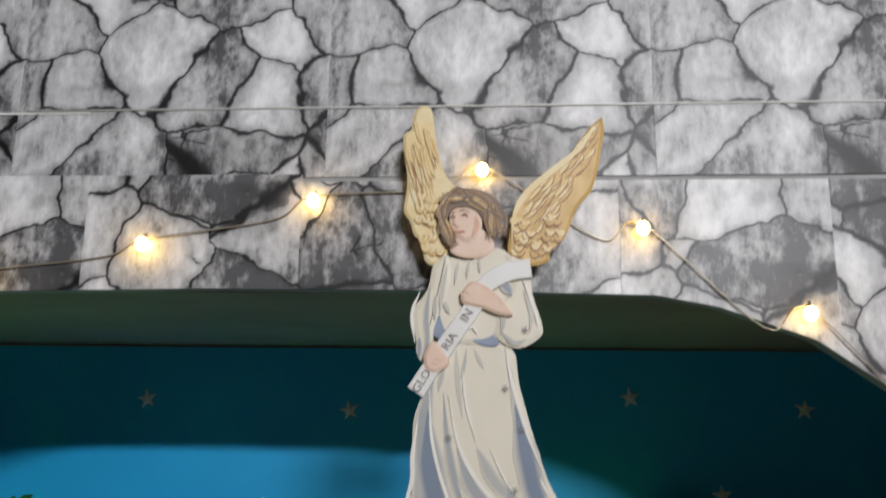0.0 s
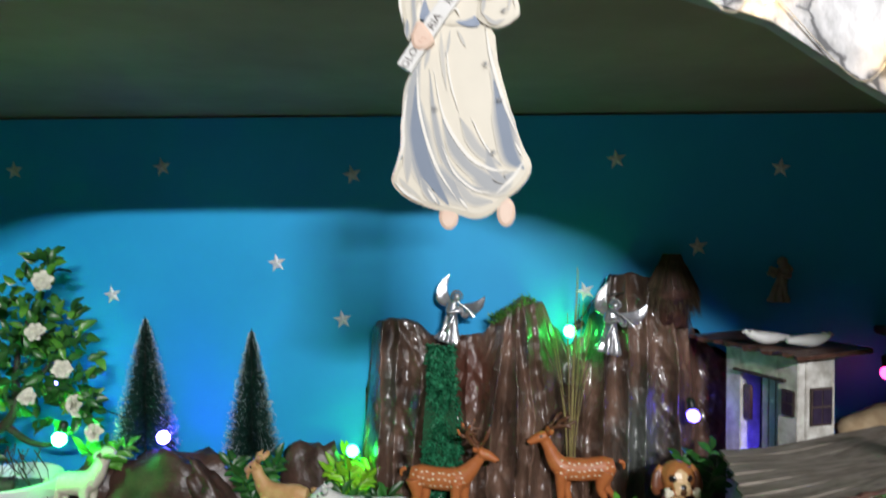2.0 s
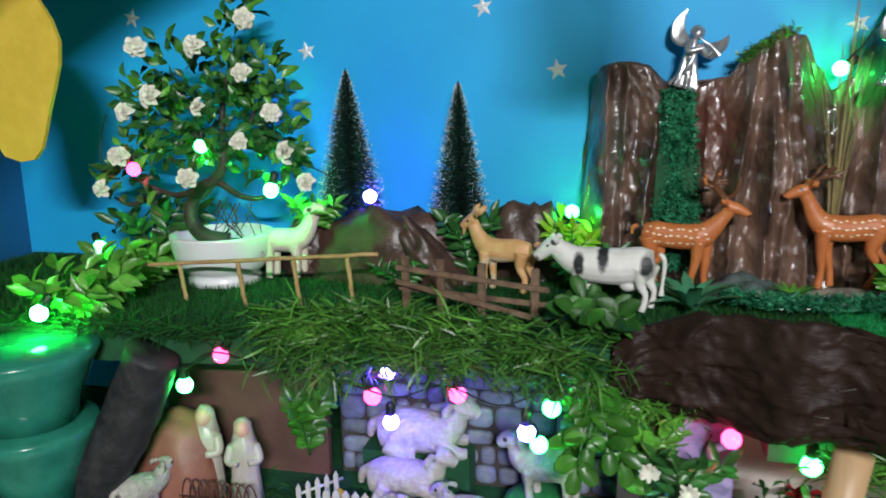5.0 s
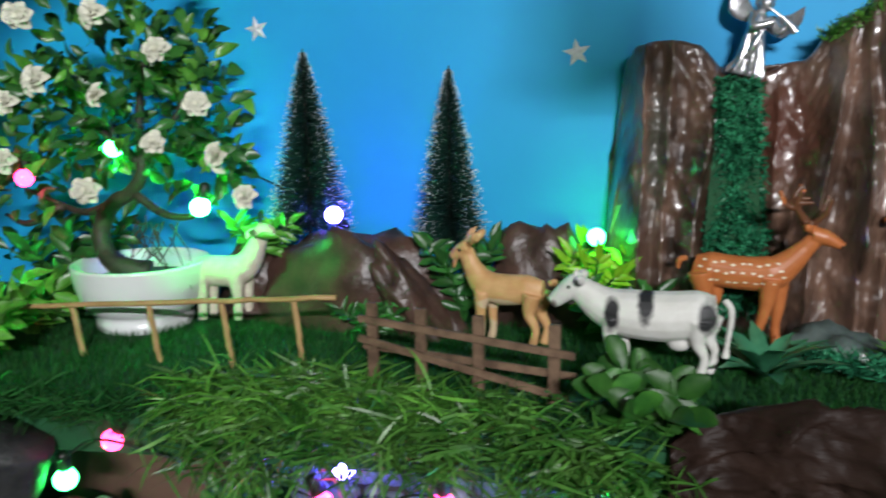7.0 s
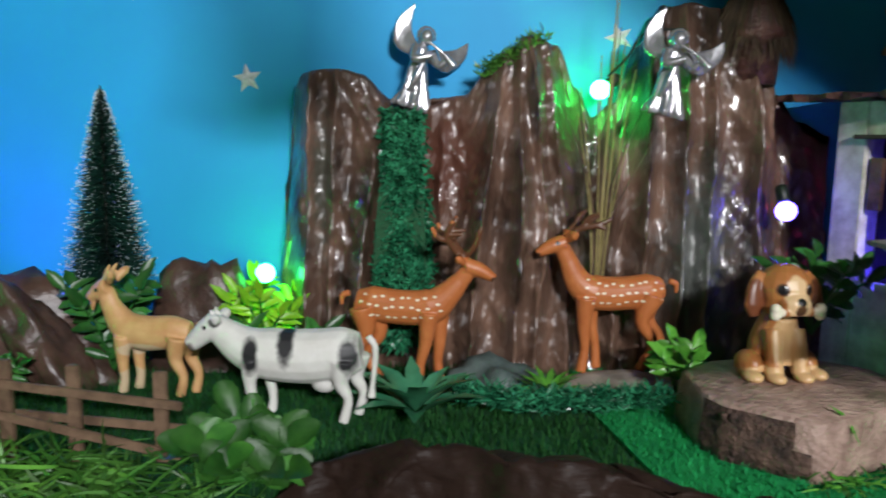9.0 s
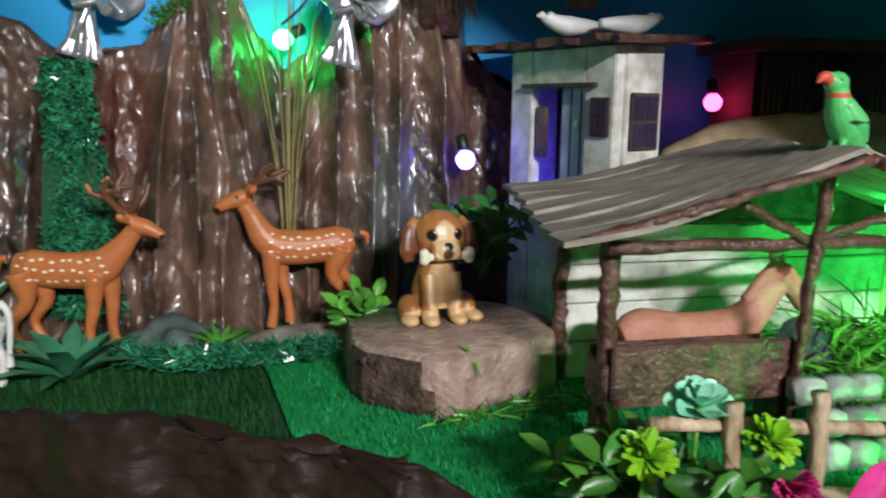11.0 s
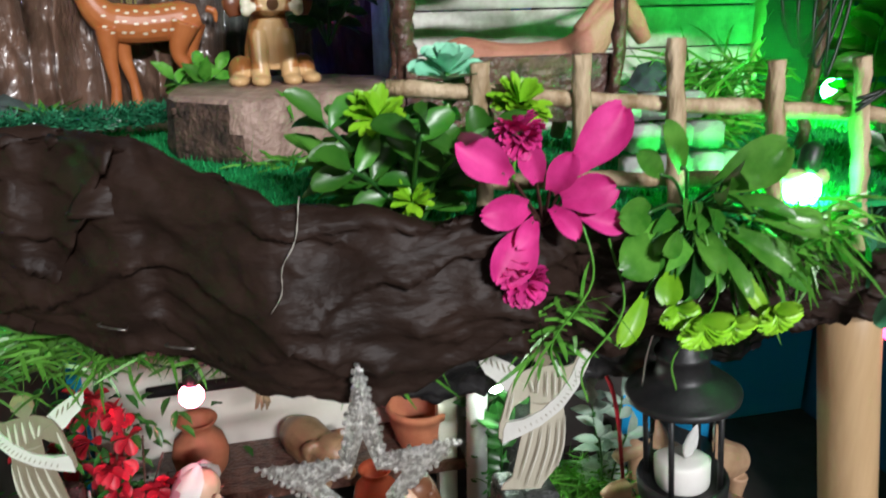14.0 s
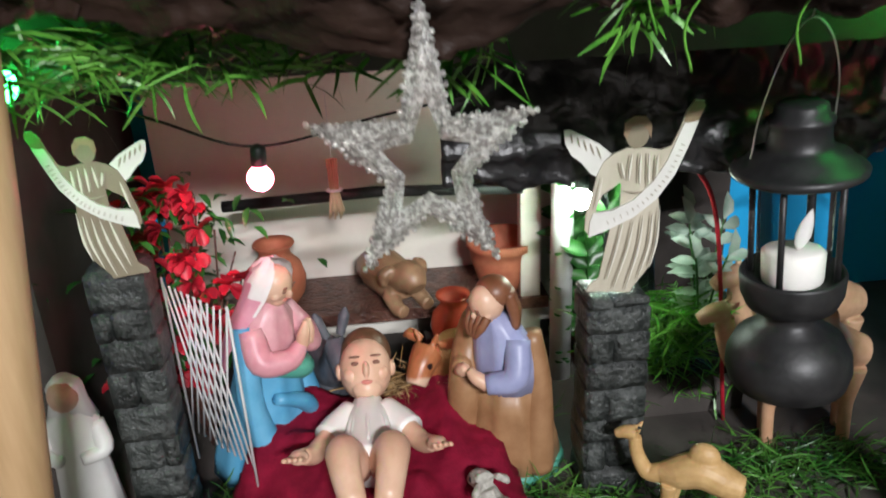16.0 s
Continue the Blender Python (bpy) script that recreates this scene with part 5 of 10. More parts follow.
def dog():
    bm = bmesh.new()
    limb(bm, [(0, 0.6, 1.2), (0, 0.5, 2.6), (0, 0.1, 4.2), (0, -0.2, 5.2)], [2.0, 1.95, 1.6, 1.3])
    ball(bm, (0, -0.003, 0.071), (0.0225, 0.021, 0.0222))
    ball(bm, (0, -0.019, 0.063), (0.0135, 0.011, 0.0095))
    for s in (-1, 1):
        limb(bm, [(1.0 * s, -0.8, 4.0), (1.1 * s, -1.4, 2.2), (1.15 * s, -1.7, 0.6)], [0.75, 0.65, 0.75])
        ball(bm, (0.012 * s, -0.021, 0.004), (0.0075, 0.010, 0.005))
        ball(bm, (0.024 * s, 0.000, 0.010), (0.010, 0.015, 0.012))
        ball(bm, (0.028 * s, -0.014, 0.004), (0.008, 0.011, 0.005))
        limb(bm, [(1.7 * s, 0, 8.4), (2.4 * s, -0.3, 7.4), (2.6 * s, -0.5, 6.0), (2.5 * s, -0.6, 5.1)], [0.6, 0.75, 0.85, 0.5], flat=0.6)
    limb(bm, [(-1.6, -2.4, 5.75), (1.6, -2.4, 5.75)], [0.32, 0.32])
    for s in (-1, 1):
        ball(bm, (0.019 * s, -0.024, 0.0605), 0.0045)
        ball(bm, (0.019 * s, -0.024, 0.0555), 0.0045)
    cream, red = (0.66, 0.42, 0.20), (0.33, 0.10, 0.025)
    spots = [((0, -0.02, 0.03), (0.016, 0.02, 0.025), cream), ((0, -0.02, 0.066), (0.011, 0.02, 0.020), (0.72, 0.50, 0.27)), ((0, -0.02, 0.005), (0.04, 0.03, 0.009), cream)]
    for s in (-1, 1):
        spots += [((0.0115 * s, -0.021, 0.0745), (0.0050, 0.012, 0.0052), (0.16, 0.07, 0.03)), ((0.0117 * s, -0.025, 0.0745), (0.0041, 0.012, 0.0043), (0.008, 0.008, 0.009)), ((0.0095 * s, -0.028, 0.077), (0.0014, 0.009, 0.0014), (0.9, 0.9, 0.9)), ((0.019 * s, -0.026, 0.058), (0.007, 0.0085, 0.0082), (0.80, 0.74, 0.58)), ((0.0255 * s, -0.004, 0.062), (0.0085, 0.014, 0.02), (0.16, 0.05, 0.02))]
    spots += [((0, -0.030, 0.0665), (0.0042, 0.006, 0.0036), (0.006, 0.006, 0.006)), ((0, -0.026, 0.0600), (0.0048, 0.008, 0.0050), (0.10, 0.045, 0.02))]
    m = spotted(mat("glazed_brown_puppy", (0.36, 0.13, 0.035), (0.46, 0.19, 0.06), 0.36, scale=50, bump=0.05), spots, 0.12)
    figurine("dog_figurine", bm, m, (0.352, 1.002, 0.8355), "glazed brown toy puppy holding a bone on the log", 8, 0.0009)


dog()


def horse():
    bm = bmesh.new()
    limb(bm, [(-6.5, 0, 4.6), (-5.0, 0, 5.0), (-2.0, 0, 4.6), (1.5, 0, 4.6), (3.5, 0, 5.6), (5.2, 0, 7.4), (6.2, 0, 8.6)], [1.3, 1.9, 1.8, 1.9, 1.5, 1.05, 0.85], flat=0.75)
    limb(bm, [(6.0, 0, 9.0), (7.2, 0, 7.8), (8.3, 0, 6.2)], [0.95, 0.8, 0.55])
    for x in (2.4, 1.6, -5.0, -5.6):
        y = 0.8 if x in (2.4, -5.0) else -0.8
        limb(bm, [(x, y, 4.2), (x + 0.3, y, 2.2), (x, y, 0)], [1.0, 0.5, 0.5])
    limb(bm, [(3.2, 0, 7.0), (4.6, 0, 8.6), (5.6, 0, 9.8)], [0.4, 0.45, 0.3])
    limb(bm, [(-7.2, 0, 5.2), (-7.8, 0, 4.2), (-7.6, 0, 2.0)], [0.4, 0.5, 0.25])
    pair(bm, [(5.7, 0.4, 9.6), (5.6, 0.7, 10.6)], [0.32, 0.1])
    m = spotted(mat("chestnut_painted_horse", (0.42, 0.17, 0.11), (0.54, 0.24, 0.16), 0.6, scale=70, fine=320, bump=0.8), [((0.068, 0.008, 0.084), (0.002, 0.004, 0.002), (0.02, 0.01, 0.01)), ((0.055, 0, 0.06), (0.02, 0.02, 0.024), (0.55, 0.36, 0.20))])
    figurine("horse_figurine", bm, m, (0.522, 0.872, 0.805), "chestnut toy horse standing behind the feeding trough", 2)


horse()


def silver_angel(at, turn, label, flip, size=1.0, m=None, name="angel_ornament"):
    """A small cast angel: pleated robe, bent arms with a horn, curls, and two feathered wings swept back."""
    bm = bmesh.new()
    prof = [(1.35, 0.0), (1.42, 0.35), (1.15, 1.2), (0.95, 2.3), (0.78, 3.3), (0.70, 3.9), (0.82, 4.5), (0.72, 5.0), (0.32, 5.4)]
    rows = []
    for r, z in prof:
        deep = 0.26 * max(0.0, 1 - z / 4.4)
        rows.append([(0.01 * r * math.cos(a) * (1 + deep * math.sin(a * 7 + z * 0.35) + 0.08 * math.sin(a * 13 - z)) + (0.0010 * (3.9 - z) + 0.0012 * math.sin(z * 1.1)) * flip, 0.0080 * r * math.sin(a) * (1 + deep * math.sin(a * 7 + z * 0.35)), 0.01 * z) for a in [2 * math.pi * k / 56 for k in range(56)]])
    ring_skin(bm, rows)
    ball(bm, (-0.001 * flip, -0.003, 0.0590), (0.0060, 0.0064, 0.0072))
    for k in range(12):
        a = 0.5 * k
        ball(bm, (-0.001 * flip + 0.0062 * math.cos(a), 0.0005, 0.0605 + 0.0060 * math.sin(a)), 0.0023, 8, 6)
    limb(bm, [(0.7 * flip, -0.3, 4.9), (1.5 * flip, -0.9, 4.0), (2.0 * flip, -1.2, 4.9)], [0.42, 0.36, 0.24])
    limb(bm, [(-0.7 * flip, -0.3, 4.9), (-0.6 * flip, -1.1, 3.9), (0.7 * flip, -1.4, 4.5)], [0.42, 0.36, 0.24])
    limb(bm, [(0.0, -1.2, 5.5), (1.5 * flip, -1.4, 4.9), (2.6 * flip, -1.5, 4.2)], [0.10, 0.15, 0.34])
    limb(bm, [(0.2 * flip, -0.9, 3.9), (0.0, -1.0, 2.6), (-0.3 * flip, -0.9, 1.4)], [0.22, 0.30, 0.16])
    for s, tip, low, back in ((-1, (-1.7, 8.4), (-2.5, 5.4), 0.35), (1, (3.7, 7.0), (2.9, 4.3), 0.65)):
        n = 10
        for q in range(n):
            u = q / (n - 1)
            root = Vector((0.35 * s, 0.35, 4.9 - 0.5 * u))
            e = Vector((tip[0] + (low[0] - tip[0]) * u + 0.5 * s * math.sin(3.1 * u), 0.5 + back * (2.6 - 0.8 * u), tip[1] + (low[1] - tip[1]) * u))
            bow = Vector((0.55 * s, 0.4, -0.25))
            c = [root.lerp(e, k) + bow * math.sin(math.pi * k) * (1.2 - 0.5 * u) for k in (0, 0.2, 0.4, 0.6, 0.8, 1.0)]
            tube(bm, [(p.x * 0.01 * flip, p.y * 0.01, p.z * 0.01) for p in c], [0.0020, 0.0030, 0.0036, 0.0036, 0.0030, 0.0009], 8, flat=0.5)
    ob = solid(name, bm, m or SILVER, at, label, "ornament", "angel ornaments", turn)
    md = ob.modifiers.new("fuse", "REMESH")
    md.mode, md.voxel_size, md.use_smooth_shade = "VOXEL", 0.0007, True
    ob.scale = (size, size, size)
    return ob


sa = silver_angel((0.043, 1.168, 1.052), 8, "shiny silver plastic angel ornament playing on the cliff top", 1, 1.2)
sa.rotation_euler = (0, radians(17), radians(8))
sa = silver_angel((0.276, 1.112, 1.048), 0, "shiny silver plastic angel ornament with spread wing on the cliff", 1, 1.15)
sa.rotation_euler = (0, radians(14), radians(-10))
silver_angel((0.552, 1.196, 1.115), 0, "dull tarnished angel ornament pinned on the backdrop", -1, 1.0, DULLSILVER)


def foil_star(x, z, r, turn, m):
    bm = bmesh.new()
    mid = bm.verts.new((0, -0.0028, 0))
    ring = []
    for k in range(10):
        a = math.pi * k / 5 + math.pi / 2
        rr = r if k % 2 == 0 else r * 0.42
        ring.append(bm.verts.new((rr * math.cos(a), 0, rr * math.sin(a))))
    for k in range(10):
        bm.faces.new((ring[(k + 1) % 10], ring[k], mid))
    bm.faces.new(ring[::-1])
    ob = solid("foil_star", bm, m, (x, 1.2045, z), "small silver foil star stuck on the blue backdrop", "star", "stars on the backdrop", smooth=False)
    ob.rotation_euler = (0, radians(turn), 0)


STAR = mat("glitter_foil", (0.88, 0.88, 0.90), (0.62, 0.62, 0.64), 0.3, 0.15, scale=300, fine=700, bump=0.7)
for x, z in ((-0.226, 1.169), (-0.12, 1.08), (-0.105, 1.309), (-0.414, 1.322), (0.306, 1.332), (0.552, 1.318), (0.43, 1.198), (0.083, 1.261), (0.26, 1.128), (-0.497, 1.116), (-0.792, 1.175), (-0.662, 1.317), (0.72, 1.33)):
    foil_star(x, z, 0.0155, rnd.uniform(-20, 20), STAR)


# ---- fences, cottage, stable ----
def stick_fence(name, posts, rails, m, label, r=0.0022, knobbly=0.2):
    t = thing(name, (0, 0, 0), label, "fence")
    for a, b in posts:
        bm = bmesh.new()
        tube(bm, [Vector(a).lerp(Vector(b), k / 13) + away(0.0005, 0.0005, 0) for k in range(14)], [r * 1.08 * rnd.uniform(0.92, 1.1) for k in range(14)], 9, rough=knobbly)
        part("post", bm, m, t)
    for a, b in rails:
        bm = bmesh.new()
        tube(bm, [Vector(a).lerp(Vector(b), k / 19) + away(0, 0.0004, 0.0006) for k in range(20)], r, 8, rough=knobbly)
        part("rail", bm, m, t)
    return t


THIN = mat("thin_bamboo_stick", (0.36, 0.22, 0.09), (0.48, 0.31, 0.14), 0.55, scale=60, bump=0.2)
xs = (-0.665, -0.573, -0.490, -0.414, -0.343)
stick_fence("ladder_fence", [((x + 0.004, 0.947, 0.785), (x - 0.003, 0.945, 0.838 + 0.028 * (x + 0.66) / 0.35)) for x in xs], [((-0.70, 0.943, 0.834), (-0.305, 0.943, 0.8655))], THIN, "low fence of thin bamboo sticks before the pot", 0.0026)


def pallet_fence():
    t = thing("pallet_fence", (-0.185, 0.905, 0.812), "small rough wooden pallet fence leaning in the grass", "fence", turn=-4)
    for x in (-0.078, -0.036, 0.012, 0.072):
        bm = bmesh.new()
        box(bm, (x, 0.004, 0.020), (0.009, 0.005, 0.078 - 0.014 * (x + 0.08) / 0.15), 0.0008)
        part("stake", bm, PALLET, t, smooth=False)
    for za, zb, y in ((0.046, 0.030, -0.001), (0.030, -0.004, -0.0035), (0.020, 0.010, 0.009)):
        bm = bmesh.new()
        tilt = math.atan2(zb - za, 0.17)
        box(bm, (0, y, (za + zb) / 2), (0.178, 0.004, 0.006), 0.0008, rot=Matrix.Rotation(-tilt, 3, "Y"))
        part("board", bm, PALLET, t, smooth=False)


pallet_fence()
stick_fence("branch_fence", [((0.443, 0.706, 0.785), (0.439, 0.705, 0.872)), ((0.492, 0.707, 0.785), (0.487, 0.705, 0.874)), ((0.540, 0.702, 0.785), (0.532, 0.703, 0.880)), ((0.597, 0.704, 0.785), (0.586, 0.703, 0.868)), ((0.653, 0.706, 0.760), (0.634, 0.703, 0.868))],
            [((0.398, 0.711, 0.862), (0.690, 0.711, 0.834)), ((0.42, 0.712, 0.818), (0.63, 0.712, 0.806))], STICK, "rustic fence of pale peeled branches on the shelf edge", 0.0040, 0.32)


def cottage():
    """Its door wall runs back at a slant; the gable wall with the larger window faces the room."""
    t = thing("cottage", (0.4468, 1.1135, 0.79), "small whitewashed model cottage with two doves", "model house", turn=-67.5)

    def piece(name, lo, hi, m, label="", bevel=0.001, parent=None):
        bm = bmesh.new()
        box(bm, [(a + b) / 2 for a, b in zip(lo, hi)], [b - a for a, b in zip(lo, hi)], bevel)
        return part(name, bm, m, parent or t, label, smooth=False)
    dark = mat("dark_brown_frame", (0.035, 0.022, 0.018), (0.07, 0.045, 0.036), 0.6, scale=60)
    # near-black colour that paints the cottage's unlit inside onto a flat panel
    hollow = mat("inside_shade_panel", (0.02, 0.018, 0.03), (0.03, 0.026, 0.045), 0.9, scale=30)
    piece("wall", (0.0, 0.0, 0.0), (0.030, 0.012, 0.272), WHITEWASH)
    piece("wall", (0.0995, 0.0, 0.0), (0.1335, 0.012, 0.272), WHITEWASH)
    piece("wall", (0.0305, 0.0, 0.2385), (0.099, 0.012, 0.272), WHITEWASH)
    piece("wall", (0.0305, 0.0, 0.0), (0.099, 0.012, 0.110), WHITEWASH)
    piece("gable_wall", (0.122, 0.0125, 0.0), (0.1345, 0.058, 0.274), WHITEWASH, "peeling whitewashed wall")
    piece("back_wall", (-0.001, 0.0125, 0.0), (0.010, 0.058, 0.270), WHITEWASH)
    piece("dark_inside", (0.0105, 0.050, 0.10), (0.1215, 0.056, 0.270), hollow, "near-black panel painted as the shade behind the door opening")
    # whitish door; the violet bulb's tint is mixed into its colour
    door = piece("door", (0.061, 0.009, 0.111), (0.0985, 0.0125, 0.238), mat("whitish_door_violet_lit", (0.30, 0.28, 0.36), (0.46, 0.44, 0.52), 0.6, scale=50, fine=260, bump=0.3), "whitish plank door tinted with violet bulb light")
    piece("door_knob", (0.080, 0.0055, 0.205), (0.085, 0.0088, 0.210), LATTICE_W, "", 0.001, door)
    for x in (0.0735, 0.086):
        piece("board_joint", (x, 0.0082, 0.112), (x + 0.001, 0.0092, 0.237), dark, "", 0.0, door)
    piece("shutter", (0.033, 0.003, 0.175), (0.047, 0.007, 0.222), TWIG, "dark shutter inside the opening")
    piece("lintel", (0.020, -0.006, 0.2385), (0.116, -0.0005, 0.2425), dark, "dark lintel stick")
    bm = bmesh.new()
    rows = []
    for i in range(19):
        x = -0.055 + 0.212 * i / 18
        f = -0.020 + 0.004 * math.sin(i * 2.3)
        rows.append([(x, f, 0.2735 + 0.0015 * math.sin(i * 1.7)), (x, 0.095, 0.2775 + 0.0015 * math.sin(i * 2.1)), (x, 0.095, 0.2835), (x, f - 0.002, 0.2790 + 0.0015 * math.sin(i * 1.3))])
    ring_skin(bm, rows)
    part("roof", bm, TWIG, t, "weathered dark brown roof slab", smooth=False)
    glassy = mat("dim_pane", (0.03, 0.02, 0.04), (0.05, 0.035, 0.07), 0.15, scale=30, bump=0)
    win = piece("window", (0.1085, -0.003, 0.197), (0.130, -0.0005, 0.230), dark, "dark framed window", 0.0006)
    for x in (0.1105, 0.1200):
        for z in (0.1995, 0.2145):
            piece("pane", (x, -0.004, z), (x + 0.0080, -0.0028, z + 0.0130), glassy, "", 0.0, win)
    win = piece("window", (0.135, 0.017, 0.186), (0.138, 0.051, 0.234), dark, "tall dark framed window", 0.0006)
    for y in (0.0195, 0.0350):
        for z in (0.189, 0.2115):
            piece("pane", (0.1375, y, z), (0.139, y + 0.0135, z + 0.0195), glassy, "", 0.0, win)


LATTICE_W = mat("white_knob", (0.7, 0.7, 0.68), None, 0.4, bump=0)


cottage()


def dove(at, turn):
    bm = bmesh.new()
    limb(bm, [(-2.6, 0, 0.9), (-1.4, 0, 0.9), (0.0, 0, 0.9), (1.1, 0, 1.2), (1.6, 0, 1.6)], [0.35, 0.6, 0.8, 0.55, 0.5])
    limb(bm, [(1.7, 0, 1.65), (2.3, 0, 1.5)], [0.35, 0.08])
    figurine("dove_figurine", bm, mat("white_dove", (0.78, 0.77, 0.74), (0.82, 0.81, 0.79), 0.5, scale=60, bump=0.1), at, "small white dove sitting on the cottage roof", turn, 0.0009, group="doves on the roof").scale = (1.3, 1.3, 1.1)


dove((0.4735, 1.040, 1.0710), 185)
dove((0.5250, 1.018, 1.0710), 8)


def hut():
    t = thing("thatched_hut", (0.382, 1.165, 1.08), "dark thatched roof of a tiny hut behind the cliff", "model house")
    bm = bmesh.new()
    for _ in range(1500):
        a = rnd.uniform(0, 6.283)
        h = rnd.random()
        b = Vector((math.cos(a) * 0.012, math.sin(a) * 0.01, 0.108))
        e = Vector((math.cos(a) * 0.044, math.sin(a) * 0.030, 0.004 + 0.04 * h))
        blade(bm, b.lerp(e, 0.3 * h), e.lerp(b, 0.25 * rnd.random()) + away(0.003, 0.003, 0.003), 0.0022)
    part("thatch", bm, mat("dark_thatch", (0.05, 0.032, 0.018), (0.11, 0.075, 0.04), 0.8, scale=60, bump=0, island=0.4), t, smooth=False)
    bm = bmesh.new()
    lathe(bm, [(0.024, 0.0), (0.026, 0.04), (0.032, 0.045), (0.010, 0.107), (0.0, 0.108)], 20)
    part("wall", bm, TWIG, t)


hut()


def stable():
    t = thing("stable", (0.56, 0.87, 0.79), "open twig stable with a weathered plank roof", "model stable")

    def stick(a, b, r, name, m=TWIG, n=22):
        bm = bmesh.new()
        a, b = Vector(a) - Vector((0.56, 0.87, 0.79)), Vector(b) - Vector((0.56, 0.87, 0.79))
        tube(bm, [a.lerp(b, k / n) + away(0.0012, 0.0012, 0.0008) * (0 < k < n) for k in range(n + 1)], r, 10, rough=0.42)
        part(name, bm, m, t)
    stick((0.428, 0.829, 0.79), (0.427, 0.829, 0.935), 0.0062, "post")
    stick((0.552, 0.812, 0.80), (0.556, 0.80, 0.985), 0.0040, "post")
    stick((0.706, 0.832, 0.79), (0.712, 0.83, 0.93), 0.0040, "post")
    stick((0.748, 0.965, 0.79), (0.752, 0.965, 0.90), 0.007, "post", BAMBOO)
    stick((0.445, 0.955, 0.79), (0.445, 0.955, 0.935), 0.006, "post")
    stick((0.418, 0.812, 0.929), (0.728, 0.812, 0.927), 0.0042, "beam")
    stick((0.450, 0.955, 0.925), (0.75, 0.955, 0.915), 0.004, "beam")
    stick((0.500, 0.80, 0.955), (0.553, 0.809, 0.930), 0.003, "brace")
    stick((0.640, 0.80, 0.957), (0.557, 0.809, 0.931), 0.0028, "brace")
    stick((0.556, 0.768, 0.984), (0.735, 0.775, 0.929), 0.0035, "rafter")
    stick((0.556, 0.768, 0.984), (0.385, 0.775, 0.940), 0.003, "rafter")
    stick((0.56, 0.76, 0.982), (0.62, 0.965, 0.978), 0.004, "ridge_pole")
    # roof slopes of weathered planks that sag a little
    for side in (0, 1):
        for k in range(7):
            bm = bmesh.new()
            y0, y1 = 0.770 + 0.028 * k, 0.770 + 0.028 * (k + 1) - 0.0012
            rows = []
            for i in range(9):
                u = i / 8
                sag = 0.006 * math.sin(u * math.pi)
                ridge = Vector((0.553 + 0.04 * (k / 7), 0, 0.988 - 0.004 * k / 7))
                eave = Vector((0.374 + 0.022 * (k / 6), 0, 0.937 + 0.012 * k / 6)) if side == 0 else Vector((0.742 + 0.03 * k / 7, 0, 0.924))
                c = ridge.lerp(eave, u)
                z = c.z - sag + 0.0014 * math.sin(k * 5.1 + u * 7)
                o = Vector((0.56, 0.87, 0.79))
                rows.append([Vector((c.x, y0, z)) - o, Vector((c.x, y1, z)) - o, Vector((c.x, y1, z + 0.0035)) - o, Vector((c.x, y0, z + 0.0035)) - o])
            ring_skin(bm, rows)
            bmesh.ops.recalc_face_normals(bm, faces=bm.faces[:])
            part("roof_plank", bm, OLDWOOD, t, smooth=False)
    bm = bmesh.new()
    plate(bm, [(-0.112, 0.134), (0.192, 0.128), (0.060, 0.186), (0.020, 0.187)], 0.0825, 0.0865)
    part("gable_board", bm, TWIG, t, "dark brown gable board", smooth=False)
    for k in range(4):
        bm = bmesh.new()
        box(bm, (0.032, 0.085, 0.018 + 0.032 * k), (0.30, 0.006, 0.0305), 0.0012)
        part("back_board", bm, WHITEWASH, t, "whitewashed back board", smooth=False)
    bm = bmesh.new()
    box(bm, (-0.070, -0.038, 0.037), (0.128, 0.034, 0.004))
    tr = part("trough", bm, TWIG, t, "dark plank feeding trough", smooth=False)
    for name, c, size in (("front_board", (-0.070, -0.0545, 0.055), (0.128, 0.005, 0.040)), ("rear_board", (-0.070, -0.0195, 0.052), (0.128, 0.004, 0.03)), ("end_board", (-0.1365, -0.038, 0.048), (0.004, 0.03, 0.03)), ("end_board", (-0.0035, -0.038, 0.048), (0.004, 0.03, 0.03)), ("leg", (-0.132, -0.038, 0.0175), (0.006, 0.03, 0.034)), ("leg", (-0.008, -0.038, 0.0175), (0.006, 0.03, 0.034))):
        bm = bmesh.new()
        box(bm, c, size, 0.0012)
        part(name, bm, TWIG, tr, smooth=False)


stable()
block_grey = mat("pale_grey_block", (0.26, 0.27, 0.26), (0.42, 0.43, 0.41), 0.7, scale=60, fine=240, bump=0.6, rand=0.2)
steps = thing("block_steps", (0.585, 0.775, 0.793), "low steps of pale grey blocks beside the trough", "steps")
for row, (n, y) in enumerate(((4, 0.0), (3, 0.012), (3, 0.026))):
    for k in range(n):
        bm = bmesh.new()
        box(bm, (-0.030 + 0.021 * k + 0.006 * (row % 2), y, 0.008 + 0.0165 * row), (0.0198, 0.016, 0.0155), 0.0016)
        part("block", bm, block_grey, steps)
lump("grey_stone", (0.625, 0.90, 0.80), (0.035, 0.025, 0.045), mat("slate_grey_stone", (0.03, 0.045, 0.055), (0.07, 0.09, 0.10), 0.6, scale=50, bump=0.3), "dark grey stone beside the toy horse", 3.3)

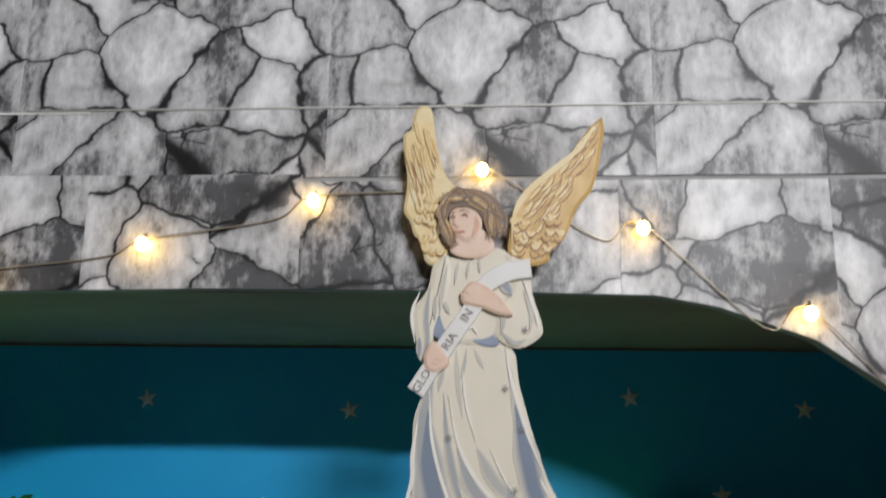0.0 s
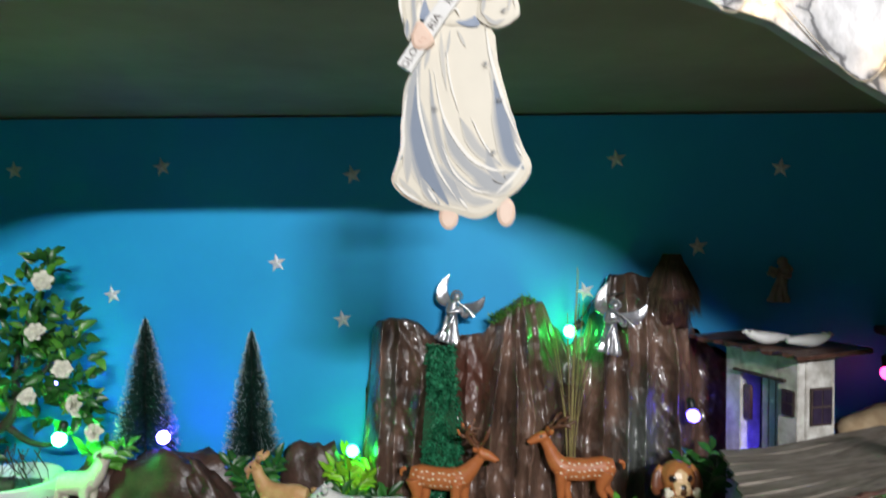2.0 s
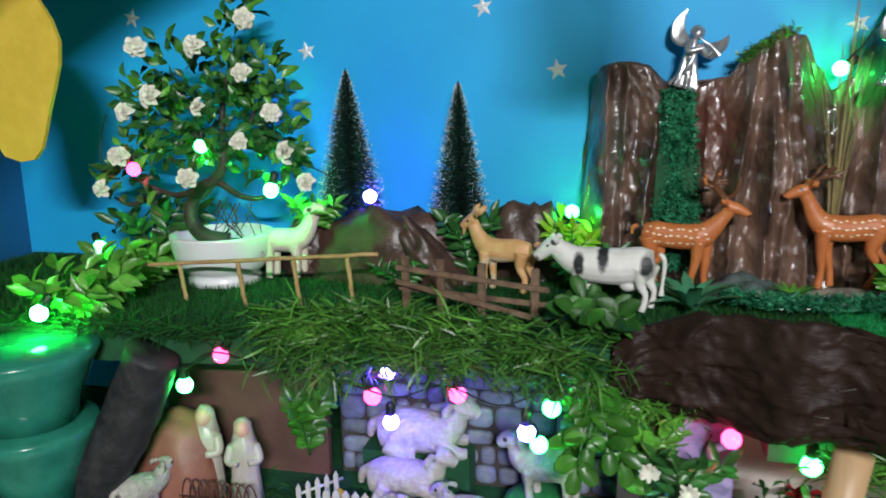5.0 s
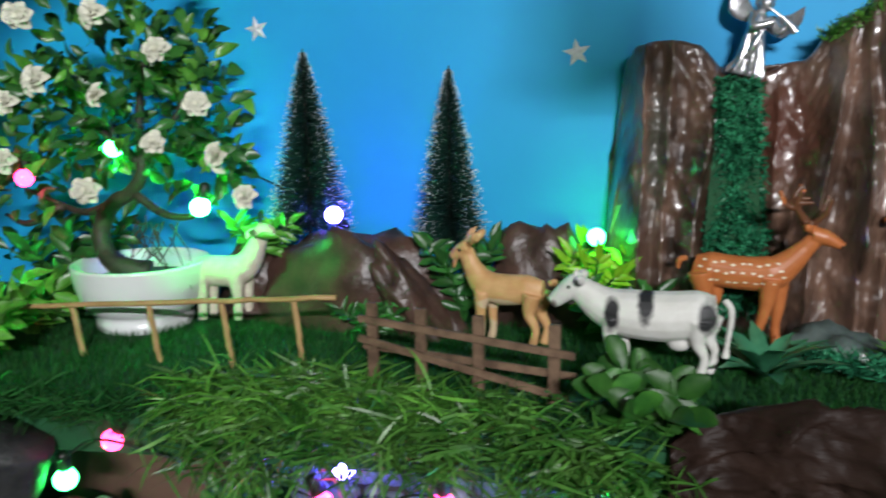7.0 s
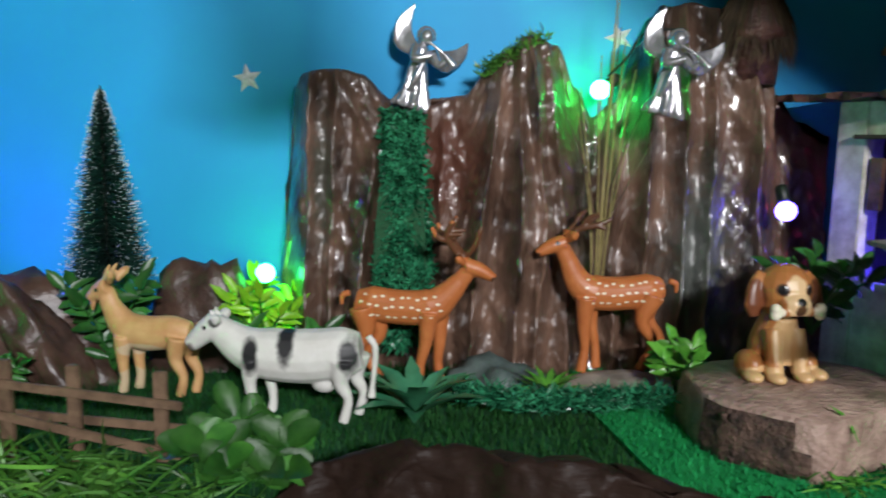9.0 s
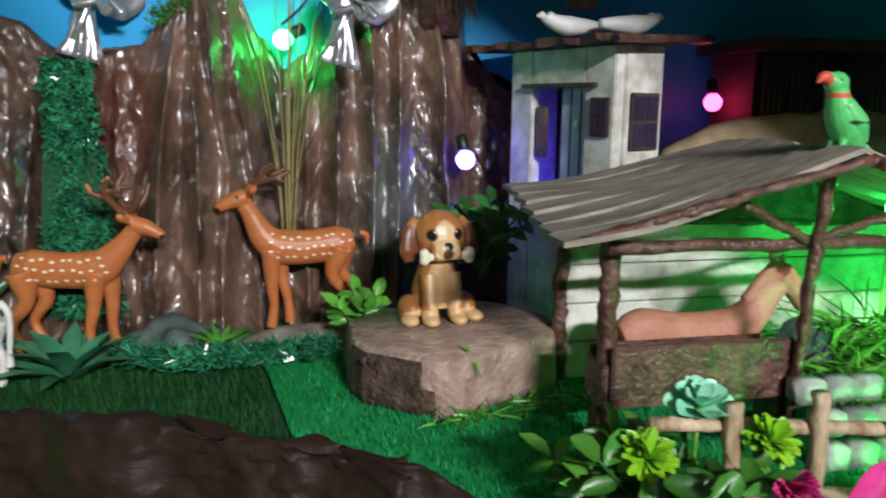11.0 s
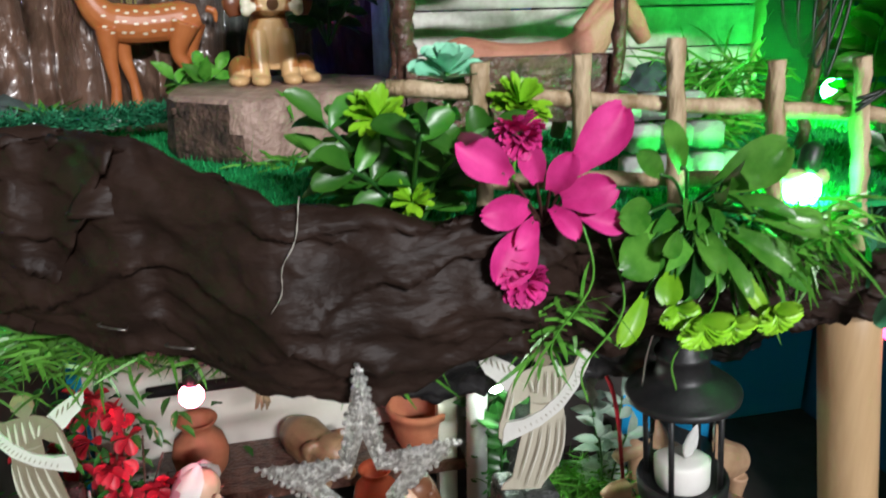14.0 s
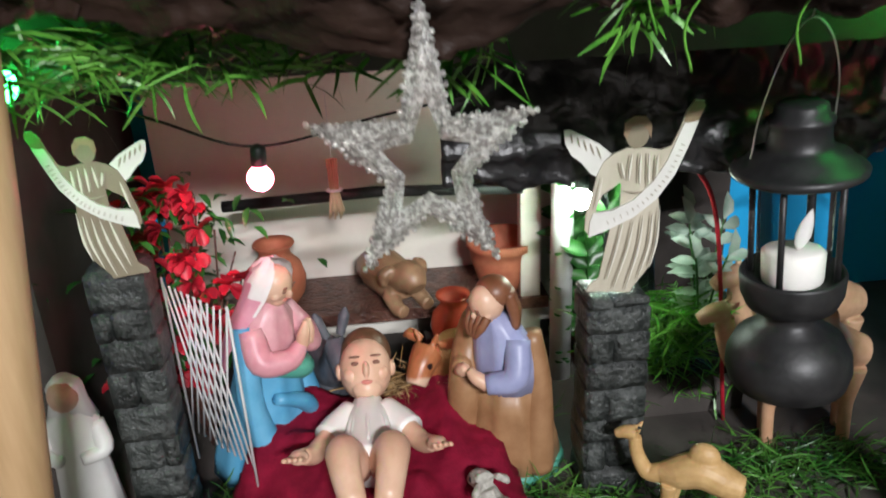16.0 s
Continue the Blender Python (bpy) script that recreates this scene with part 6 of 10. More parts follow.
# ---- shelf edge plants beside the stable ----
sprig("shrub", (0.408, 0.715, 0.79), 9, 0.058, 0.044, 0.020, 0.0105, LEAF_M, "glossy green plastic shrub growing at the bark edge", pairs=4, tip=5, lean=(0, -0.02, 0))
sprig("shrub", (0.395, 0.735, 0.79), 6, 0.040, 0.04, 0.021, 0.009, LEAF, "narrow-leaved plastic shrub at the bark edge", pairs=4)
succulent = thing("succulent", (0.427, 0.716, 0.864), "mint green plastic succulent rosette in the shrub", "plant")
for ring, (count, rise, ln) in enumerate(((7, 0.35, 0.019), (6, 0.9, 0.016), (4, 2.2, 0.011))):
    for k in range(count):
        a = 2 * math.pi * (k + 0.5 * ring) / count
        bm = bmesh.new()
        petal(bm, (0, 0, 0.003 * ring), (math.cos(a), math.sin(a) * 0.8 - 0.25, rise), ln, ln * 0.72, 0.12, up=(0, -0.5, 1), cup=0.45, n=6, k=4)
        part("leaf", bm, MINT, succulent)
bm = bmesh.new()
tube(bm, [(0, 0, 0.004), (0.001, 0.003, -0.03), (0, 0.004, -0.07)], 0.0016, 6)
part("stalk", bm, LEAF, succulent)


def frill(at, r, count):
    """A round frilly bloom of many short narrow petals."""
    t = thing("lime_bloom", at, "lime green plastic bloom in the shrub", "flower", "lime blooms")
    axis = Vector((0, -0.55, 0.83))
    for k in range(count):
        bm = bmesh.new()
        d = away().normalized()
        d = (d + axis * 0.75).normalized()
        petal(bm, d * r * 0.15, d, r * rnd.uniform(0.75, 1.05), r * 0.34, 0.15, up=axis, cup=0.4, n=4, k=2)
        part("petal", bm, LEAF_L, t)
    bm = bmesh.new()
    tube(bm, [(0, 0, 0), (0, 0.006, -0.03), (0, 0.008, -0.062)], 0.001, 5)
    part("stalk", bm, LEAF, t)


frill((0.392, 0.70, 0.850), 0.0135, 60)
frill((0.456, 0.70, 0.853), 0.0135, 64)
frill((0.405, 0.69, 0.815), 0.011, 24)


def pink_flower():
    t = thing("pink_flower", (0.46, 0.672, 0.79), "magenta fabric flower spray hanging at the bark edge", "flower")
    o = Vector((0.46, 0.672, 0.79))
    hub = Vector((0.458, 0.668, 0.816)) - o
    for (x, y, z), ln, wd, tilt in (((0.429, 0.660, 0.838), 0.024, 0.015, 0), ((0.448, 0.660, 0.836), 0.018, 0.010, 0), ((0.460, 0.659, 0.832), 0.018, 0.011, 0), ((0.477, 0.660, 0.845), 0.028, 0.017, 0), ((0.437, 0.657, 0.818), 0.021, 0.013, 0), ((0.473, 0.658, 0.823), 0.020, 0.015, 0),
                                ((0.439, 0.653, 0.800), 0.024, 0.017, 0), ((0.479, 0.657, 0.811), 0.018, 0.010, 0), ((0.463, 0.657, 0.811), 0.016, 0.009, 0), ((0.445, 0.656, 0.808), 0.014, 0.009, 0)):
        c = Vector((x, y, z)) - o
        d = c - hub
        bm = bmesh.new()
        petal(bm, c - d.normalized() * ln * 0.6, d + Vector((0, -0.006, 0)), ln * 1.15, wd * 1.12, 0.30, up=(rnd.uniform(-0.4, 0.4), -1, 0.2), cup=0.55, wave=0.07)
        part("petal", bm, PINK, t)
        bm = bmesh.new()
        tube(bm, [hub + Vector((0, 0.002, -0.01)), hub.lerp(c, 0.5) + Vector((0, 0.002, 0)), c - d.normalized() * ln * 0.4], 0.0008, 5)
        part("stalk", bm, mat("dark_red_stalk", (0.06, 0.02, 0.015), None, 0.6, bump=0) if "dark_red_stalk" not in bpy.data.materials else bpy.data.materials["dark_red_stalk"], t)
    for x, y, z in ((0.444, 0.664, 0.847), (0.443, 0.653, 0.788)):
        c = Vector((x, y, z)) - o
        bm = bmesh.new()
        for _ in range(70):
            d = away().normalized()
            d.y = -abs(d.y)
            leaf(bm, c + d * 0.003, d, 0.0085, 0.005, 0.2, cup=0.3, tip=5)
        part("pompom", bm, PINK, t, "ruffled magenta bloom")


pink_flower()


def broad_plant():
    t = thing("broadleaf_plant", (0.545, 0.69, 0.80), "broad-leaved green plastic plant draped over the bark", "plant")
    o = Vector((0.545, 0.69, 0.80))
    for (x, y, z), ln, wd, m in (((0.556, 0.672, 0.825), 0.036, 0.022, LEAF), ((0.497, 0.655, 0.795), 0.026, 0.021, LEAF), ((0.495, 0.655, 0.812), 0.022, 0.016, LEAF), ((0.531, 0.66, 0.795), 0.030, 0.012, LEAF), ((0.511, 0.655, 0.778), 0.016, 0.012, LEAF_L), ((0.496, 0.655, 0.765), 0.026, 0.010, LEAF_L), ((0.52, 0.672, 0.835), 0.03, 0.013, LEAF), ((0.543, 0.655, 0.785), 0.030, 0.009, LEAF), ((0.561, 0.66, 0.79), 0.034, 0.014, LEAF),
                             ((0.525, 0.655, 0.785), 0.028, 0.009, LEAF_D), ((0.505, 0.665, 0.83), 0.022, 0.010, LEAF), ((0.577, 0.665, 0.80), 0.032, 0.012, LEAF), ((0.55, 0.655, 0.775), 0.03, 0.008, LEAF_L), ((0.512, 0.652, 0.80), 0.024, 0.010, LEAF)):
        c = Vector((x, y, z)) - o
        hub = Vector((-0.008, 0.0, 0.002))
        d = (c - hub)
        bm = bmesh.new()
        tube(bm, curve([hub, hub.lerp(c, 0.5) + Vector((0, -0.004, 0.004)), c - d.normalized() * ln * 0.4], 4), 0.0009, 5, mi=0)
        petal(bm, c - d.normalized() * ln * 0.5, d + Vector((0, -0.008, 0)), ln, wd, 0.3, up=Vector((0, -0.9, 0.4)) + away(0.5, 0.1, 0.2), mi=1, cup=0.3, wave=0.05)
        part("leaf", bm, [LEAF_D, m], t)
    for k in range(26):
        a = rnd.uniform(0, 6.283)
        c = Vector((math.cos(a) * 0.040 * rnd.uniform(0.35, 1.0), -0.022 + rnd.uniform(-0.008, 0.008), math.sin(a) * 0.030 * rnd.uniform(0.35, 1.0) - 0.004))
        d = c - Vector((-0.004, 0.0, 0.006))
        ln = rnd.uniform(0.016, 0.026)
        bm = bmesh.new()
        tube(bm, [(-0.004, 0.0, 0.002), c * 0.55, c - d.normalized() * ln * 0.4], 0.0007, 5, mi=0)
        leaf(bm, c - d.normalized() * ln * 0.45, d + Vector((0, -0.010, 0)), ln, ln * rnd.uniform(0.35, 0.6), 0.35, up=Vector((0, -0.8, 0.5)) + away(0.4, 0.2, 0.4), mi=1, tip=rnd.choice((2, 5)))
        part("leaf", bm, [LEAF_D, (LEAF_M, LEAF, LEAF_M)[k % 3]], t)
    for x, y, z, s in ((0.524, 0.648, 0.764, 1.0), (0.538, 0.648, 0.762, 0.8), (0.560, 0.648, 0.765, 0.85), (0.513, 0.650, 0.770, 0.7)):
        c = Vector((x, y, z)) - o
        bm = bmesh.new()
        for k in range(15):
            a = 2 * math.pi * k / 15 + rnd.uniform(-0.2, 0.2)
            petal(bm, c, (math.cos(a) * 0.8, -0.7, math.sin(a) * 0.7 - 0.5), 0.014 * s, 0.0085 * s, 0.4, cup=0.4, wave=0.18, n=5, k=4)
        part("bloom", bm, LEAF_L, t, "lime yellow frilled bloom")
    for x, z in ((0.47, 0.755), (0.485, 0.74), (0.53, 0.74)):
        bm = bmesh.new()
        tube(bm, curve([(x - 0.545, -0.028, z + 0.06 - 0.80), (x - 0.54, -0.036, z + 0.03 - 0.80), (x - 0.555, -0.03, z - 0.80), (x - 0.55, -0.026, z - 0.82)], 6), 0.0006, 5)
        part("tendril", bm, LEAF, t)


broad_plant()
loose_grass("straw_grass", "thin light green grass spilling over the bark edge", [((0.605, 0.685, 0.79), (0.03, 0.015, 0.012)), ((0.575, 0.68, 0.785), (0.03, 0.015, 0.012))], 260, 0.032, LEAF, wide=0.002, hang=0.6, down=0.8)
loose_grass("straw_grass", "curled green grass hanging under the bark", [((0.462, 0.668, 0.765), (0.02, 0.008, 0.014)), ((0.47, 0.69, 0.745), (0.02, 0.01, 0.01))], 70, 0.026, LEAF, wide=0.002, hang=0.4, down=0.7)
loose_grass("straw_grass", "green grass clump inside the stable", [((0.675, 0.90, 0.825), (0.045, 0.03, 0.022)), ((0.64, 0.87, 0.81), (0.03, 0.02, 0.010))], 700, 0.040, LEAF, wide=0.0024)
sprig("shrub", (0.80, 0.885, 0.79), 6, 0.125, 0.03, 0.028, 0.017, LEAF, "upright round-leaved plant behind the stable", pairs=6, tip=5)
sprig("shrub", (0.735, 0.745, 0.77), 9, 0.05, 0.04, 0.026, 0.013, LEAF_D, "dark green leaves under the looped cable", pairs=4)
sprig("shrub", (0.66, 0.69, 0.765), 5, 0.01, 0.040, 0.024, 0.013, AGAVE, "teal green leaves at the end of the bark", pairs=1, tip=5, lean=(0, -0.01, -0.01))
lump("burlap_sack", (0.718, 1.03, 0.945), (0.142, 0.05, 0.066), mat("tan_burlap", (0.44, 0.31, 0.18), (0.60, 0.45, 0.28), 0.9, scale=60, fine=400, bump=0.4), "tan burlap covered mound behind the stable", 6.6, amp=0.2)
slab_box("plinth_east", (0.60, 0.99, 0.791), (0.86, 1.10, 0.93), SLAB, "dark box under the burlap mound", "plinth")


def dark_hut():
    t = thing("dark_cabin", (0.79, 1.12, 0.79), "dark model cabin with corrugated grey walls", "model house")
    bm = bmesh.new()
    box(bm, (0, 0.03, 0.14), (0.17, 0.08, 0.28))
    part("wall", bm, SLAB, t, smooth=False)
    bm = bmesh.new()
    for k in range(24):
        tube(bm, [(-0.075 + 0.0065 * k, -0.013, 0.16), (-0.075 + 0.0065 * k, -0.013, 0.275)], 0.0028, 6)
    part("corrugated_front", bm, mat("grey_corrugated", (0.07, 0.075, 0.08), (0.13, 0.13, 0.14), 0.5, scale=60), t, "grey corrugated front")
    bm = bmesh.new()
    box(bm, (0, 0.02, 0.285), (0.20, 0.13, 0.012), 0.002)
    part("roof", bm, TWIG, t, smooth=False)


dark_hut()


def parrot():
    """A painted toy parrot: upright body, folded wings, long tail, hooked beak and a red collar."""
    bm = bmesh.new()
    limb(bm, [(2.6, 0, 0.4), (1.8, 0, 1.0), (0.8, 0, 2.0), (0.0, 0, 3.4), (-0.5, 0, 4.6), (-0.7, 0, 5.4)], [0.35, 0.95, 1.45, 1.35, 0.95, 0.85])
    ball(bm, (-0.0085, 0, 0.0575), (0.0105, 0.0095, 0.0095))
    limb(bm, [(-1.6, 0, 6.1), (-2.3, 0, 6.2), (-2.9, 0, 5.7)], [0.55, 0.45, 0.12])
    pair(bm, [(-0.3, 1.0, 4.2), (0.9, 1.35, 2.6), (2.2, 0.8, 1.0)], [0.5, 0.7, 0.25], flat=0.5)
    limb(bm, [(1.8, 0, 1.0), (3.2, 0, 0.2), (4.4, 0, -0.4)], [0.7, 0.5, 0.25], flat=0.5)
    pair(bm, [(0.0, 0.5, 1.2), (-0.3, 0.6, 0.2)], [0.4, 0.3])
    red = (0.62, 0.10, 0.05)
    m = spotted(mat("green_painted_parrot", (0.07, 0.50, 0.12), (0.12, 0.60, 0.18), 0.4, scale=70, fine=260, bump=0.3), [((-0.024, 0, 0.060), (0.0085, 0.012, 0.008), red), ((-0.006, 0, 0.0475), (0.013, 0.014, 0.0028), red), ((0.008, 0.013, 0.026), (0.012, 0.004, 0.0025), (0.02, 0.06, 0.02)), ((-0.012, 0.009, 0.060), (0.0016, 0.003, 0.0016), (0.01, 0.01, 0.01)), ((-0.012, -0.009, 0.060), (0.0016, 0.003, 0.0016), (0.01, 0.01, 0.01)), ((0.008, -0.013, 0.026), (0.012, 0.004, 0.0025), (0.02, 0.06, 0.02))], 0.12)
    figurine("parrot_figurine", bm, m, (0.5545, 0.795, 0.986), "green toy parrot with red beak and collar on the stable", 8, 0.0009).scale = (0.72, 0.72, 0.72)


parrot()


def cable(name, pts, label, r=0.0011, m=None):
    bm = bmesh.new()
    tube(bm, curve(pts, 8), r, 6)
    return solid(name, bm, m or WIRE, (0, 0, 0), label, "cable")


for k in range(4):
    cable("light_cable", [(0.69 + 0.004 * k, 0.82, 0.93), (0.655 + 0.012 * k, 0.80, 0.90 - 0.008 * k), (0.67 + 0.008 * k, 0.80, 0.865 - 0.006 * k), (0.70 + 0.004 * k, 0.81, 0.90), (0.705, 0.82, 0.932)], "dark looped light cable hanging under the stable roof")
for k in range(3):
    cable("light_cable", [(0.632, 0.700, 0.842 + 0.003 * k), (0.655 + 0.006 * k, 0.695, 0.856), (0.685 + 0.004 * k, 0.70, 0.842), (0.675, 0.70, 0.815 - 0.01 * k), (0.665, 0.705, 0.78), (0.69, 0.715, 0.76)], "dark looped light cable tied to the branch fence")
cable("light_cable", [(0.62, 0.71, 0.79), (0.60, 0.715, 0.815), (0.585, 0.72, 0.79), (0.61, 0.73, 0.772), (0.665, 0.755, 0.765)], "dark light cable behind the branch fence")
cable("light_cable", [(-0.46, 1.10, 0.955), (-0.44, 1.12, 0.94), (-0.415, 1.14, 0.92), (-0.38, 1.15, 0.905)], "dark light cable between bonsai and fir")
cable("light_cable", [(-0.74, 1.05, 1.03), (-0.755, 1.05, 0.99), (-0.745, 1.04, 0.945), (-0.72, 1.04, 0.94)], "dark light cable at the side of the bonsai")
cable("light_cable", [(0.231, 1.12, 1.082), (0.25, 1.13, 1.10), (0.27, 1.14, 1.125), (0.31, 1.15, 1.13)], "dark light cable on the cliff")
cable("light_cable", [(-0.53, 0.83, 0.76), (-0.50, 0.82, 0.752), (-0.46, 0.82, 0.775), (-0.40, 0.83, 0.76)], "dark light cable under the shelf")
cable("light_cable", [(-0.30, 0.83, 0.745), (-0.25, 0.83, 0.735), (-0.2, 0.835, 0.75), (-0.14, 0.83, 0.735), (-0.09, 0.84, 0.75), (-0.04, 0.84, 0.74)], "dark light cable over the sheepfold")
cable("light_cable", [(0.73, 0.74, 0.70), (0.80, 0.80, 0.66), (0.90, 0.95, 0.70)], "dark cable against the blue wall", 0.0014)
cable("light_cable", [(0.73, 0.75, 0.69), (0.80, 0.82, 0.645), (0.92, 0.97, 0.69)], "dark cable against the blue wall", 0.0014)

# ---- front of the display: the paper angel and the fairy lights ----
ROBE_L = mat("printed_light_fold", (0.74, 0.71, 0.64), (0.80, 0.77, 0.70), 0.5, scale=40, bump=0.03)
SASH = mat("printed_blue_sash", (0.17, 0.21, 0.29), (0.26, 0.31, 0.40), 0.5, scale=60, bump=0.03)
GOLD = mat("printed_golden_wing", (0.52, 0.31, 0.09), (0.74, 0.52, 0.22), 0.5, scale=34, fine=160, bump=0.1, stretch=(1, 1, 0.6), sharp=0.3)
GOLD_D = mat("printed_brown_feather", (0.30, 0.14, 0.045), (0.44, 0.24, 0.09), 0.5, scale=60, bump=0.05)
GOLD_L = mat("printed_pale_feather", (0.74, 0.56, 0.27), (0.80, 0.68, 0.42), 0.5, scale=60, bump=0.05)
SKIN = mat("printed_skin", (0.70, 0.49, 0.37), (0.76, 0.58, 0.46), 0.5, scale=40, bump=0.02)
HAIR_D = mat("printed_dark_hair", (0.13, 0.08, 0.05), (0.20, 0.13, 0.08), 0.5, scale=70, bump=0.02)
BLUSH = mat("printed_blush", (0.60, 0.34, 0.23), (0.66, 0.40, 0.28), 0.5, scale=40, bump=0.02)
HAIR = mat("printed_brown_hair", (0.24, 0.155, 0.095), (0.40, 0.28, 0.18), 0.5, scale=70, bump=0.05, stretch=(1, 1, 0.5))
SCROLL = mat("printed_scroll", (0.66, 0.65, 0.61), (0.74, 0.73, 0.70), 0.5, scale=30, bump=0.02)
INK = mat("printed_ink", (0.16, 0.14, 0.13), None, 0.6, bump=0)
FEAT = mat("printed_features", (0.20, 0.09, 0.06), None, 0.6, bump=0)
LIPS = mat("printed_lips", (0.55, 0.20, 0.16), None, 0.6, bump=0)


def relief(bm, outline, level, mi, rise=0.0012, inset=0.0022):
    """A printed and slightly embossed region: an outline filled and raised in its middle."""
    y = -0.0009 * level
    vs = [bm.verts.new((x, y, z)) for x, z in outline]
    base = [bm.verts.new((x, 0.0, z)) for x, z in outline]
    n = len(vs)
    f = bm.faces.new(vs)
    f.normal_update()
    if f.normal.y > 0:
        f.normal_flip()
    sides = [bm.faces.new((vs[i], base[i], base[(i + 1) % n], vs[(i + 1) % n])) for i in range(n)]
    faces_mat([f] + sides, mi)
    if inset:
        got = bmesh.ops.inset_region(bm, faces=[f], thickness=inset, depth=rise, use_even_offset=True)
        faces_mat(got["faces"], mi)
        f.material_index = mi
    bmesh.ops.triangulate(bm, faces=[f])


def smooth_line(pts, n=4):
    c = curve([(x, 0, z) for x, z in pts + pts[:1]], n)[:-1]
    return [(p.x, p.z) for p in c]


def text_mesh(bm, text, size, m, mi):
    """Adds lettering in Blender's own font to a bmesh, laid by the matrix m."""
    cu = bpy.data.curves.new("letters", "FONT")
    cu.body, cu.size, cu.align_x, cu.align_y, cu.resolution_u = text, size, "CENTER", "CENTER", 2
    ob = bpy.data.objects.new("letters", cu)
    scene.collection.objects.link(ob)
    bpy.context.view_layer.update()
    me = bpy.data.meshes.new_from_object(ob.evaluated_get(bpy.context.evaluated_depsgraph_get()))
    me.transform(m)
    k = len(bm.faces)
    bm.from_mesh(me)
    bm.faces.ensure_lookup_table()
    for f in bm.faces[k:]:
        f.material_index = mi
    bpy.data.objects.remove(ob)
    bpy.data.curves.remove(cu)
    bpy.data.meshes.remove(me)


def paper_angel():
    """A flat printed cut-out: painted folds are laid on as thin ribbons, one shade over the next."""
    S = 0.000199
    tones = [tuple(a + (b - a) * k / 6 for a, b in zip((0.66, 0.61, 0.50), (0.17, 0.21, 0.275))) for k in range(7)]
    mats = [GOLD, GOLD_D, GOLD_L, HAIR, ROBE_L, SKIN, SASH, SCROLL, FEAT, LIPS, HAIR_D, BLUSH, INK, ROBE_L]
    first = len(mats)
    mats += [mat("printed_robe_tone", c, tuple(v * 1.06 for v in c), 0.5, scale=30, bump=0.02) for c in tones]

    def to(px, py):
        return (px - 770) / 0.493 + 150, (py - 92) / 0.506 + 60

    def w(pts):
        return [((x - 310) * S, (1612 - z) * S) for x, z in pts]

    def f(pts):
        return w([to(x, z) for x, z in pts])
    bm = bmesh.new()
    rr = random.Random(3)

    def ribbon(pts, width, lift, mi, blunt=False, n=6):
        """A flat painted stroke that tapers to both ends."""
        c = curve([(x, 0, z) for x, z in f(pts)], n)
        m, left, right = len(c), [], []
        for i, p in enumerate(c):
            d = c[min(i + 1, m - 1)] - c[max(i - 1, 0)]
            u = (i + 0.35) / (m - 0.3)
            h = 0.5 * width * S / 0.5 * (min(1, 3.2 * min(u, 1 - u)) if blunt else math.sin(math.pi * u) ** 0.7)
            q = Vector((-d.z, 0, d.x)).normalized() * max(h, 0.00008)
            left.append(bm.verts.new((p.x + q.x, -lift, p.z + q.z)))
            right.append(bm.verts.new((p.x - q.x, -lift, p.z - q.z)))
        for a in range(m - 1):
            fc = bm.faces.new((left[a], left[a + 1], right[a + 1], right[a]))
            fc.normal_update()
            if fc.normal.y > 0:
                fc.normal_flip()
            fc.material_index = mi

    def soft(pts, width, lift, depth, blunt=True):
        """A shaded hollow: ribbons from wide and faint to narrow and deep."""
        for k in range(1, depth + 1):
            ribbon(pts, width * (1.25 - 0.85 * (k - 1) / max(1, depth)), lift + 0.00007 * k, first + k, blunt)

    wl = [(150, 60), (185, 75), (196, 130), (212, 240), (240, 320), (285, 380), (255, 430), (245, 490), (262, 550), (240, 610), (205, 640), (170, 620), (160, 560), (130, 530), (120, 490), (95, 450), (100, 400), (105, 330), (90, 230), (90, 170), (115, 150), (125, 90)]
    wr = [(785, 112), (790, 160), (780, 220), (765, 300), (740, 380), (690, 440), (650, 540), (600, 590), (590, 625), (540, 640), (500, 625), (455, 600), (465, 500), (478, 430), (520, 370), (600, 310), (660, 260), (710, 190), (750, 140)]
    skirt = [(290, 880), (460, 910), (490, 1040), (540, 1220), (580, 1340), (615, 1420), (580, 1490), (520, 1540), (470, 1590), (410, 1610), (330, 1590), (240, 1570), (150, 1530), (100, 1470), (130, 1400), (160, 1340), (160, 1230), (180, 1080), (190, 1000), (240, 920)]
    relief(bm, w(smooth_line(wl, 3)), 1, 2)
    relief(bm, w(smooth_line(wr, 3)), 1, 0)
    # plumage: long quills toward the tips, scalloped coverts toward the shoulders, each with a brown edge
    lift = 0.0022
    for k in range(74):
        u, v = rr.uniform(0.0, 1.0), rr.uniform(-1, 1)
        x, z = 948 + 112 * u + 20 * v * (1 - 0.55 * u), 330 - 172 * u + 27 * v * (1 - 0.6 * u)
        ln = rr.uniform(22, 44)
        e = (x + ln * 0.62, z - ln * 0.80)
        if inside(*to(*e), wr) and inside(*to(x, z), wr):
            mid = (x + ln * 0.34 + rr.uniform(-3, 3), z - ln * 0.36)
            ribbon([(x, z), mid, e], 7.5, lift, 1)
            ribbon([(x - 1.2, z), (mid[0] - 1.4, mid[1] - 0.6), (e[0] - 1, e[1] + 1)], 4.6, lift + 0.00005, 2 if k % 3 else 0)
            lift += 0.000012
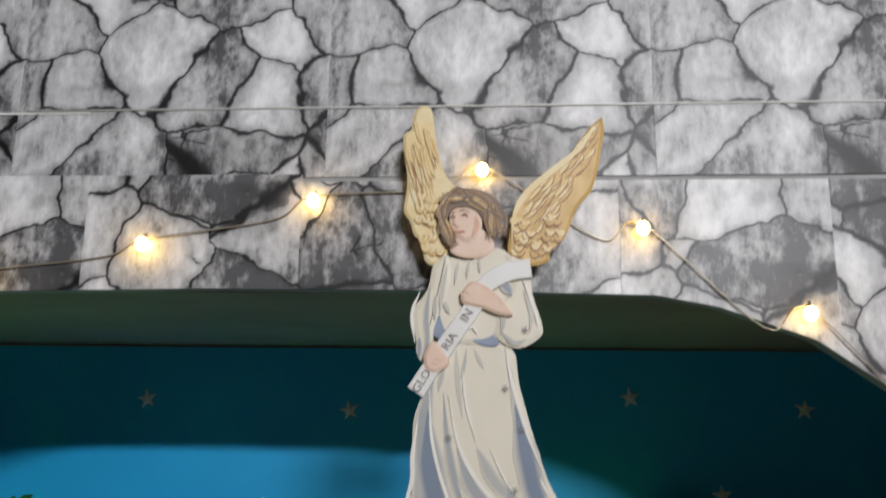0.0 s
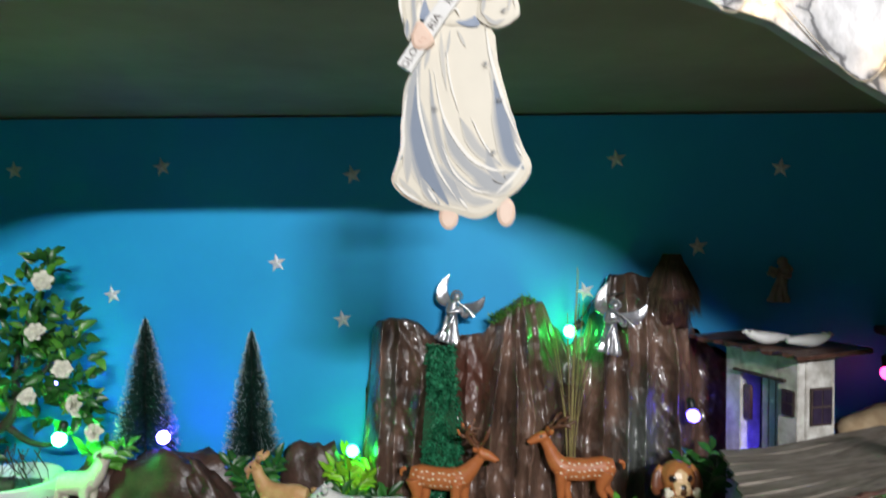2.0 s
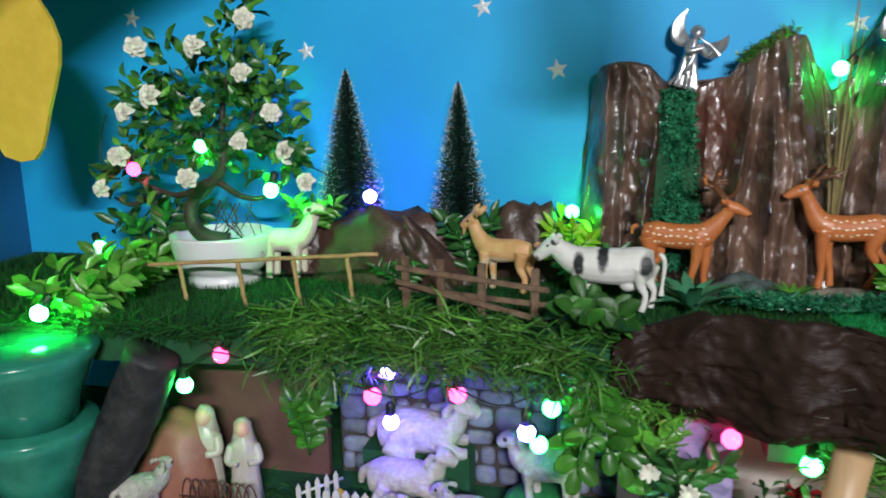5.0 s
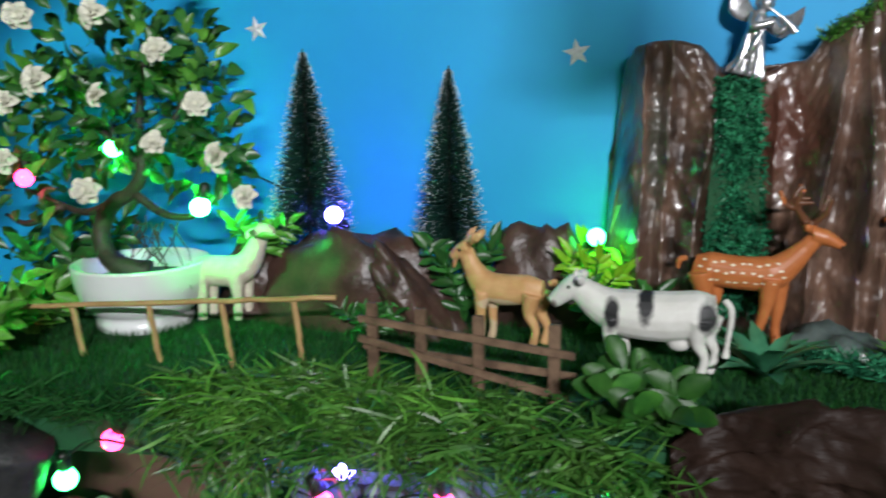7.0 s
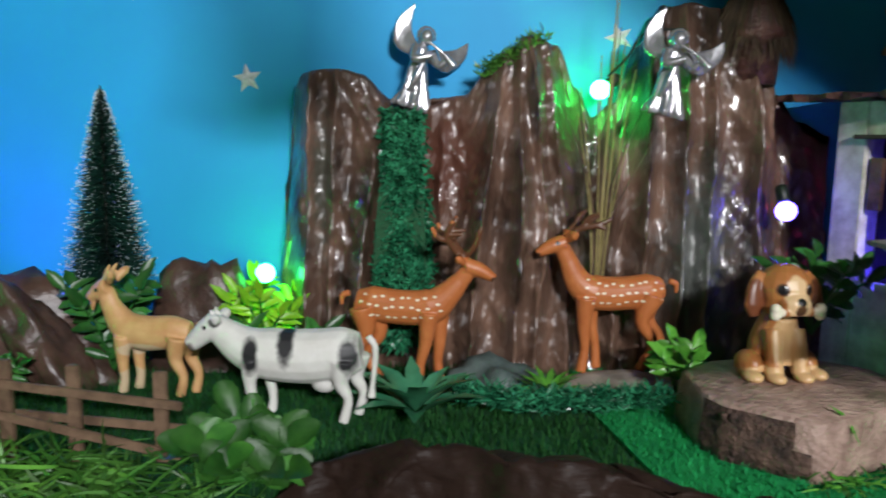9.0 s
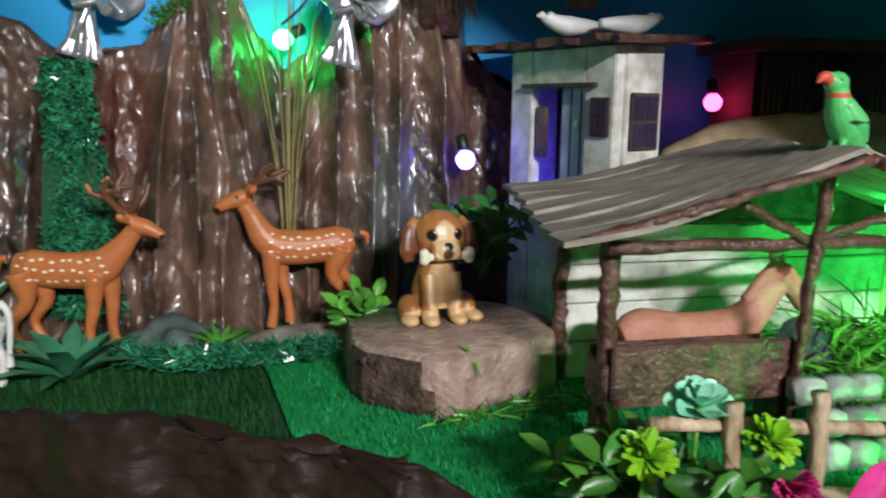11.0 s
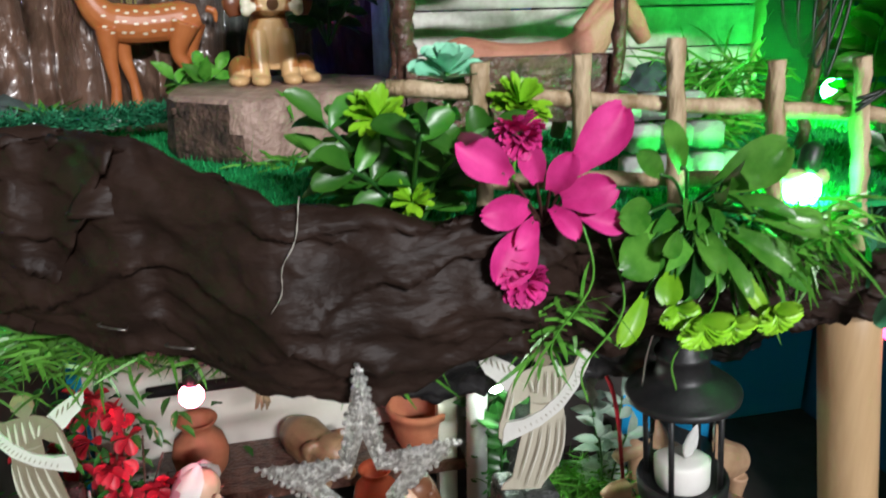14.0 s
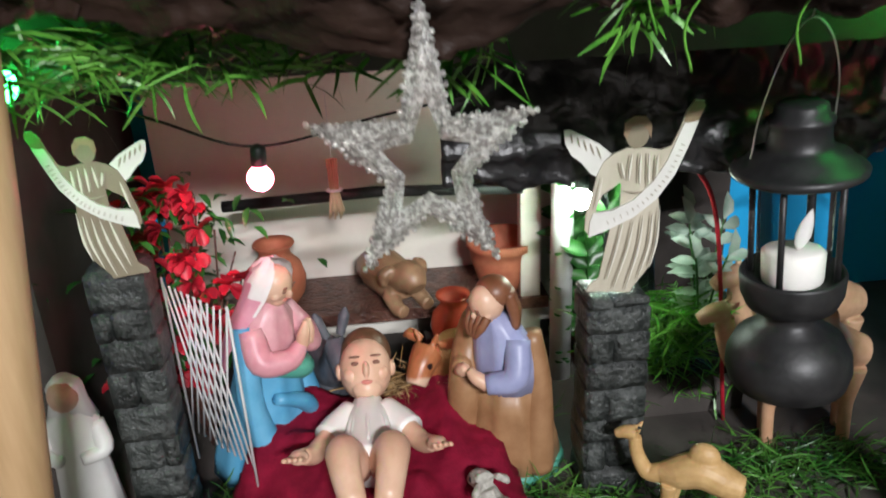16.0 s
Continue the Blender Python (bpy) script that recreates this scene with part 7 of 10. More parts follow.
    for k in range(42):
        x, z = rr.uniform(930, 1010), rr.uniform(300, 378)
        if inside(*to(x, z), wr) and inside(*to(x + 9, z - 3), wr):
            ribbon([(x - 7, z - 6), (x, z + 2), (x + 9, z - 3)], 9, lift, 1)
            ribbon([(x - 6, z - 8), (x, z - 1), (x + 8, z - 5)], 8, lift + 0.00005, 2 if k % 2 else 0)
            lift += 0.000012
    ribbon([(926, 345), (932, 295), (955, 255), (1000, 215), (1040, 180), (1080, 125)], 11, lift, 2, True)
    for k in range(60):
        z = rr.uniform(120, 372)
        x = rr.uniform(744, 790) + (22 if z > 250 else 0) + (10 if z > 320 else 0)
        if z > 262:
            if inside(*to(x, z), wl) and inside(*to(x + 7, z + 6), wl):
                ribbon([(x - 8, z - 4), (x, z + 5), (x + 8, z - 3)], 9, lift, 0 if k % 3 else 1)
                ribbon([(x - 7, z - 6), (x, z + 2), (x + 7, z - 5)], 8, lift + 0.00005, 2)
        elif inside(*to(x, z), wl) and inside(*to(x + 12, z + 46), wl):
            ribbon([(x, z), (x + 5, z + 22), (x + 13, z + 46)], 5.5, lift, 0 if k % 2 else 1)
            ribbon([(x - 1.5, z), (x + 3.5, z + 22), (x + 11.5, z + 46)], 3.6, lift + 0.00005, 2)
        lift += 0.000012
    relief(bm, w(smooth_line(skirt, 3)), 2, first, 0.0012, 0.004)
    for cx, cz, rx, rz in ((312, 1602, 36, 48), (522, 1585, 34, 54)):
        relief(bm, w([(cx + rx * math.cos(a), cz + rz * math.sin(a)) for a in [2 * math.pi * i / 18 for i in range(18)]]), 1, 5)
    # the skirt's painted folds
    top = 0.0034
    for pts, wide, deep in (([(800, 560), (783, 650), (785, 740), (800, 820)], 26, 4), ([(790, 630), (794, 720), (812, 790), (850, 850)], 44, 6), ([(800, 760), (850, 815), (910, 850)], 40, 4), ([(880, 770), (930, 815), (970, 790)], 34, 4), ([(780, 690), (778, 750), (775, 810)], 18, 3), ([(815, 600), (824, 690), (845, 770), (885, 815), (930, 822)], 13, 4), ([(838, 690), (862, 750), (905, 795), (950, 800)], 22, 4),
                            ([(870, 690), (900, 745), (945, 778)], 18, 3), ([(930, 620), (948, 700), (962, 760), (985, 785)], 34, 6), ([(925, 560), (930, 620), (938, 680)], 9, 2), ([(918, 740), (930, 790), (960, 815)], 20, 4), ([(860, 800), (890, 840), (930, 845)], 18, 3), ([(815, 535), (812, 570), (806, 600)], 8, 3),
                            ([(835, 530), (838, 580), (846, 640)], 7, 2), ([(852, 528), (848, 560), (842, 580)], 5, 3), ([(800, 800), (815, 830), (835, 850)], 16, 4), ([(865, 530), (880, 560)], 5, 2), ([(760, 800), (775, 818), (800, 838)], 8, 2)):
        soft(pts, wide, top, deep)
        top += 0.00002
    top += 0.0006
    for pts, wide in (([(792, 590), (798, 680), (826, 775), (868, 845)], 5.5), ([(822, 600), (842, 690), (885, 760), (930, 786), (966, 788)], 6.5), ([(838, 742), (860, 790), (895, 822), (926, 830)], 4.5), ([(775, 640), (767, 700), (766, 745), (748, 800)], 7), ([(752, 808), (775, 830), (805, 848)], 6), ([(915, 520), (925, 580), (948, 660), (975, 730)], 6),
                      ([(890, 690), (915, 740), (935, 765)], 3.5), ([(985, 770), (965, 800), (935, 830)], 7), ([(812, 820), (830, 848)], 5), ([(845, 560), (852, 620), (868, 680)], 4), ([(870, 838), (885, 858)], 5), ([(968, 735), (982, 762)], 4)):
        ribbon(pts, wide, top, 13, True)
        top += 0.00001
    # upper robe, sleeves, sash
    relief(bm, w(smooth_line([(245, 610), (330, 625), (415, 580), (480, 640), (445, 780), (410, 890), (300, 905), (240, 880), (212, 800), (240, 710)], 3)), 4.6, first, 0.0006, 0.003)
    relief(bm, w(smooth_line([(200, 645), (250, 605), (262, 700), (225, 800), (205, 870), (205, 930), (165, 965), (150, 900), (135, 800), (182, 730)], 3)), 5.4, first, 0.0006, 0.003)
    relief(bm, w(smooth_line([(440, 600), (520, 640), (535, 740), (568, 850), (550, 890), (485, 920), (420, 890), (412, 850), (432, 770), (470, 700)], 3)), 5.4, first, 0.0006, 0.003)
    relief(bm, f(smooth_line([(790, 482), (815, 470), (842, 480), (862, 452), (896, 462), (896, 500), (905, 520), (885, 524), (850, 512), (835, 520), (795, 506)], 3)), 5.0, 6, 0.0002, 0.001)
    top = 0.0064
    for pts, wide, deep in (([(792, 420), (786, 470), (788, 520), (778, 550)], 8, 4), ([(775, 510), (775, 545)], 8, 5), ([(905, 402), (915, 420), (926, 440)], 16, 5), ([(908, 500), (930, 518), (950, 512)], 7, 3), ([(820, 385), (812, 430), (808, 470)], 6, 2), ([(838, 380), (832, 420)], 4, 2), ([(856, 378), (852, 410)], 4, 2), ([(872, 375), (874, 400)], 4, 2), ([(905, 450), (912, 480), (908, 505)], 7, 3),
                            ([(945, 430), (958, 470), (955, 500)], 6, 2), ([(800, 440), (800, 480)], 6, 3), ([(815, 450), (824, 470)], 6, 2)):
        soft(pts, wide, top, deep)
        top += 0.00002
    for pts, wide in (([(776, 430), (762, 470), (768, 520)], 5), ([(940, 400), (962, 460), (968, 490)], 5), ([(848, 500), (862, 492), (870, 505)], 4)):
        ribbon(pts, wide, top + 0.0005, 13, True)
    # neck, face turned down to one side, and the waves of hair
    relief(bm, f(smooth_line([(838, 330), (878, 325), (898, 352), (880, 372), (840, 372), (822, 356)], 3)), 6.2, 5, 0.0004, 0.002)
    relief(bm, f(smooth_line([(824, 288), (848, 282), (870, 290), (877, 312), (872, 335), (855, 347), (842, 344), (830, 330), (822, 310)], 3)), 7.0, 5, 0.0010, 0.003)
    ribbon([(866, 300), (868, 320), (860, 338)], 10, 0.0078, 11, True)
    ribbon([(826, 318), (832, 326), (840, 330)], 7, 0.0078, 11, True)
    for pts, wide, mi in (([(841, 301), (848, 299), (854, 303)], 3.4, 8), ([(823, 305), (828, 302), (832, 305)], 3.0, 8), ([(838, 294), (847, 291), (857, 296)], 1.6, 3), ([(822, 298), (827, 295), (832, 297)], 1.6, 3), ([(833, 300), (830, 312), (834, 318)], 1.6, 11), ([(836, 331), (843, 329), (850, 331)], 3.6, 9), ([(832, 318), (836, 320), (840, 318)], 1.8, 11)):
        ribbon(pts, wide, 0.0081, mi, True)
    relief(bm, f(smooth_line([(806, 270), (826, 256), (852, 253), (874, 266), (896, 288), (908, 312), (900, 336), (886, 332), (877, 305), (866, 291), (848, 285), (828, 289), (819, 306), (824, 328), (834, 346), (824, 354), (812, 344), (807, 322), (812, 296)], 2)), 9.2, 10, 0.0, 0.0)
    for k in range(96):
        u = rr.random()
        if k % 3 == 0:
            way = [(806 + 40 * u, 262 - 8 * u), (812 - 6 * u, 292), (808 + 14 * u, 322), (822 + 14 * u, 352)]
        elif k % 3 == 1:
            way = [(838 + 20 * u, 254), (880 + 14 * u, 276 - 6 * u), (886 + 30 * u, 305), (890 + 26 * u, 342 - 8 * u)]
        else:
            way = [(808 + 10 * u, 275 - 8 * u), (836, 260 - 6 * u + 14 * rr.random()), (868, 268 + 8 * rr.random()), (896 + 22 * u, 300 + 10 * u)]
        way = [(x + rr.uniform(-3.5, 3.5) + 4.5 * math.sin(i * 2.2 + k), z + rr.uniform(-4, 7) * (i > 0)) for i, (x, z) in enumerate(way)]
        ribbon(way, rr.uniform(2.0, 4.6), 0.0088 + 0.00001 * k, (3, 10, 0, 3, 10, 1)[(k // 3) % 6])
    ribbon([(826, 272), (848, 264), (872, 274)], 8, 0.0095, 2, True)
    # scroll, hands and lettering
    mid = curve([(530, 0, 655), (450, 0, 668), (375, 0, 715), (335, 0, 790), (275, 0, 875), (205, 0, 980), (150, 0, 1065)], 5)
    left, right = [], []
    for i, p in enumerate(mid):
        d = (mid[min(i + 1, len(mid) - 1)] - mid[max(i - 1, 0)]).normalized()
        nrm = Vector((-d.z, 0, d.x)) * (30 if i > 8 else 32)
        left.append((p.x + nrm.x, p.z + nrm.z))
        right.append((p.x - nrm.x, p.z - nrm.z))
    relief(bm, w(left + right[::-1]), 10, 7, 0.0004, 0.0008)
    relief(bm, w(smooth_line([(295, 740), (335, 700), (400, 730), (450, 785), (470, 812), (425, 812), (370, 790), (305, 775)], 3)), 11, 5, 0.0010, 0.002)
    relief(bm, w(smooth_line([(175, 950), (205, 895), (250, 945), (258, 975), (222, 1000), (185, 990)], 3)), 11, 5, 0.0010, 0.002)
    for pts in ([(842, 440), (852, 446)], [(846, 432), (858, 440)], [(796, 552), (806, 556)], [(800, 546), (812, 550)]):
        ribbon(pts, 1.4, 0.0115, 11, True)
    for x, z in ((510, 860), (495, 1180), (262, 1210), (475, 1370), (445, 1050)):
        for k in range(3):
            a = math.pi * k / 3 + 0.3
            h = 0.0062 if z > 900 else 0.0078
            tube(bm, [((x - 310 + 14 * math.cos(a)) * S, -h, (1612 - z + 14 * math.sin(a)) * S), ((x - 310 - 14 * math.cos(a)) * S, -h, (1612 - z - 14 * math.sin(a)) * S)], 0.00025, 4, mi=first + 4)
    for text, x, z, turn, size in (("IN", 318, 815, 58, 0.0085), ("RIA", 262, 900, 57, 0.0080), ("GLO", 172, 1030, 58, 0.0080)):
        m = Matrix.Translation(((x - 310) * S, -0.0102, (1612 - z) * S)) @ Matrix.Rotation(radians(-turn), 4, "Y") @ Matrix.Rotation(radians(90), 4, "X")
        text_mesh(bm, text, size, m, 12)
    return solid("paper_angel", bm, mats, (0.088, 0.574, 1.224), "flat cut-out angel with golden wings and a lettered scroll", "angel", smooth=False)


paper_angel()
bm = bmesh.new()
tube(bm, curve([(0.10, 0.5765, 1.45), (0.10, 0.585, 1.455), (0.10, 0.598, 1.46)], 3), 0.002, 6)
solid("hanging_peg", bm, STEEL, (0, 0, 0), "small peg holding the paper angel to the wall", "peg")
WARM = glow("warm_fairy_light", (1.0, 0.60, 0.14), 48.0)
CLEAR = mat("clear_wire", (0.5, 0.44, 0.34), None, 0.3, 0.6, bump=0)
FAIRY = [(-0.40, 1.355), (-0.273, 1.412), (-0.147, 1.436), (-0.023, 1.468), (0.099, 1.490), (0.211, 1.447), (0.320, 1.388), (0.415, 1.34)]
for x, z in FAIRY:
    t = thing("fairy_light", (x, 0.590, z), "tiny warm white fairy light taped on the stone paper", "lamp", "fairy lights")
    bm = bmesh.new()
    ball(bm, (0, 0, 0), (0.0046, 0.0044, 0.0052), 12, 8)
    part("bulb", bm, WARM, t, "glowing warm white bulb")
    bm = bmesh.new()
    tube(bm, [(0, 0.0, 0.004), (0.001, 0.004, 0.008)], [0.0018, 0.0012], 6)
    part("base", bm, CLEAR, t)
cable("fairy_wire", [(-0.43, 0.592, 1.34)] + [p for x, z in FAIRY for p in ((x - 0.03, 0.5945, z - 0.010 + 0.004 * math.sin(x * 40)), (x, 0.5935, z + 0.004))] + [(0.46, 0.594, 1.31)], "thin clear wire of the fairy lights", 0.0006, CLEAR)
for za, zb, xa, xb in ((1.541, 1.5425, -0.25, 0.62), (1.539, 1.5405, -0.55, -0.2)):
    bm = bmesh.new()
    plate(bm, [(xa, za), (xb, za), (xb, zb), (xa, zb)], 0.5974, 0.5978)
    solid("tape_strip", bm, mat("clear_tape_edge", (0.7, 0.7, 0.68), None, 0.2, bump=0), (0, 0, 0), "thin shiny edge of clear tape on the stone paper", "tape")


# ---- string lights: globe bulbs in dark sockets ----
GREEN = glow("green_globe_bulb", (0.03, 1.0, 0.13), 62.0)
BLUE = glow("violet_blue_globe_bulb", (0.10, 0.07, 1.0), 62.0)
BLUE_S = glow("faint_violet_globe_bulb", (0.10, 0.07, 1.0), 20.0)
GREEN_S = glow("faint_green_globe_bulb", (0.03, 1.0, 0.13), 42.0)
ROSE = glow("pale_rose_globe_bulb", (1.0, 0.13, 0.24), 55.0)
BLUE_B = glow("strong_violet_globe_bulb", (0.10, 0.07, 1.0), 110.0)
GREEN_B = glow("strong_green_globe_bulb", (0.03, 1.0, 0.13), 240.0)
PALE = glow("pale_white_globe_bulb", (0.80, 1.0, 0.84), 130.0)
RED = glow("pink_red_globe_bulb", (1.0, 0.03, 0.16), 17.0)


def bulb(at, m, tint, up=(0, 0, 1), r=0.0095):
    t = thing("string_bulb", at, "small lit " + tint + " globe bulb on a light string", "lamp", "globe string lights")
    t.rotation_mode = "QUATERNION"
    t.rotation_quaternion = Vector((0, 0, 1)).rotation_difference(Vector(up).normalized())
    bm = bmesh.new()
    ball(bm, (0, 0, 0), r, 18, 12)
    part("globe", bm, m, t, "glowing " + tint + " globe")
    bm = bmesh.new()
    lathe(bm, [(0.0048, 0.0088), (0.0058, 0.010), (0.0058, 0.022), (0.0045, 0.0245), (0.0012, 0.026)], 14)
    part("socket", bm, WIRE, t, "dark green socket")


for at, m, tint, up in (((-0.377, 1.125, 0.908), BLUE_B, "violet", (0.3, 0.5, -0.6)), ((-0.092, 1.143, 0.889), GREEN_S, "green", (-0.3, 0.6, -0.5)), ((0.232, 1.155, 1.072), GREEN, "green", (0.8, 0.3, 0.5)), ((0.400, 1.105, 0.961), BLUE_S, "violet", (-0.1, 0.3, 0.8)), ((0.4900, 1.055, 0.900), BLUE, "violet", (0.2, 0, -1)),
                        ((0.676, 0.872, 0.940), GREEN_S, "green", (-0.3, 0.1, 0.8)), ((0.617, 0.712, 0.800), GREEN_B, "green", (0.3, 0.2, 0.8)), ((0.712, 0.79, 0.742), GREEN, "green", (0.5, 0.3, 0.6)), ((0.7316, 0.75, 0.69), RED, "pink", (0.6, 0.4, 0.5)), ((0.80, 0.92, 0.82), GREEN_B, "green", (0, 0, 1)),
                        ((0.684, 1.15, 1.018), RED, "pink", (0, 0.2, 1)), ((-0.483, 1.03, 0.928), GREEN_B, "green", (0.2, 0.2, 0.9)), ((-0.735, 1.0, 0.848), GREEN, "green", (-0.4, 0.3, 0.5)), ((-0.60, 1.06, 0.985), GREEN, "green", (0, 0.2, 1)), ((-0.53, 1.11, 0.985), BLUE, "violet", (0, 0.4, 1)), ((-0.69, 1.03, 0.955), RED, "pink", (0, 0.2, 1)),
                        ((-0.516, 0.845, 0.722), GREEN, "green", (0, 0, 1)), ((-0.465, 0.845, 0.763), RED, "pink", (0.4, 0, 0.7)), ((-0.284, 0.845, 0.727), RED, "pink", (-0.3, 0, 0.9)), ((-0.272, 0.862, 0.750), BLUE_B, "violet", (0.3, 0, 0.9)), ((-0.189, 0.85, 0.735), RED, "pink", (0.0, 0, 0.9)), ((-0.088, 0.845, 0.730), GREEN_S, "green", (0.1, 0, 0.9)), ((-0.114, 0.845, 0.700), BLUE_B, "violet", (0, 0, 1)), ((-0.103, 0.865, 0.678), GREEN_S, "green", (-0.4, 0, 0.9)), ((0.088, 0.838, 0.716), RED, "pink", (0.3, 0.3, 0.6)),
                        ((-0.665, 0.80, 0.815), GREEN_B, "green", (0.3, 0.3, 0.6)), ((-0.282, 0.90, 0.672), BLUE_B, "violet", (0, 0, 1)), ((0.270, 0.918, 0.613), ROSE, "pink", (0.05, 0, 1)), ((0.531, 0.985, 0.552), PALE, "white", (0.1, 0.3, 1)), ((0.155, 0.812, 0.708), GREEN_S, "green", (0, 0, 1))):
    bulb(at, m, tint, up)

# ---- lower tier east: the nativity ----
slab_box("nativity_wall", (0.13, 1.15, 0.345), (0.565, 1.16, 0.698), CREAM, "plain cream board behind the nativity", "wall")
slab_box("grotto_back", (0.567, 1.163, 0.345), (0.757, 1.173, 0.698), SLAB, "dark board behind the plants", "wall")
slab_box("nativity_ceiling", (0.12, 0.83, 0.70), (0.74, 1.16, 0.745), SLAB, "dark board over the nativity", "ceiling")
slab_box("roof_beam", (0.41, 0.890, 0.606), (0.735, 0.915, 0.698), BLACK, "black painted beam over the nativity", "beam")
bark_sheet("black_paper", 0.40, 0.737, 0.0, [(0.40, 0.735), (0.74, 0.735)], [(0.40, 0.612), (0.46, 0.604), (0.55, 0.610), (0.64, 0.602), (0.74, 0.612)], [(0.40, 0.884), (0.74, 0.880)], "black crumpled glossy paper covering the beam", seed=21.0, bulge=0.006, mi_mat=mat("black_glossy_paper", (0.006, 0.006, 0.007), (0.018, 0.017, 0.018), 0.34, scale=30, fine=140, bump=0.5, bdist=0.002))
slab_box("wall_blue_east", (0.76, 1.17, 0.3), (1.03, 1.18, 0.75), SKY, "bright blue painted board behind the camels", "wall")
slab_box("shelf_wall", (-0.02, 0.90, 0.345), (0.10, 1.20, 0.751), SLAB, "dark board between the two grottoes", "wall")


def post(top, foot, r, label):
    bm = bmesh.new()
    a, b = Vector(foot), Vector(top)
    tube(bm, [a.lerp(b, k / 8) + Vector((0.0006 * math.sin(k * 1.3), 0.0008 * math.sin(k * 2.0), 0)) for k in range(9)], r, 24)
    return solid("wooden_pole", bm, BAMBOO, (0, 0, 0), label, "pole")


post((0.173, 0.752, 0.752), (0.065, 0.752, 0.0), 0.0155, "smooth pale wooden pole holding the shelf")
post((0.690, 0.752, 0.752), (0.807, 0.752, 0.0), 0.0190, "smooth pale wooden pole at the shelf's end")


def hanging_star():
    t = thing("hanging_star", (0.3747, 0.664, 0.7490), "silver glitter wire star hanging from the bark", "ornament")
    pts, inn = [], []
    tips = [(0.0, 0.004), (0.0433, -0.0391), (0.0270, -0.1006), (-0.0289, -0.1024), (-0.0456, -0.0400)]
    cx, cz = 0.0, -0.0596
    ring = []
    for k in range(5):
        a, b = tips[k], tips[(k + 1) % 5]
        ring.append(a)
        ring.append((cx + ((a[0] + b[0]) / 2 - cx) * 0.46, cz + ((a[1] + b[1]) / 2 - cz) * 0.46))
    ring[0] = (0.0, 0.0100)
    hole = [(cx + (x - cx) * (0.40 if i % 2 == 0 else 0.55), cz + (z - cz) * (0.40 if i % 2 == 0 else 0.55)) for i, (x, z) in enumerate(ring)]
    bm = bmesh.new()
    n = 10
    for y0, y1 in ((-0.004, 0.004),):
        of = [bm.verts.new((x, 0.0, z)) for x, z in ring]
        mf = [bm.verts.new(((x + hx) / 2, y0, (z + hz) / 2)) for (x, z), (hx, hz) in zip(ring, hole)]
        mb = [bm.verts.new(((x + hx) / 2, y1, (z + hz) / 2)) for (x, z), (hx, hz) in zip(ring, hole)]
        hf = [bm.verts.new((x, 0.0, z)) for x, z in hole]
        for i in range(n):
            j = (i + 1) % n
            for a, b in ((of, mf), (mf, hf), (hf, mb), (mb, of)):
                bm.faces.new((a[i], a[j], b[j], b[i]))
    part("star_body", bm, GLITTER, t, smooth=False)
    bm = bmesh.new()
    for i in range(n):
        a, b = Vector((ring[i][0], -0.001, ring[i][1])), Vector((ring[(i + 1) % n][0], -0.001, ring[(i + 1) % n][1]))
        for k in range(12):
            ball(bm, a.lerp(b, k / 12) + away(0.0008, 0.001, 0.0008), 0.0013, 6, 5)
    for _ in range(170):
        i = rnd.randrange(n)
        a, b = Vector((ring[i][0], -0.003, ring[i][1])), Vector((hole[i][0], -0.003, hole[i][1]))
        c, d = Vector((ring[(i + 1) % n][0], -0.003, ring[(i + 1) % n][1])), Vector((hole[(i + 1) % n][0], -0.003, hole[(i + 1) % n][1]))
        u, v = rnd.random(), rnd.uniform(0.1, 0.9)
        ball(bm, a.lerp(c, u).lerp(b.lerp(d, u), v), rnd.uniform(0.0008, 0.0014), 5, 4)
    part("beading", bm, GLITTER, t, "sparkling silver beads")
    bm = bmesh.new()
    tube(bm, [(0, 0, 0.0050), (0.001, 0.002, 0.0125), (0, 0.004, 0.0205)], [0.0016, 0.0022, 0.003], 8)
    part("hanger", bm, TWIG, t, "short brown twig")


hanging_star()

OLDCARD = mat("aged_cream_card", (0.42, 0.38, 0.29), (0.56, 0.52, 0.42), 0.6, scale=30, fine=120, bump=0.08, stretch=(1.5, 1, 0.5), sharp=0.4)
CARD_D = mat("brown_card_shade", (0.20, 0.13, 0.075), (0.30, 0.21, 0.13), 0.6, scale=40, bump=0.05)
CARD_T = mat("tan_card", (0.17, 0.14, 0.09), (0.28, 0.24, 0.17), 0.6, scale=30, fine=120, bump=0.08, stretch=(1.5, 1, 0.5), sharp=0.4)
CARD_F = mat("card_fold_shade", (0.24, 0.20, 0.145), (0.32, 0.28, 0.21), 0.6, scale=40, bump=0.03)
CARD_L = mat("card_light_fold", (0.60, 0.57, 0.48), (0.68, 0.65, 0.56), 0.6, scale=40, bump=0.03)
CARD_W = mat("white_card_scroll", (0.62, 0.61, 0.57), (0.70, 0.69, 0.65), 0.6, scale=40, bump=0.03)


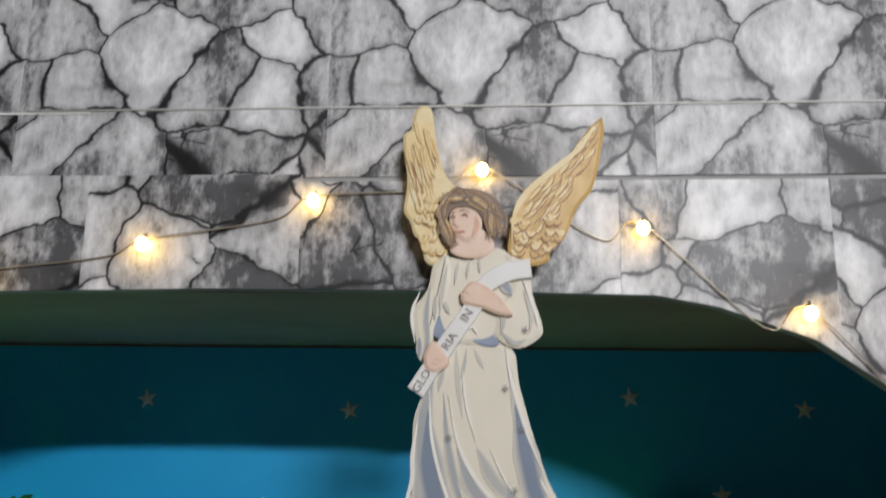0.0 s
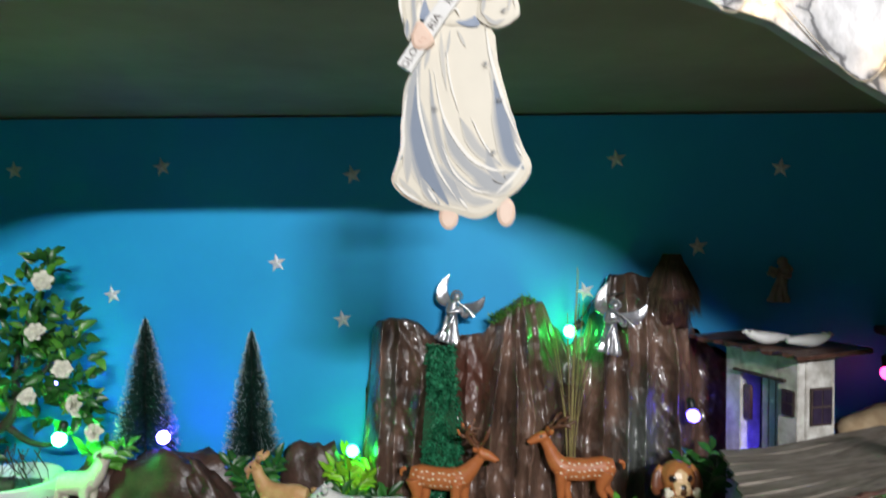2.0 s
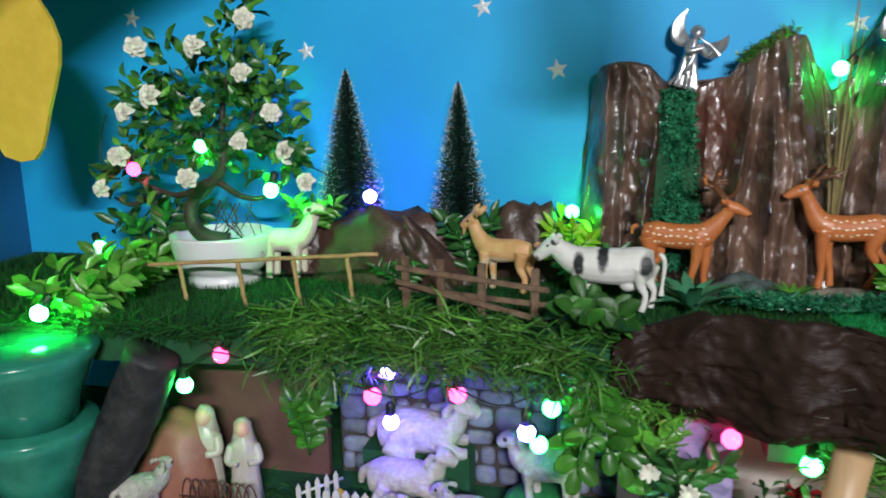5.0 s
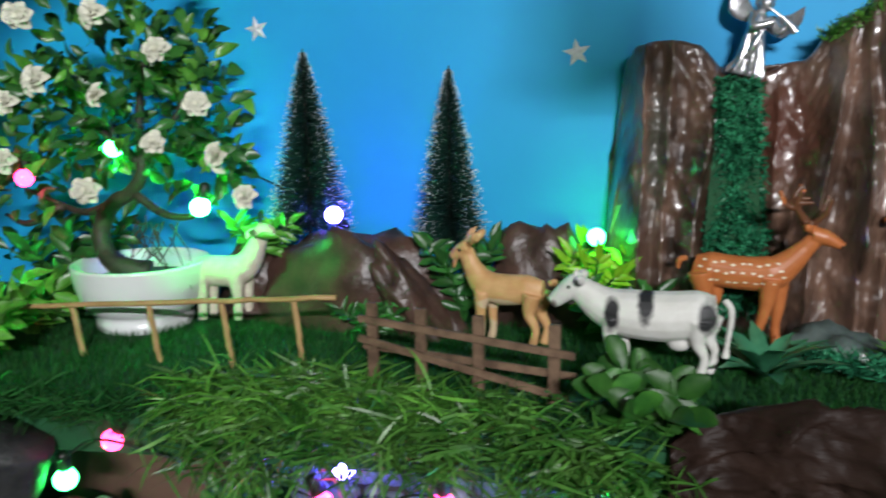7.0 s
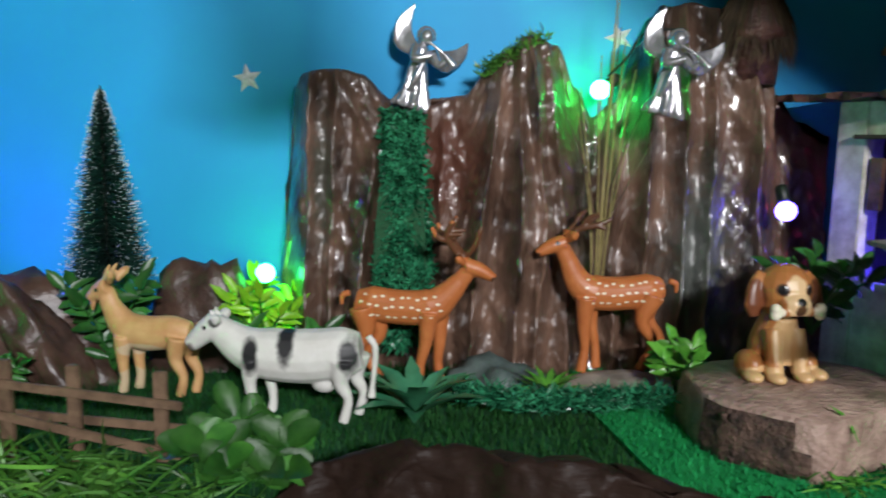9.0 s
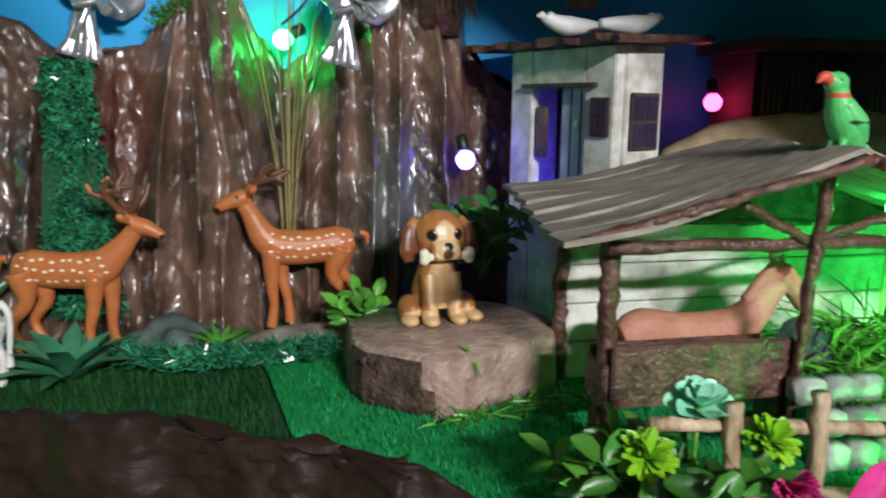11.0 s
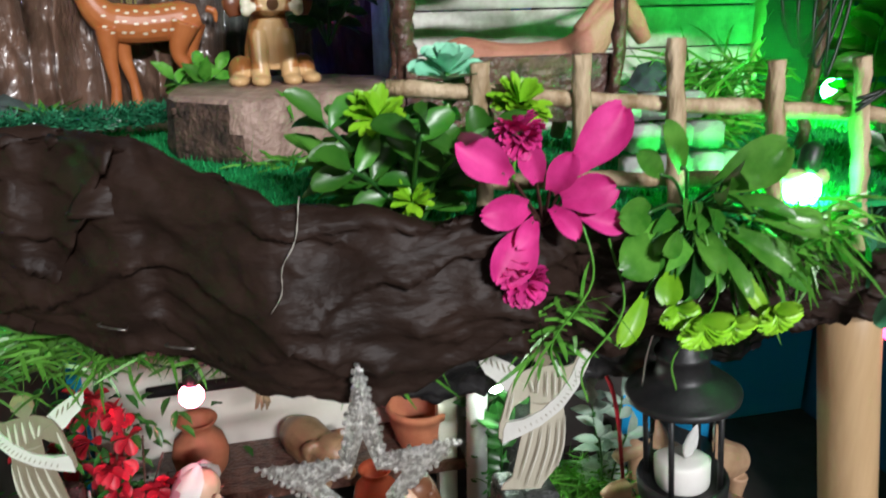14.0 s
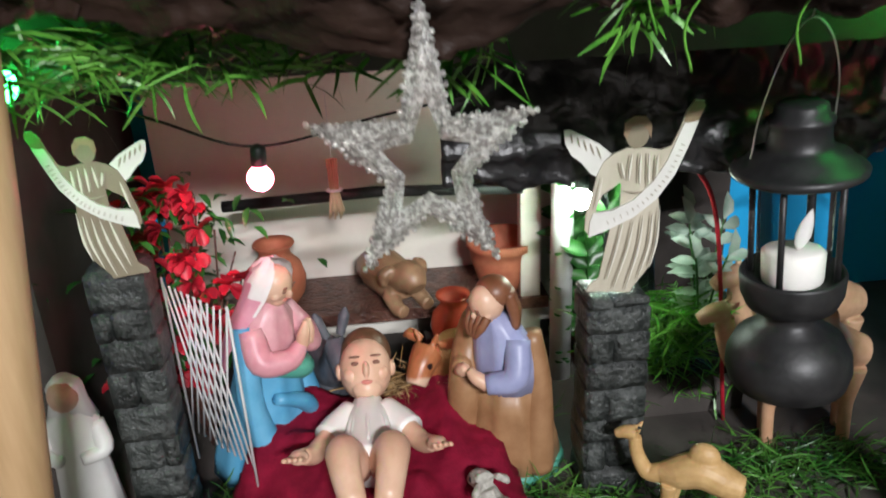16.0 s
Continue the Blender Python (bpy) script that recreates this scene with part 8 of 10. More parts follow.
def card_angel(at, turn, flip, label, tint, k, lean):
    """A flat card angel: robe with printed folds, a wing, a raised arm and a long lettered scroll."""
    bm = bmesh.new()

    def w(pts):
        return [((x - 172) * k * flip, (558 - z) * k) for x, z in pts]
    wing = [(12, 135), (25, 132), (60, 150), (95, 170), (125, 195), (105, 215), (90, 250), (75, 240), (55, 215), (30, 195), (15, 165)]
    robe = [(75, 552), (80, 535), (105, 515), (118, 440), (130, 375), (150, 330), (150, 270), (120, 250), (105, 215), (130, 195), (160, 182), (205, 184), (240, 190), (246, 215), (238, 290), (245, 340), (243, 420), (235, 480), (215, 510), (190, 545), (185, 558)]
    sleeve = [(105, 215), (92, 245), (80, 300), (68, 345), (66, 385), (80, 400), (95, 375), (92, 330), (105, 295), (135, 275), (150, 262), (140, 235)]
    arm = [(240, 190), (262, 182), (280, 140), (292, 100), (310, 75), (330, 78), (332, 95), (318, 130), (298, 190), (270, 240), (240, 290)]
    hand = [(290, 108), (308, 78), (330, 80), (333, 92), (320, 122), (300, 130), (288, 125)]
    scroll = [(288, 128), (320, 124), (300, 185), (275, 250), (235, 310), (180, 355), (120, 385), (75, 402), (78, 360), (85, 340), (130, 335), (180, 310), (225, 265), (255, 215), (275, 160)]
    head = [(182 + 28 * math.cos(a), 148 + 36 * math.sin(a)) for a in [2 * math.pi * i / 18 for i in range(18)]]
    hair = [(150, 150), (152, 120), (172, 106), (200, 108), (214, 128), (214, 160), (205, 140), (190, 126), (168, 130), (158, 160)]
    for pts, lv, mi in ((wing, 1, 2), (robe, 1.6, 0), (arm, 2.0, 0), (sleeve, 2.3, 0), (head, 2.4, 5), (hair, 2.8, 1), (hand, 2.6, 1)):
        relief(bm, w(pts), lv, mi, 0.0, 0.0)
    relief(bm, w(scroll), 3.6, 2, 0.0, 0.0)

    def stroke(pts, r, mi, y):
        c = curve([((x - 172) * k * flip, y, (558 - z) * k) for x, z in pts], 5)
        n = len(c)
        tube(bm, c, [max(0.00012, r * math.sin(math.pi * (i + 0.4) / (n + 0.2))) for i in range(n)], 6, mi=mi, flat=0.35)
    # folds of the robe, dark hollows beside pale ridges
    for i, pts in enumerate(([(155, 345), (140, 430), (118, 520)], [(178, 360), (165, 440), (135, 545)], [(200, 350), (192, 440), (165, 548)], [(222, 340), (218, 430), (195, 520)], [(238, 330), (236, 420), (222, 490)], [(165, 195), (160, 260)], [(185, 195), (186, 270)], [(205, 195), (208, 280)], [(225, 200), (225, 270)], [(98, 250), (84, 330)], [(140, 215), (150, 255)])):
        stroke(pts, 0.0006, 3, -0.0026)
        stroke([(x + 7, z) for x, z in pts], 0.0008, 4, -0.0027)
    stroke([(150, 285), (190, 292), (236, 280)], 0.0009, 3, -0.0028)
    for i in range(5):
        stroke([(100 - 17 * i, 205 - 10 * i), (88 - 15 * i, 175 - 8 * i)], 0.0006, 3, -0.0018)
    # unreadable lettering as small bars along the scroll
    line = curve([(105, 0, 372), (180, 0, 334), (232, 0, 288), (268, 0, 230), (292, 0, 165)], 5)
    for i in range(1, len(line) - 1):
        d = line[i + 1] - line[i - 1]
        box(bm, ((line[i].x - 172) * k * flip, -0.0034, (558 - line[i].z) * k), (0.0005, 0.0004, 0.0026), mi=3, rot=Matrix.Rotation(math.atan2(d.z, d.x) * flip, 3, "Y"))
    ob = solid("card_angel", bm, [tint, CARD_D, CARD_W, CARD_F, CARD_L, CARD_T], at, label, "angel", "card angels on the pillars", turn, smooth=False)
    ob.rotation_euler = (radians(lean), 0, radians(turn))
    return ob


card_angel((0.530, 0.864, 0.5215), -6, 1, "flat aged card angel with a raised scroll on the pillar", OLDCARD, 0.000293, 0)
card_angel((0.184, 0.838, 0.5785), 8, -1, "flat aged card angel holding a scroll on the pillar", CARD_T, 0.000205, 0)

PILLAR = mat("dark_grey_green_stone", (0.012, 0.015, 0.014), (0.075, 0.082, 0.078), 0.38, scale=90, fine=260, bump=1.0, rand=0.25, bdist=0.003)


def pillar(at, h, w):
    t = thing("stone_pillar", at, "stacked dark grey model stone pillar", "pillar", "stone pillars")
    z, k = 0.0, 0
    while z < h - 0.004:
        hh = min(rnd.uniform(0.018, 0.030), h - z)
        split = rnd.uniform(-0.2, 0.2) * w if k % 2 else None
        spans = [(-w / 2, w / 2)] if split is None else [(-w / 2, split - 0.0008), (split + 0.0008, w / 2)]
        for a, b in spans:
            bm = bmesh.new()
            box(bm, ((a + b) / 2 + rnd.uniform(-0.001, 0.001), rnd.uniform(-0.0015, 0.0015), z + hh / 2), (b - a, w * rnd.uniform(0.85, 0.95), hh - 0.0008), 0.0016)
            bmesh.ops.subdivide_edges(bm, edges=[e for e in bm.edges if e.calc_length() > 0.008], cuts=3, use_grid_fill=True)
            for v in bm.verts:
                v.co += v.co.normalized() * 0.0024 * noise.noise(v.co * 130 + Vector((k, 0, 0)))
            part("stone", bm, PILLAR, t)
        z += hh
        k += 1


pillar((0.524, 0.872, 0.345), 0.176, 0.047)
pillar((0.176, 0.862, 0.345), 0.233, 0.038)


def lantern():
    t = thing("lantern", (0.635, 0.812, 0.466), "black metal lantern with a candle, hung by a wire", "lantern")
    q = 0.00035
    bm = bmesh.new()
    lathe(bm, [(r * q, z * q) for r, z in ((0, 0), (108, 0), (128, 10), (136, 42), (133, 74), (116, 108), (82, 134), (56, 150), (50, 170), (62, 185), (95, 194), (107, 222), (110, 262), (106, 270), (98, 266), (92, 246), (0, 244))], 48)
    part("base", bm, BLACK, t)
    bm = bmesh.new()
    lathe(bm, [(r * q, z * q) for r, z in ((0, 475), (122, 474), (132, 480), (134, 489), (127, 496), (106, 504), (100, 517), (70, 526), (62, 540), (59, 572), (64, 577), (64, 588), (53, 593), (51, 610), (42, 617), (0, 619))], 48)
    part("cap", bm, BLACK, t)
    for k in range(4):
        a = math.pi / 4 + k * math.pi / 2
        bm = bmesh.new()
        tube(bm, [(0.0315 * math.cos(a), 0.0315 * math.sin(a), 0.088), (0.0315 * math.cos(a), 0.0315 * math.sin(a), 0.168)], 0.0024, 10)
        part("bar", bm, BLACK, t)
    g = bpy.data.materials.new("clear_glass")
    g.use_nodes = True
    p = g.node_tree.nodes["Principled BSDF"]
    p.inputs["Transmission Weight"].default_value, p.inputs["Roughness"].default_value, p.inputs["IOR"].default_value = 1.0, 0.03, 1.1
    bm = bmesh.new()
    ring_skin(bm, [[(0.0265 * math.cos(2 * math.pi * k / 36), 0.0265 * math.sin(2 * math.pi * k / 36), z) for k in range(36)] for z in (0.087, 0.12, 0.166)], False)
    gl = part("glass", bm, g, t, "clear glass cylinder")
    gl.visible_shadow = False
    bm = bmesh.new()
    lathe(bm, [(0.0, 0.0855), (0.0195, 0.0855), (0.020, 0.088), (0.0205, 0.108), (0.0175, 0.1115), (0.0, 0.1095)], 28)
    c = part("candle", bm, mat("white_candle_wax", (0.74, 0.72, 0.68), (0.8, 0.78, 0.74), 0.5, scale=40, bump=0.05), t, "stubby white candle")
    bm = bmesh.new()
    lathe(bm, [(0.0008, 0.0), (0.0040, 0.004), (0.0058, 0.011), (0.0046, 0.020), (0.0022, 0.027), (0.0002, 0.031)], 14, (0.0, 0, 0.0))
    bmesh.ops.transform(bm, matrix=Matrix.Translation((0.003, 0, 0.110)) @ Matrix.Rotation(radians(16), 4, "Y") @ Matrix.Diagonal((1, 0.5, 1, 1)), verts=bm.verts)
    part("flame", bm, mat("frosted_plastic_flame", (0.6, 0.6, 0.58), None, 0.3, bump=0), c, "white plastic flame")
    bm = bmesh.new()
    tube(bm, curve([(-0.036, 0, 0.182), (-0.030, 0, 0.212), (-0.016, -0.004, 0.252), (0.0, -0.006, 0.270), (0.016, -0.004, 0.258), (0.026, 0, 0.230), (0.025, 0, 0.202)], 6), 0.0008, 6)
    part("wire_handle", bm, STEEL, t, "thin bright wire")
    bm = bmesh.new()
    tube(bm, curve([(0.0, -0.006, 0.270), (-0.006, -0.03, 0.288), (-0.012, -0.07, 0.300)], 5), 0.0008, 6)
    part("hook", bm, STEEL, t)
    t.rotation_euler = (0, radians(-5), 0)
    t.scale = (0.88, 0.88, 0.94)


lantern()

SKINF = mat("painted_figure_skin", (0.62, 0.37, 0.25), (0.70, 0.46, 0.33), 0.4, scale=50, bump=0.05)
# the veil's pink copy carries the red bulb's light in its colour
PLAIN = {n: mat("painted_" + n, a, b, 0.42, scale=36, fine=200, bump=0.1) for n, a, b in (
    ("white_veil", (0.72, 0.66, 0.64), (0.80, 0.76, 0.74)), ("red_lit_veil", (0.62, 0.22, 0.30), (0.72, 0.34, 0.42)), ("pink_gown", (0.58, 0.24, 0.28), (0.70, 0.38, 0.41)), ("blue_cloak", (0.07, 0.30, 0.50), (0.13, 0.40, 0.60)), ("lilac_tunic", (0.26, 0.28, 0.46), (0.34, 0.36, 0.55)), ("brown_cloak", (0.26, 0.13, 0.06), (0.36, 0.20, 0.10)),
    ("brown_hair", (0.10, 0.05, 0.025), (0.18, 0.09, 0.05)), ("auburn_hair", (0.16, 0.06, 0.028), (0.24, 0.10, 0.05)), ("white_shirt", (0.72, 0.71, 0.68), (0.78, 0.77, 0.74)), ("green_hem", (0.06, 0.30, 0.22), (0.10, 0.36, 0.28)))}


def skin_rows(bm, rows, mi, seg=26):
    """A draped body: rows of (centre x, centre y, z, half width, half depth) with shallow folds."""
    out = []
    for cx, cy, z, a, b in rows:
        out.append([(0.01 * (cx + a * math.cos(t) * (1 + 0.04 * math.sin(t * 9))), 0.01 * (cy + b * math.sin(t) * (1 + 0.05 * math.sin(t * 8))), 0.01 * z) for t in [2 * math.pi * k / seg for k in range(seg)]])
    ring_skin(bm, out, True, mi)


def plain_limb(bm, pts, radii, mi, sides=12):
    c = curve(cm(pts), 5)
    rr = []
    for i in range(len(c)):
        k = i / 5
        a = min(int(k), len(radii) - 2)
        rr.append(0.01 * (radii[a] + (radii[a + 1] - radii[a]) * (k - a)))
    tube(bm, c, rr, sides, mi=mi)


def face(bm, c, size, way, skin, dark, lips, hairless=False):
    """A small painted head: skull, brow, nose, lips, chin and eyes, looking along way."""
    c, way = Vector(c), Vector(way).normalized()
    rot = Vector((0, -1, 0)).rotation_difference(way).to_matrix()

    def at(x, y, z):
        return c + rot @ Vector((x, y, z)) * size
    ball(bm, c, (0.0142 * size, 0.0150 * size, 0.0175 * size), 20, 14, mi=skin, rot=rot)
    ball(bm, at(0, -0.0065, -0.0100), (0.0085 * size, 0.0080 * size, 0.0075 * size), 14, 10, mi=skin, rot=rot)
    ball(bm, at(0, -0.0152, -0.0010), (0.0021 * size, 0.0034 * size, 0.0046 * size), 10, 8, mi=skin, rot=rot)
    for e in (-1, 1):
        ball(bm, at(0.0075 * e, -0.0080, -0.0030), (0.0050 * size, 0.0050 * size, 0.0050 * size), 12, 8, mi=skin, rot=rot)
        ball(bm, at(0.0054 * e, -0.0134, 0.0026), (0.0024 * size, 0.0012 * size, 0.0012 * size), 10, 6, mi=dark, rot=rot)
        ball(bm, at(0.0056 * e, -0.0134, 0.0062), (0.0032 * size, 0.0012 * size, 0.0007 * size), 10, 6, mi=dark, rot=rot)
    ball(bm, at(0, -0.0142, -0.0075), (0.0032 * size, 0.0014 * size, 0.0013 * size), 10, 6, mi=lips, rot=rot)


def kneeling_woman():
    bm = bmesh.new()
    skin_rows(bm, [(0, 1.4, 0, 4.4, 4.9), (0, 1.3, 2.0, 4.2, 4.6), (0, 1.0, 5, 3.7, 3.8), (0, 0.5, 8, 3.2, 3.0), (0, 0.1, 10.5, 2.8, 2.5), (0, -0.2, 12.4, 2.7, 2.3)], 2, 40)
    skin_rows(bm, [(0, -0.1, 11.0, 2.75, 2.3), (0, -0.3, 13.2, 2.8, 2.1), (0, -0.5, 15.0, 2.6, 1.9), (0, -0.8, 16.2, 1.6, 1.4), (0, -1.0, 17.2, 0.95, 0.95)], 1, 36)
    face(bm, (0, -0.017, 0.1855), 1.0, (0, -0.9, -0.42), 3, 5, 6)
    # veil: an arched hood, white over the brow, the red bulb's pink painted over back and shoulders
    rows = []
    for z, cy, a, b, o in ((11.2, 1.5, 3.3, 1.7, 0.02), (13.2, 1.0, 3.2, 2.0, 0.0), (15.0, 0.3, 3.0, 2.1, -0.05), (16.6, -0.5, 2.3, 2.1, -0.12), (18.0, -1.1, 2.0, 2.0, -0.17), (19.2, -1.5, 1.85, 1.95, -0.20), (20.1, -1.8, 1.45, 1.6, -0.22), (20.7, -1.9, 0.8, 0.9, -0.22), (20.9, -1.9, 0.15, 0.15, -0.22)):
        rows.append([(0.01 * a * math.cos(t) * (1 + 0.03 * math.sin(t * 11)), 0.01 * (cy + b * math.sin(t) * (1 + 0.04 * math.sin(t * 9))), 0.01 * z + 0.0012 * math.sin(t * 5)) for t in [math.pi * (o + (1 - 2 * o) * k / 28) for k in range(29)]])
    grid_skin(bm, rows, 0)
    for f in bm.faces:
        if f.material_index == 0:
            c = f.calc_center_median()
            if c.y < -0.014 + (c.z - 0.17) * 0.25 and c.z > 0.165:
                f.material_index = 7
    for s in (-1, 1):
        plain_limb(bm, [(2.2 * s, -0.6, 15.2), (2.9 * s, -1.8, 12.8), (1.5 * s, -3.4, 12.6), (0.35 * s, -3.9, 13.6)], [1.0, 1.15, 0.95, 0.55], 1)
        plain_limb(bm, [(0.40 * s, -3.9, 13.4), (0.34 * s, -4.2, 14.6), (0.16 * s, -4.4, 15.7)], [0.55, 0.48, 0.2], 3)
        plain_limb(bm, [(2.3 * s, 0.2, 15.4), (3.1 * s, -0.4, 12.0), (3.4 * s, -0.6, 8.0), (3.2 * s, -2.0, 3.0), (3.6 * s, -2.4, 0.4)], [0.8, 1.0, 1.1, 1.3, 1.2], 2)
    plain_limb(bm, [(-2.6, -1.4, 12.0), (0.6, -2.8, 10.4), (2.8, -1.6, 9.6)], [0.7, 0.95, 0.7], 4)
    plain_limb(bm, [(-2.4, -2.2, 9.0), (0.4, -3.0, 7.0), (2.6, -2.4, 3.0)], [0.5, 0.8, 0.5], 2)
    solid("kneeling_woman_figurine", bm, [PLAIN["red_lit_veil"], PLAIN["pink_gown"], PLAIN["blue_cloak"], SKINF, PLAIN["green_hem"], FEAT, LIPS, PLAIN["white_veil"]], (0.251, 0.936, 0.345), "painted kneeling figurine in blue cloak and pale veil", "figurine", turn=62).scale = (1.02, 1.02, 0.96)


def kneeling_man():
    bm = bmesh.new()
    skin_rows(bm, [(0, 1.2, 0, 4.5, 4.9), (0, 1.1, 3, 4.1, 4.4), (0, 0.7, 7, 3.5, 3.5), (0, 0.2, 10, 3.2, 2.8)], 1, 40)
    skin_rows(bm, [(0, 0.2, 9.4, 3.3, 2.8), (0, -0.1, 12.4, 3.3, 2.6), (0, -0.4, 14.8, 3.0, 2.2), (0, -0.8, 16.0, 1.8, 1.5), (0, -1.1, 17.0, 1.1, 1.1)], 0, 36)
    # brown cloak over one shoulder, down the side and across the lap
    plain_limb(bm, [(1.2, 0.9, 16.2), (2.7, -0.6, 15.4), (3.1, -1.6, 12.6), (2.2, -3.0, 9.4), (2.6, -3.0, 4.0), (3.0, -3.2, 0.6)], [1.0, 1.35, 1.5, 1.6, 1.7, 1.7], 1, 16)
    plain_limb(bm, [(-2.2, 1.4, 15.0), (-2.8, 1.6, 10.0), (-3.2, 1.2, 4.0), (-3.2, 1.0, 0.8)], [0.9, 1.3, 1.6, 1.7], 1, 16)
    face(bm, (0, -0.020, 0.1835), 1.04, (0.10, -0.85, -0.52), 3, 5, 6)
    ball(bm, (0, -0.011, 0.1915), (0.0170, 0.0168, 0.0150), 20, 12, mi=2)
    for k in range(9):
        a = -1.3 + 0.325 * k
        plain_limb(bm, [(1.55 * math.sin(a), -1.1 + 1.3 * math.cos(a) * 0.8, 19.4), (1.85 * math.sin(a), -0.7 + 1.5 * math.cos(a) * 0.8, 17.6), (1.9 * math.sin(a), -0.6 + 1.6 * math.cos(a) * 0.8, 15.8)], [0.55, 0.62, 0.35], 2, 8)
    for dx in (-0.7, -0.25, 0.25, 0.7):
        plain_limb(bm, [(dx * 1.5, -2.9, 17.5), (dx * 1.2, -3.5, 16.6), (dx * 0.5, -3.8, 15.6)], [0.42, 0.42, 0.18], 2, 8)
    for s in (-1, 1):
        plain_limb(bm, [(2.4 * s, -0.6, 15.0), (3.3 * s, -1.8, 12.0), (1.7 * s, -3.8, 11.4)], [1.2, 1.25, 0.95], 0 if s < 0 else 1)
        plain_limb(bm, [(1.8 * s, -3.7, 11.4), (0.9 * s, -4.3, 12.0), (0.2 * s, -4.5, 12.6)], [0.7, 0.65, 0.4], 3)
    skin_rows(bm, [(0, 1.2, 0.0, 4.7, 5.1), (0, 1.2, 0.9, 4.6, 5.0)], 4)
    solid("kneeling_man_figurine", bm, [PLAIN["lilac_tunic"], PLAIN["brown_cloak"], PLAIN["auburn_hair"], SKINF, PLAIN["green_hem"], FEAT, LIPS], (0.446, 0.905, 0.345), "painted kneeling bearded figurine in lilac and brown", "figurine", turn=-56).scale = (-0.88, 0.88, 0.88)


def infant():
    bm = bmesh.new()
    plain_limb(bm, [(0, 4.4, 8.2), (0, 2.4, 7.2), (0, -0.2, 5.9), (0, -2.6, 5.2)], [1.3, 2.0, 2.3, 2.3], 0, 22)
    face(bm, (0, 0.058, 0.1085), 1.62, (0.05, -0.93, 0.34), 1, 3, 4)
    ball(bm, (0.001, 0.0730, 0.1175), (0.0228, 0.0212, 0.0250), 22, 14, mi=2)
    for s in (-1, 1):
        ball(bm, (0.0232 * s, 0.060, 0.107), (0.0036, 0.0060, 0.0075), 10, 6, mi=1)
        plain_limb(bm, [(1.3 * s, 3.4, 7.9), (2.6 * s, 2.0, 7.1), (3.4 * s, 0.9, 6.7)], [1.2, 1.4, 1.35], 0, 16)
        plain_limb(bm, [(3.2 * s, 1.2, 6.8), (4.4 * s, -0.8, 6.3), (5.2 * s, -2.8, 7.0)], [0.95, 0.85, 0.62], 1)
        ball(bm, (0.0535 * s, -0.034, 0.0725), (0.0080, 0.0095, 0.0052), 12, 8, mi=1)
        for q in range(4):
            plain_limb(bm, [((5.0 + 0.32 * q) * s, -3.9, 7.3), ((5.1 + 0.42 * q) * s, -4.9, 7.7)], [0.26, 0.17], 1, 7)
        plain_limb(bm, [(1.2 * s, -2.0, 5.4), (1.9 * s, -5.0, 7.8), (1.2 * s, -8.2, 5.0)], [1.55, 1.35, 1.0], 1, 16)
    for k in range(7):
        a = -1.2 + 0.4 * k
        plain_limb(bm, [(0.5 * math.sin(a), 0.2 + 3.0, 9.2), (1.6 * math.sin(a), 0.6, 8.4 - 0.5 * abs(a)), (2.0 * math.sin(a), -2.2, 7.6 - 0.9 * abs(a))], [0.12, 0.28, 0.12], 0, 7)
    ob = solid("infant_figurine", bm, [PLAIN["white_shirt"], SKINF, PLAIN["brown_hair"], FEAT, LIPS], (0.332, 0.850, 0.350), "painted infant figurine in white lying on red cloth", "figurine")
    ob.scale, ob.rotation_euler = (0.95, 0.95, 0.95), (radians(-14), 0, 0)


kneeling_woman()
kneeling_man()
infant()


def cloth():
    bm = bmesh.new()
    rows = []
    for j in range(34):
        v = j / 33
        row = []
        for i in range(46):
            u = i / 45
            x, y = -0.115 + 0.23 * u, -0.10 + 0.17 * v
            dome = max(0.0, 1 - (x / 0.125) ** 2) * (0.25 + 0.75 * min(1, 2.2 * v)) if True else 0
            z = 0.050 * dome ** 0.6 + 0.012 * noise.noise((x * 34, y * 34, 0.4)) + 0.007 * abs(noise.noise((x * 80, y * 80, 2.4)))
            edge = 1 - max(0.0, 1 - (abs(x) / 0.06) ** 2)
            row.append((x, y, max(0.001, z + 0.022 * edge * v * (abs(x) < 0.105))))
        rows.append(row)
    grid_skin(bm, rows)
    ob = solid("red_cloth", bm, mat("crimson_plush", (0.14, 0.002, 0.016), (0.24, 0.006, 0.03), 0.8, scale=50, fine=420, bump=0.6, spec=0.2), (0.335, 0.88, 0.346), "rumpled crimson plush cloth under the infant", "cloth")
    md = ob.modifiers.new("thickness", "SOLIDIFY")
    md.thickness = 0.002


cloth()


def jar(name, at, prof, label, m=TERRA):
    bm = bmesh.new()
    lathe(bm, prof, 30)
    return solid(name, bm, m, at, label, "pot")


JUG = [(0.0, 0.0), (0.018, 0.0), (0.026, 0.012), (0.029, 0.028), (0.025, 0.044), (0.016, 0.054), (0.0155, 0.060), (0.021, 0.066), (0.0205, 0.068), (0.014, 0.061), (0.013, 0.052), (0.0, 0.045)]
SHELF_Z = 0.424
slab_box("nativity_shelf", (0.20, 1.055, 0.412), (0.52, 1.149, SHELF_Z), TWIG, "dark brown shelf board behind the figures", "shelf")
jar("clay_jug", (0.246, 1.095, SHELF_Z), JUG, "brown terracotta jug on the dark shelf")
jar("clay_pot", (0.478, 1.09, SHELF_Z - 0.004), [(0.0, 0.004), (0.020, 0.004), (0.026, 0.016), (0.033, 0.040), (0.034, 0.050), (0.037, 0.052), (0.037, 0.060), (0.033, 0.060), (0.031, 0.045), (0.0, 0.02)], "terracotta flower pot on the dark shelf")
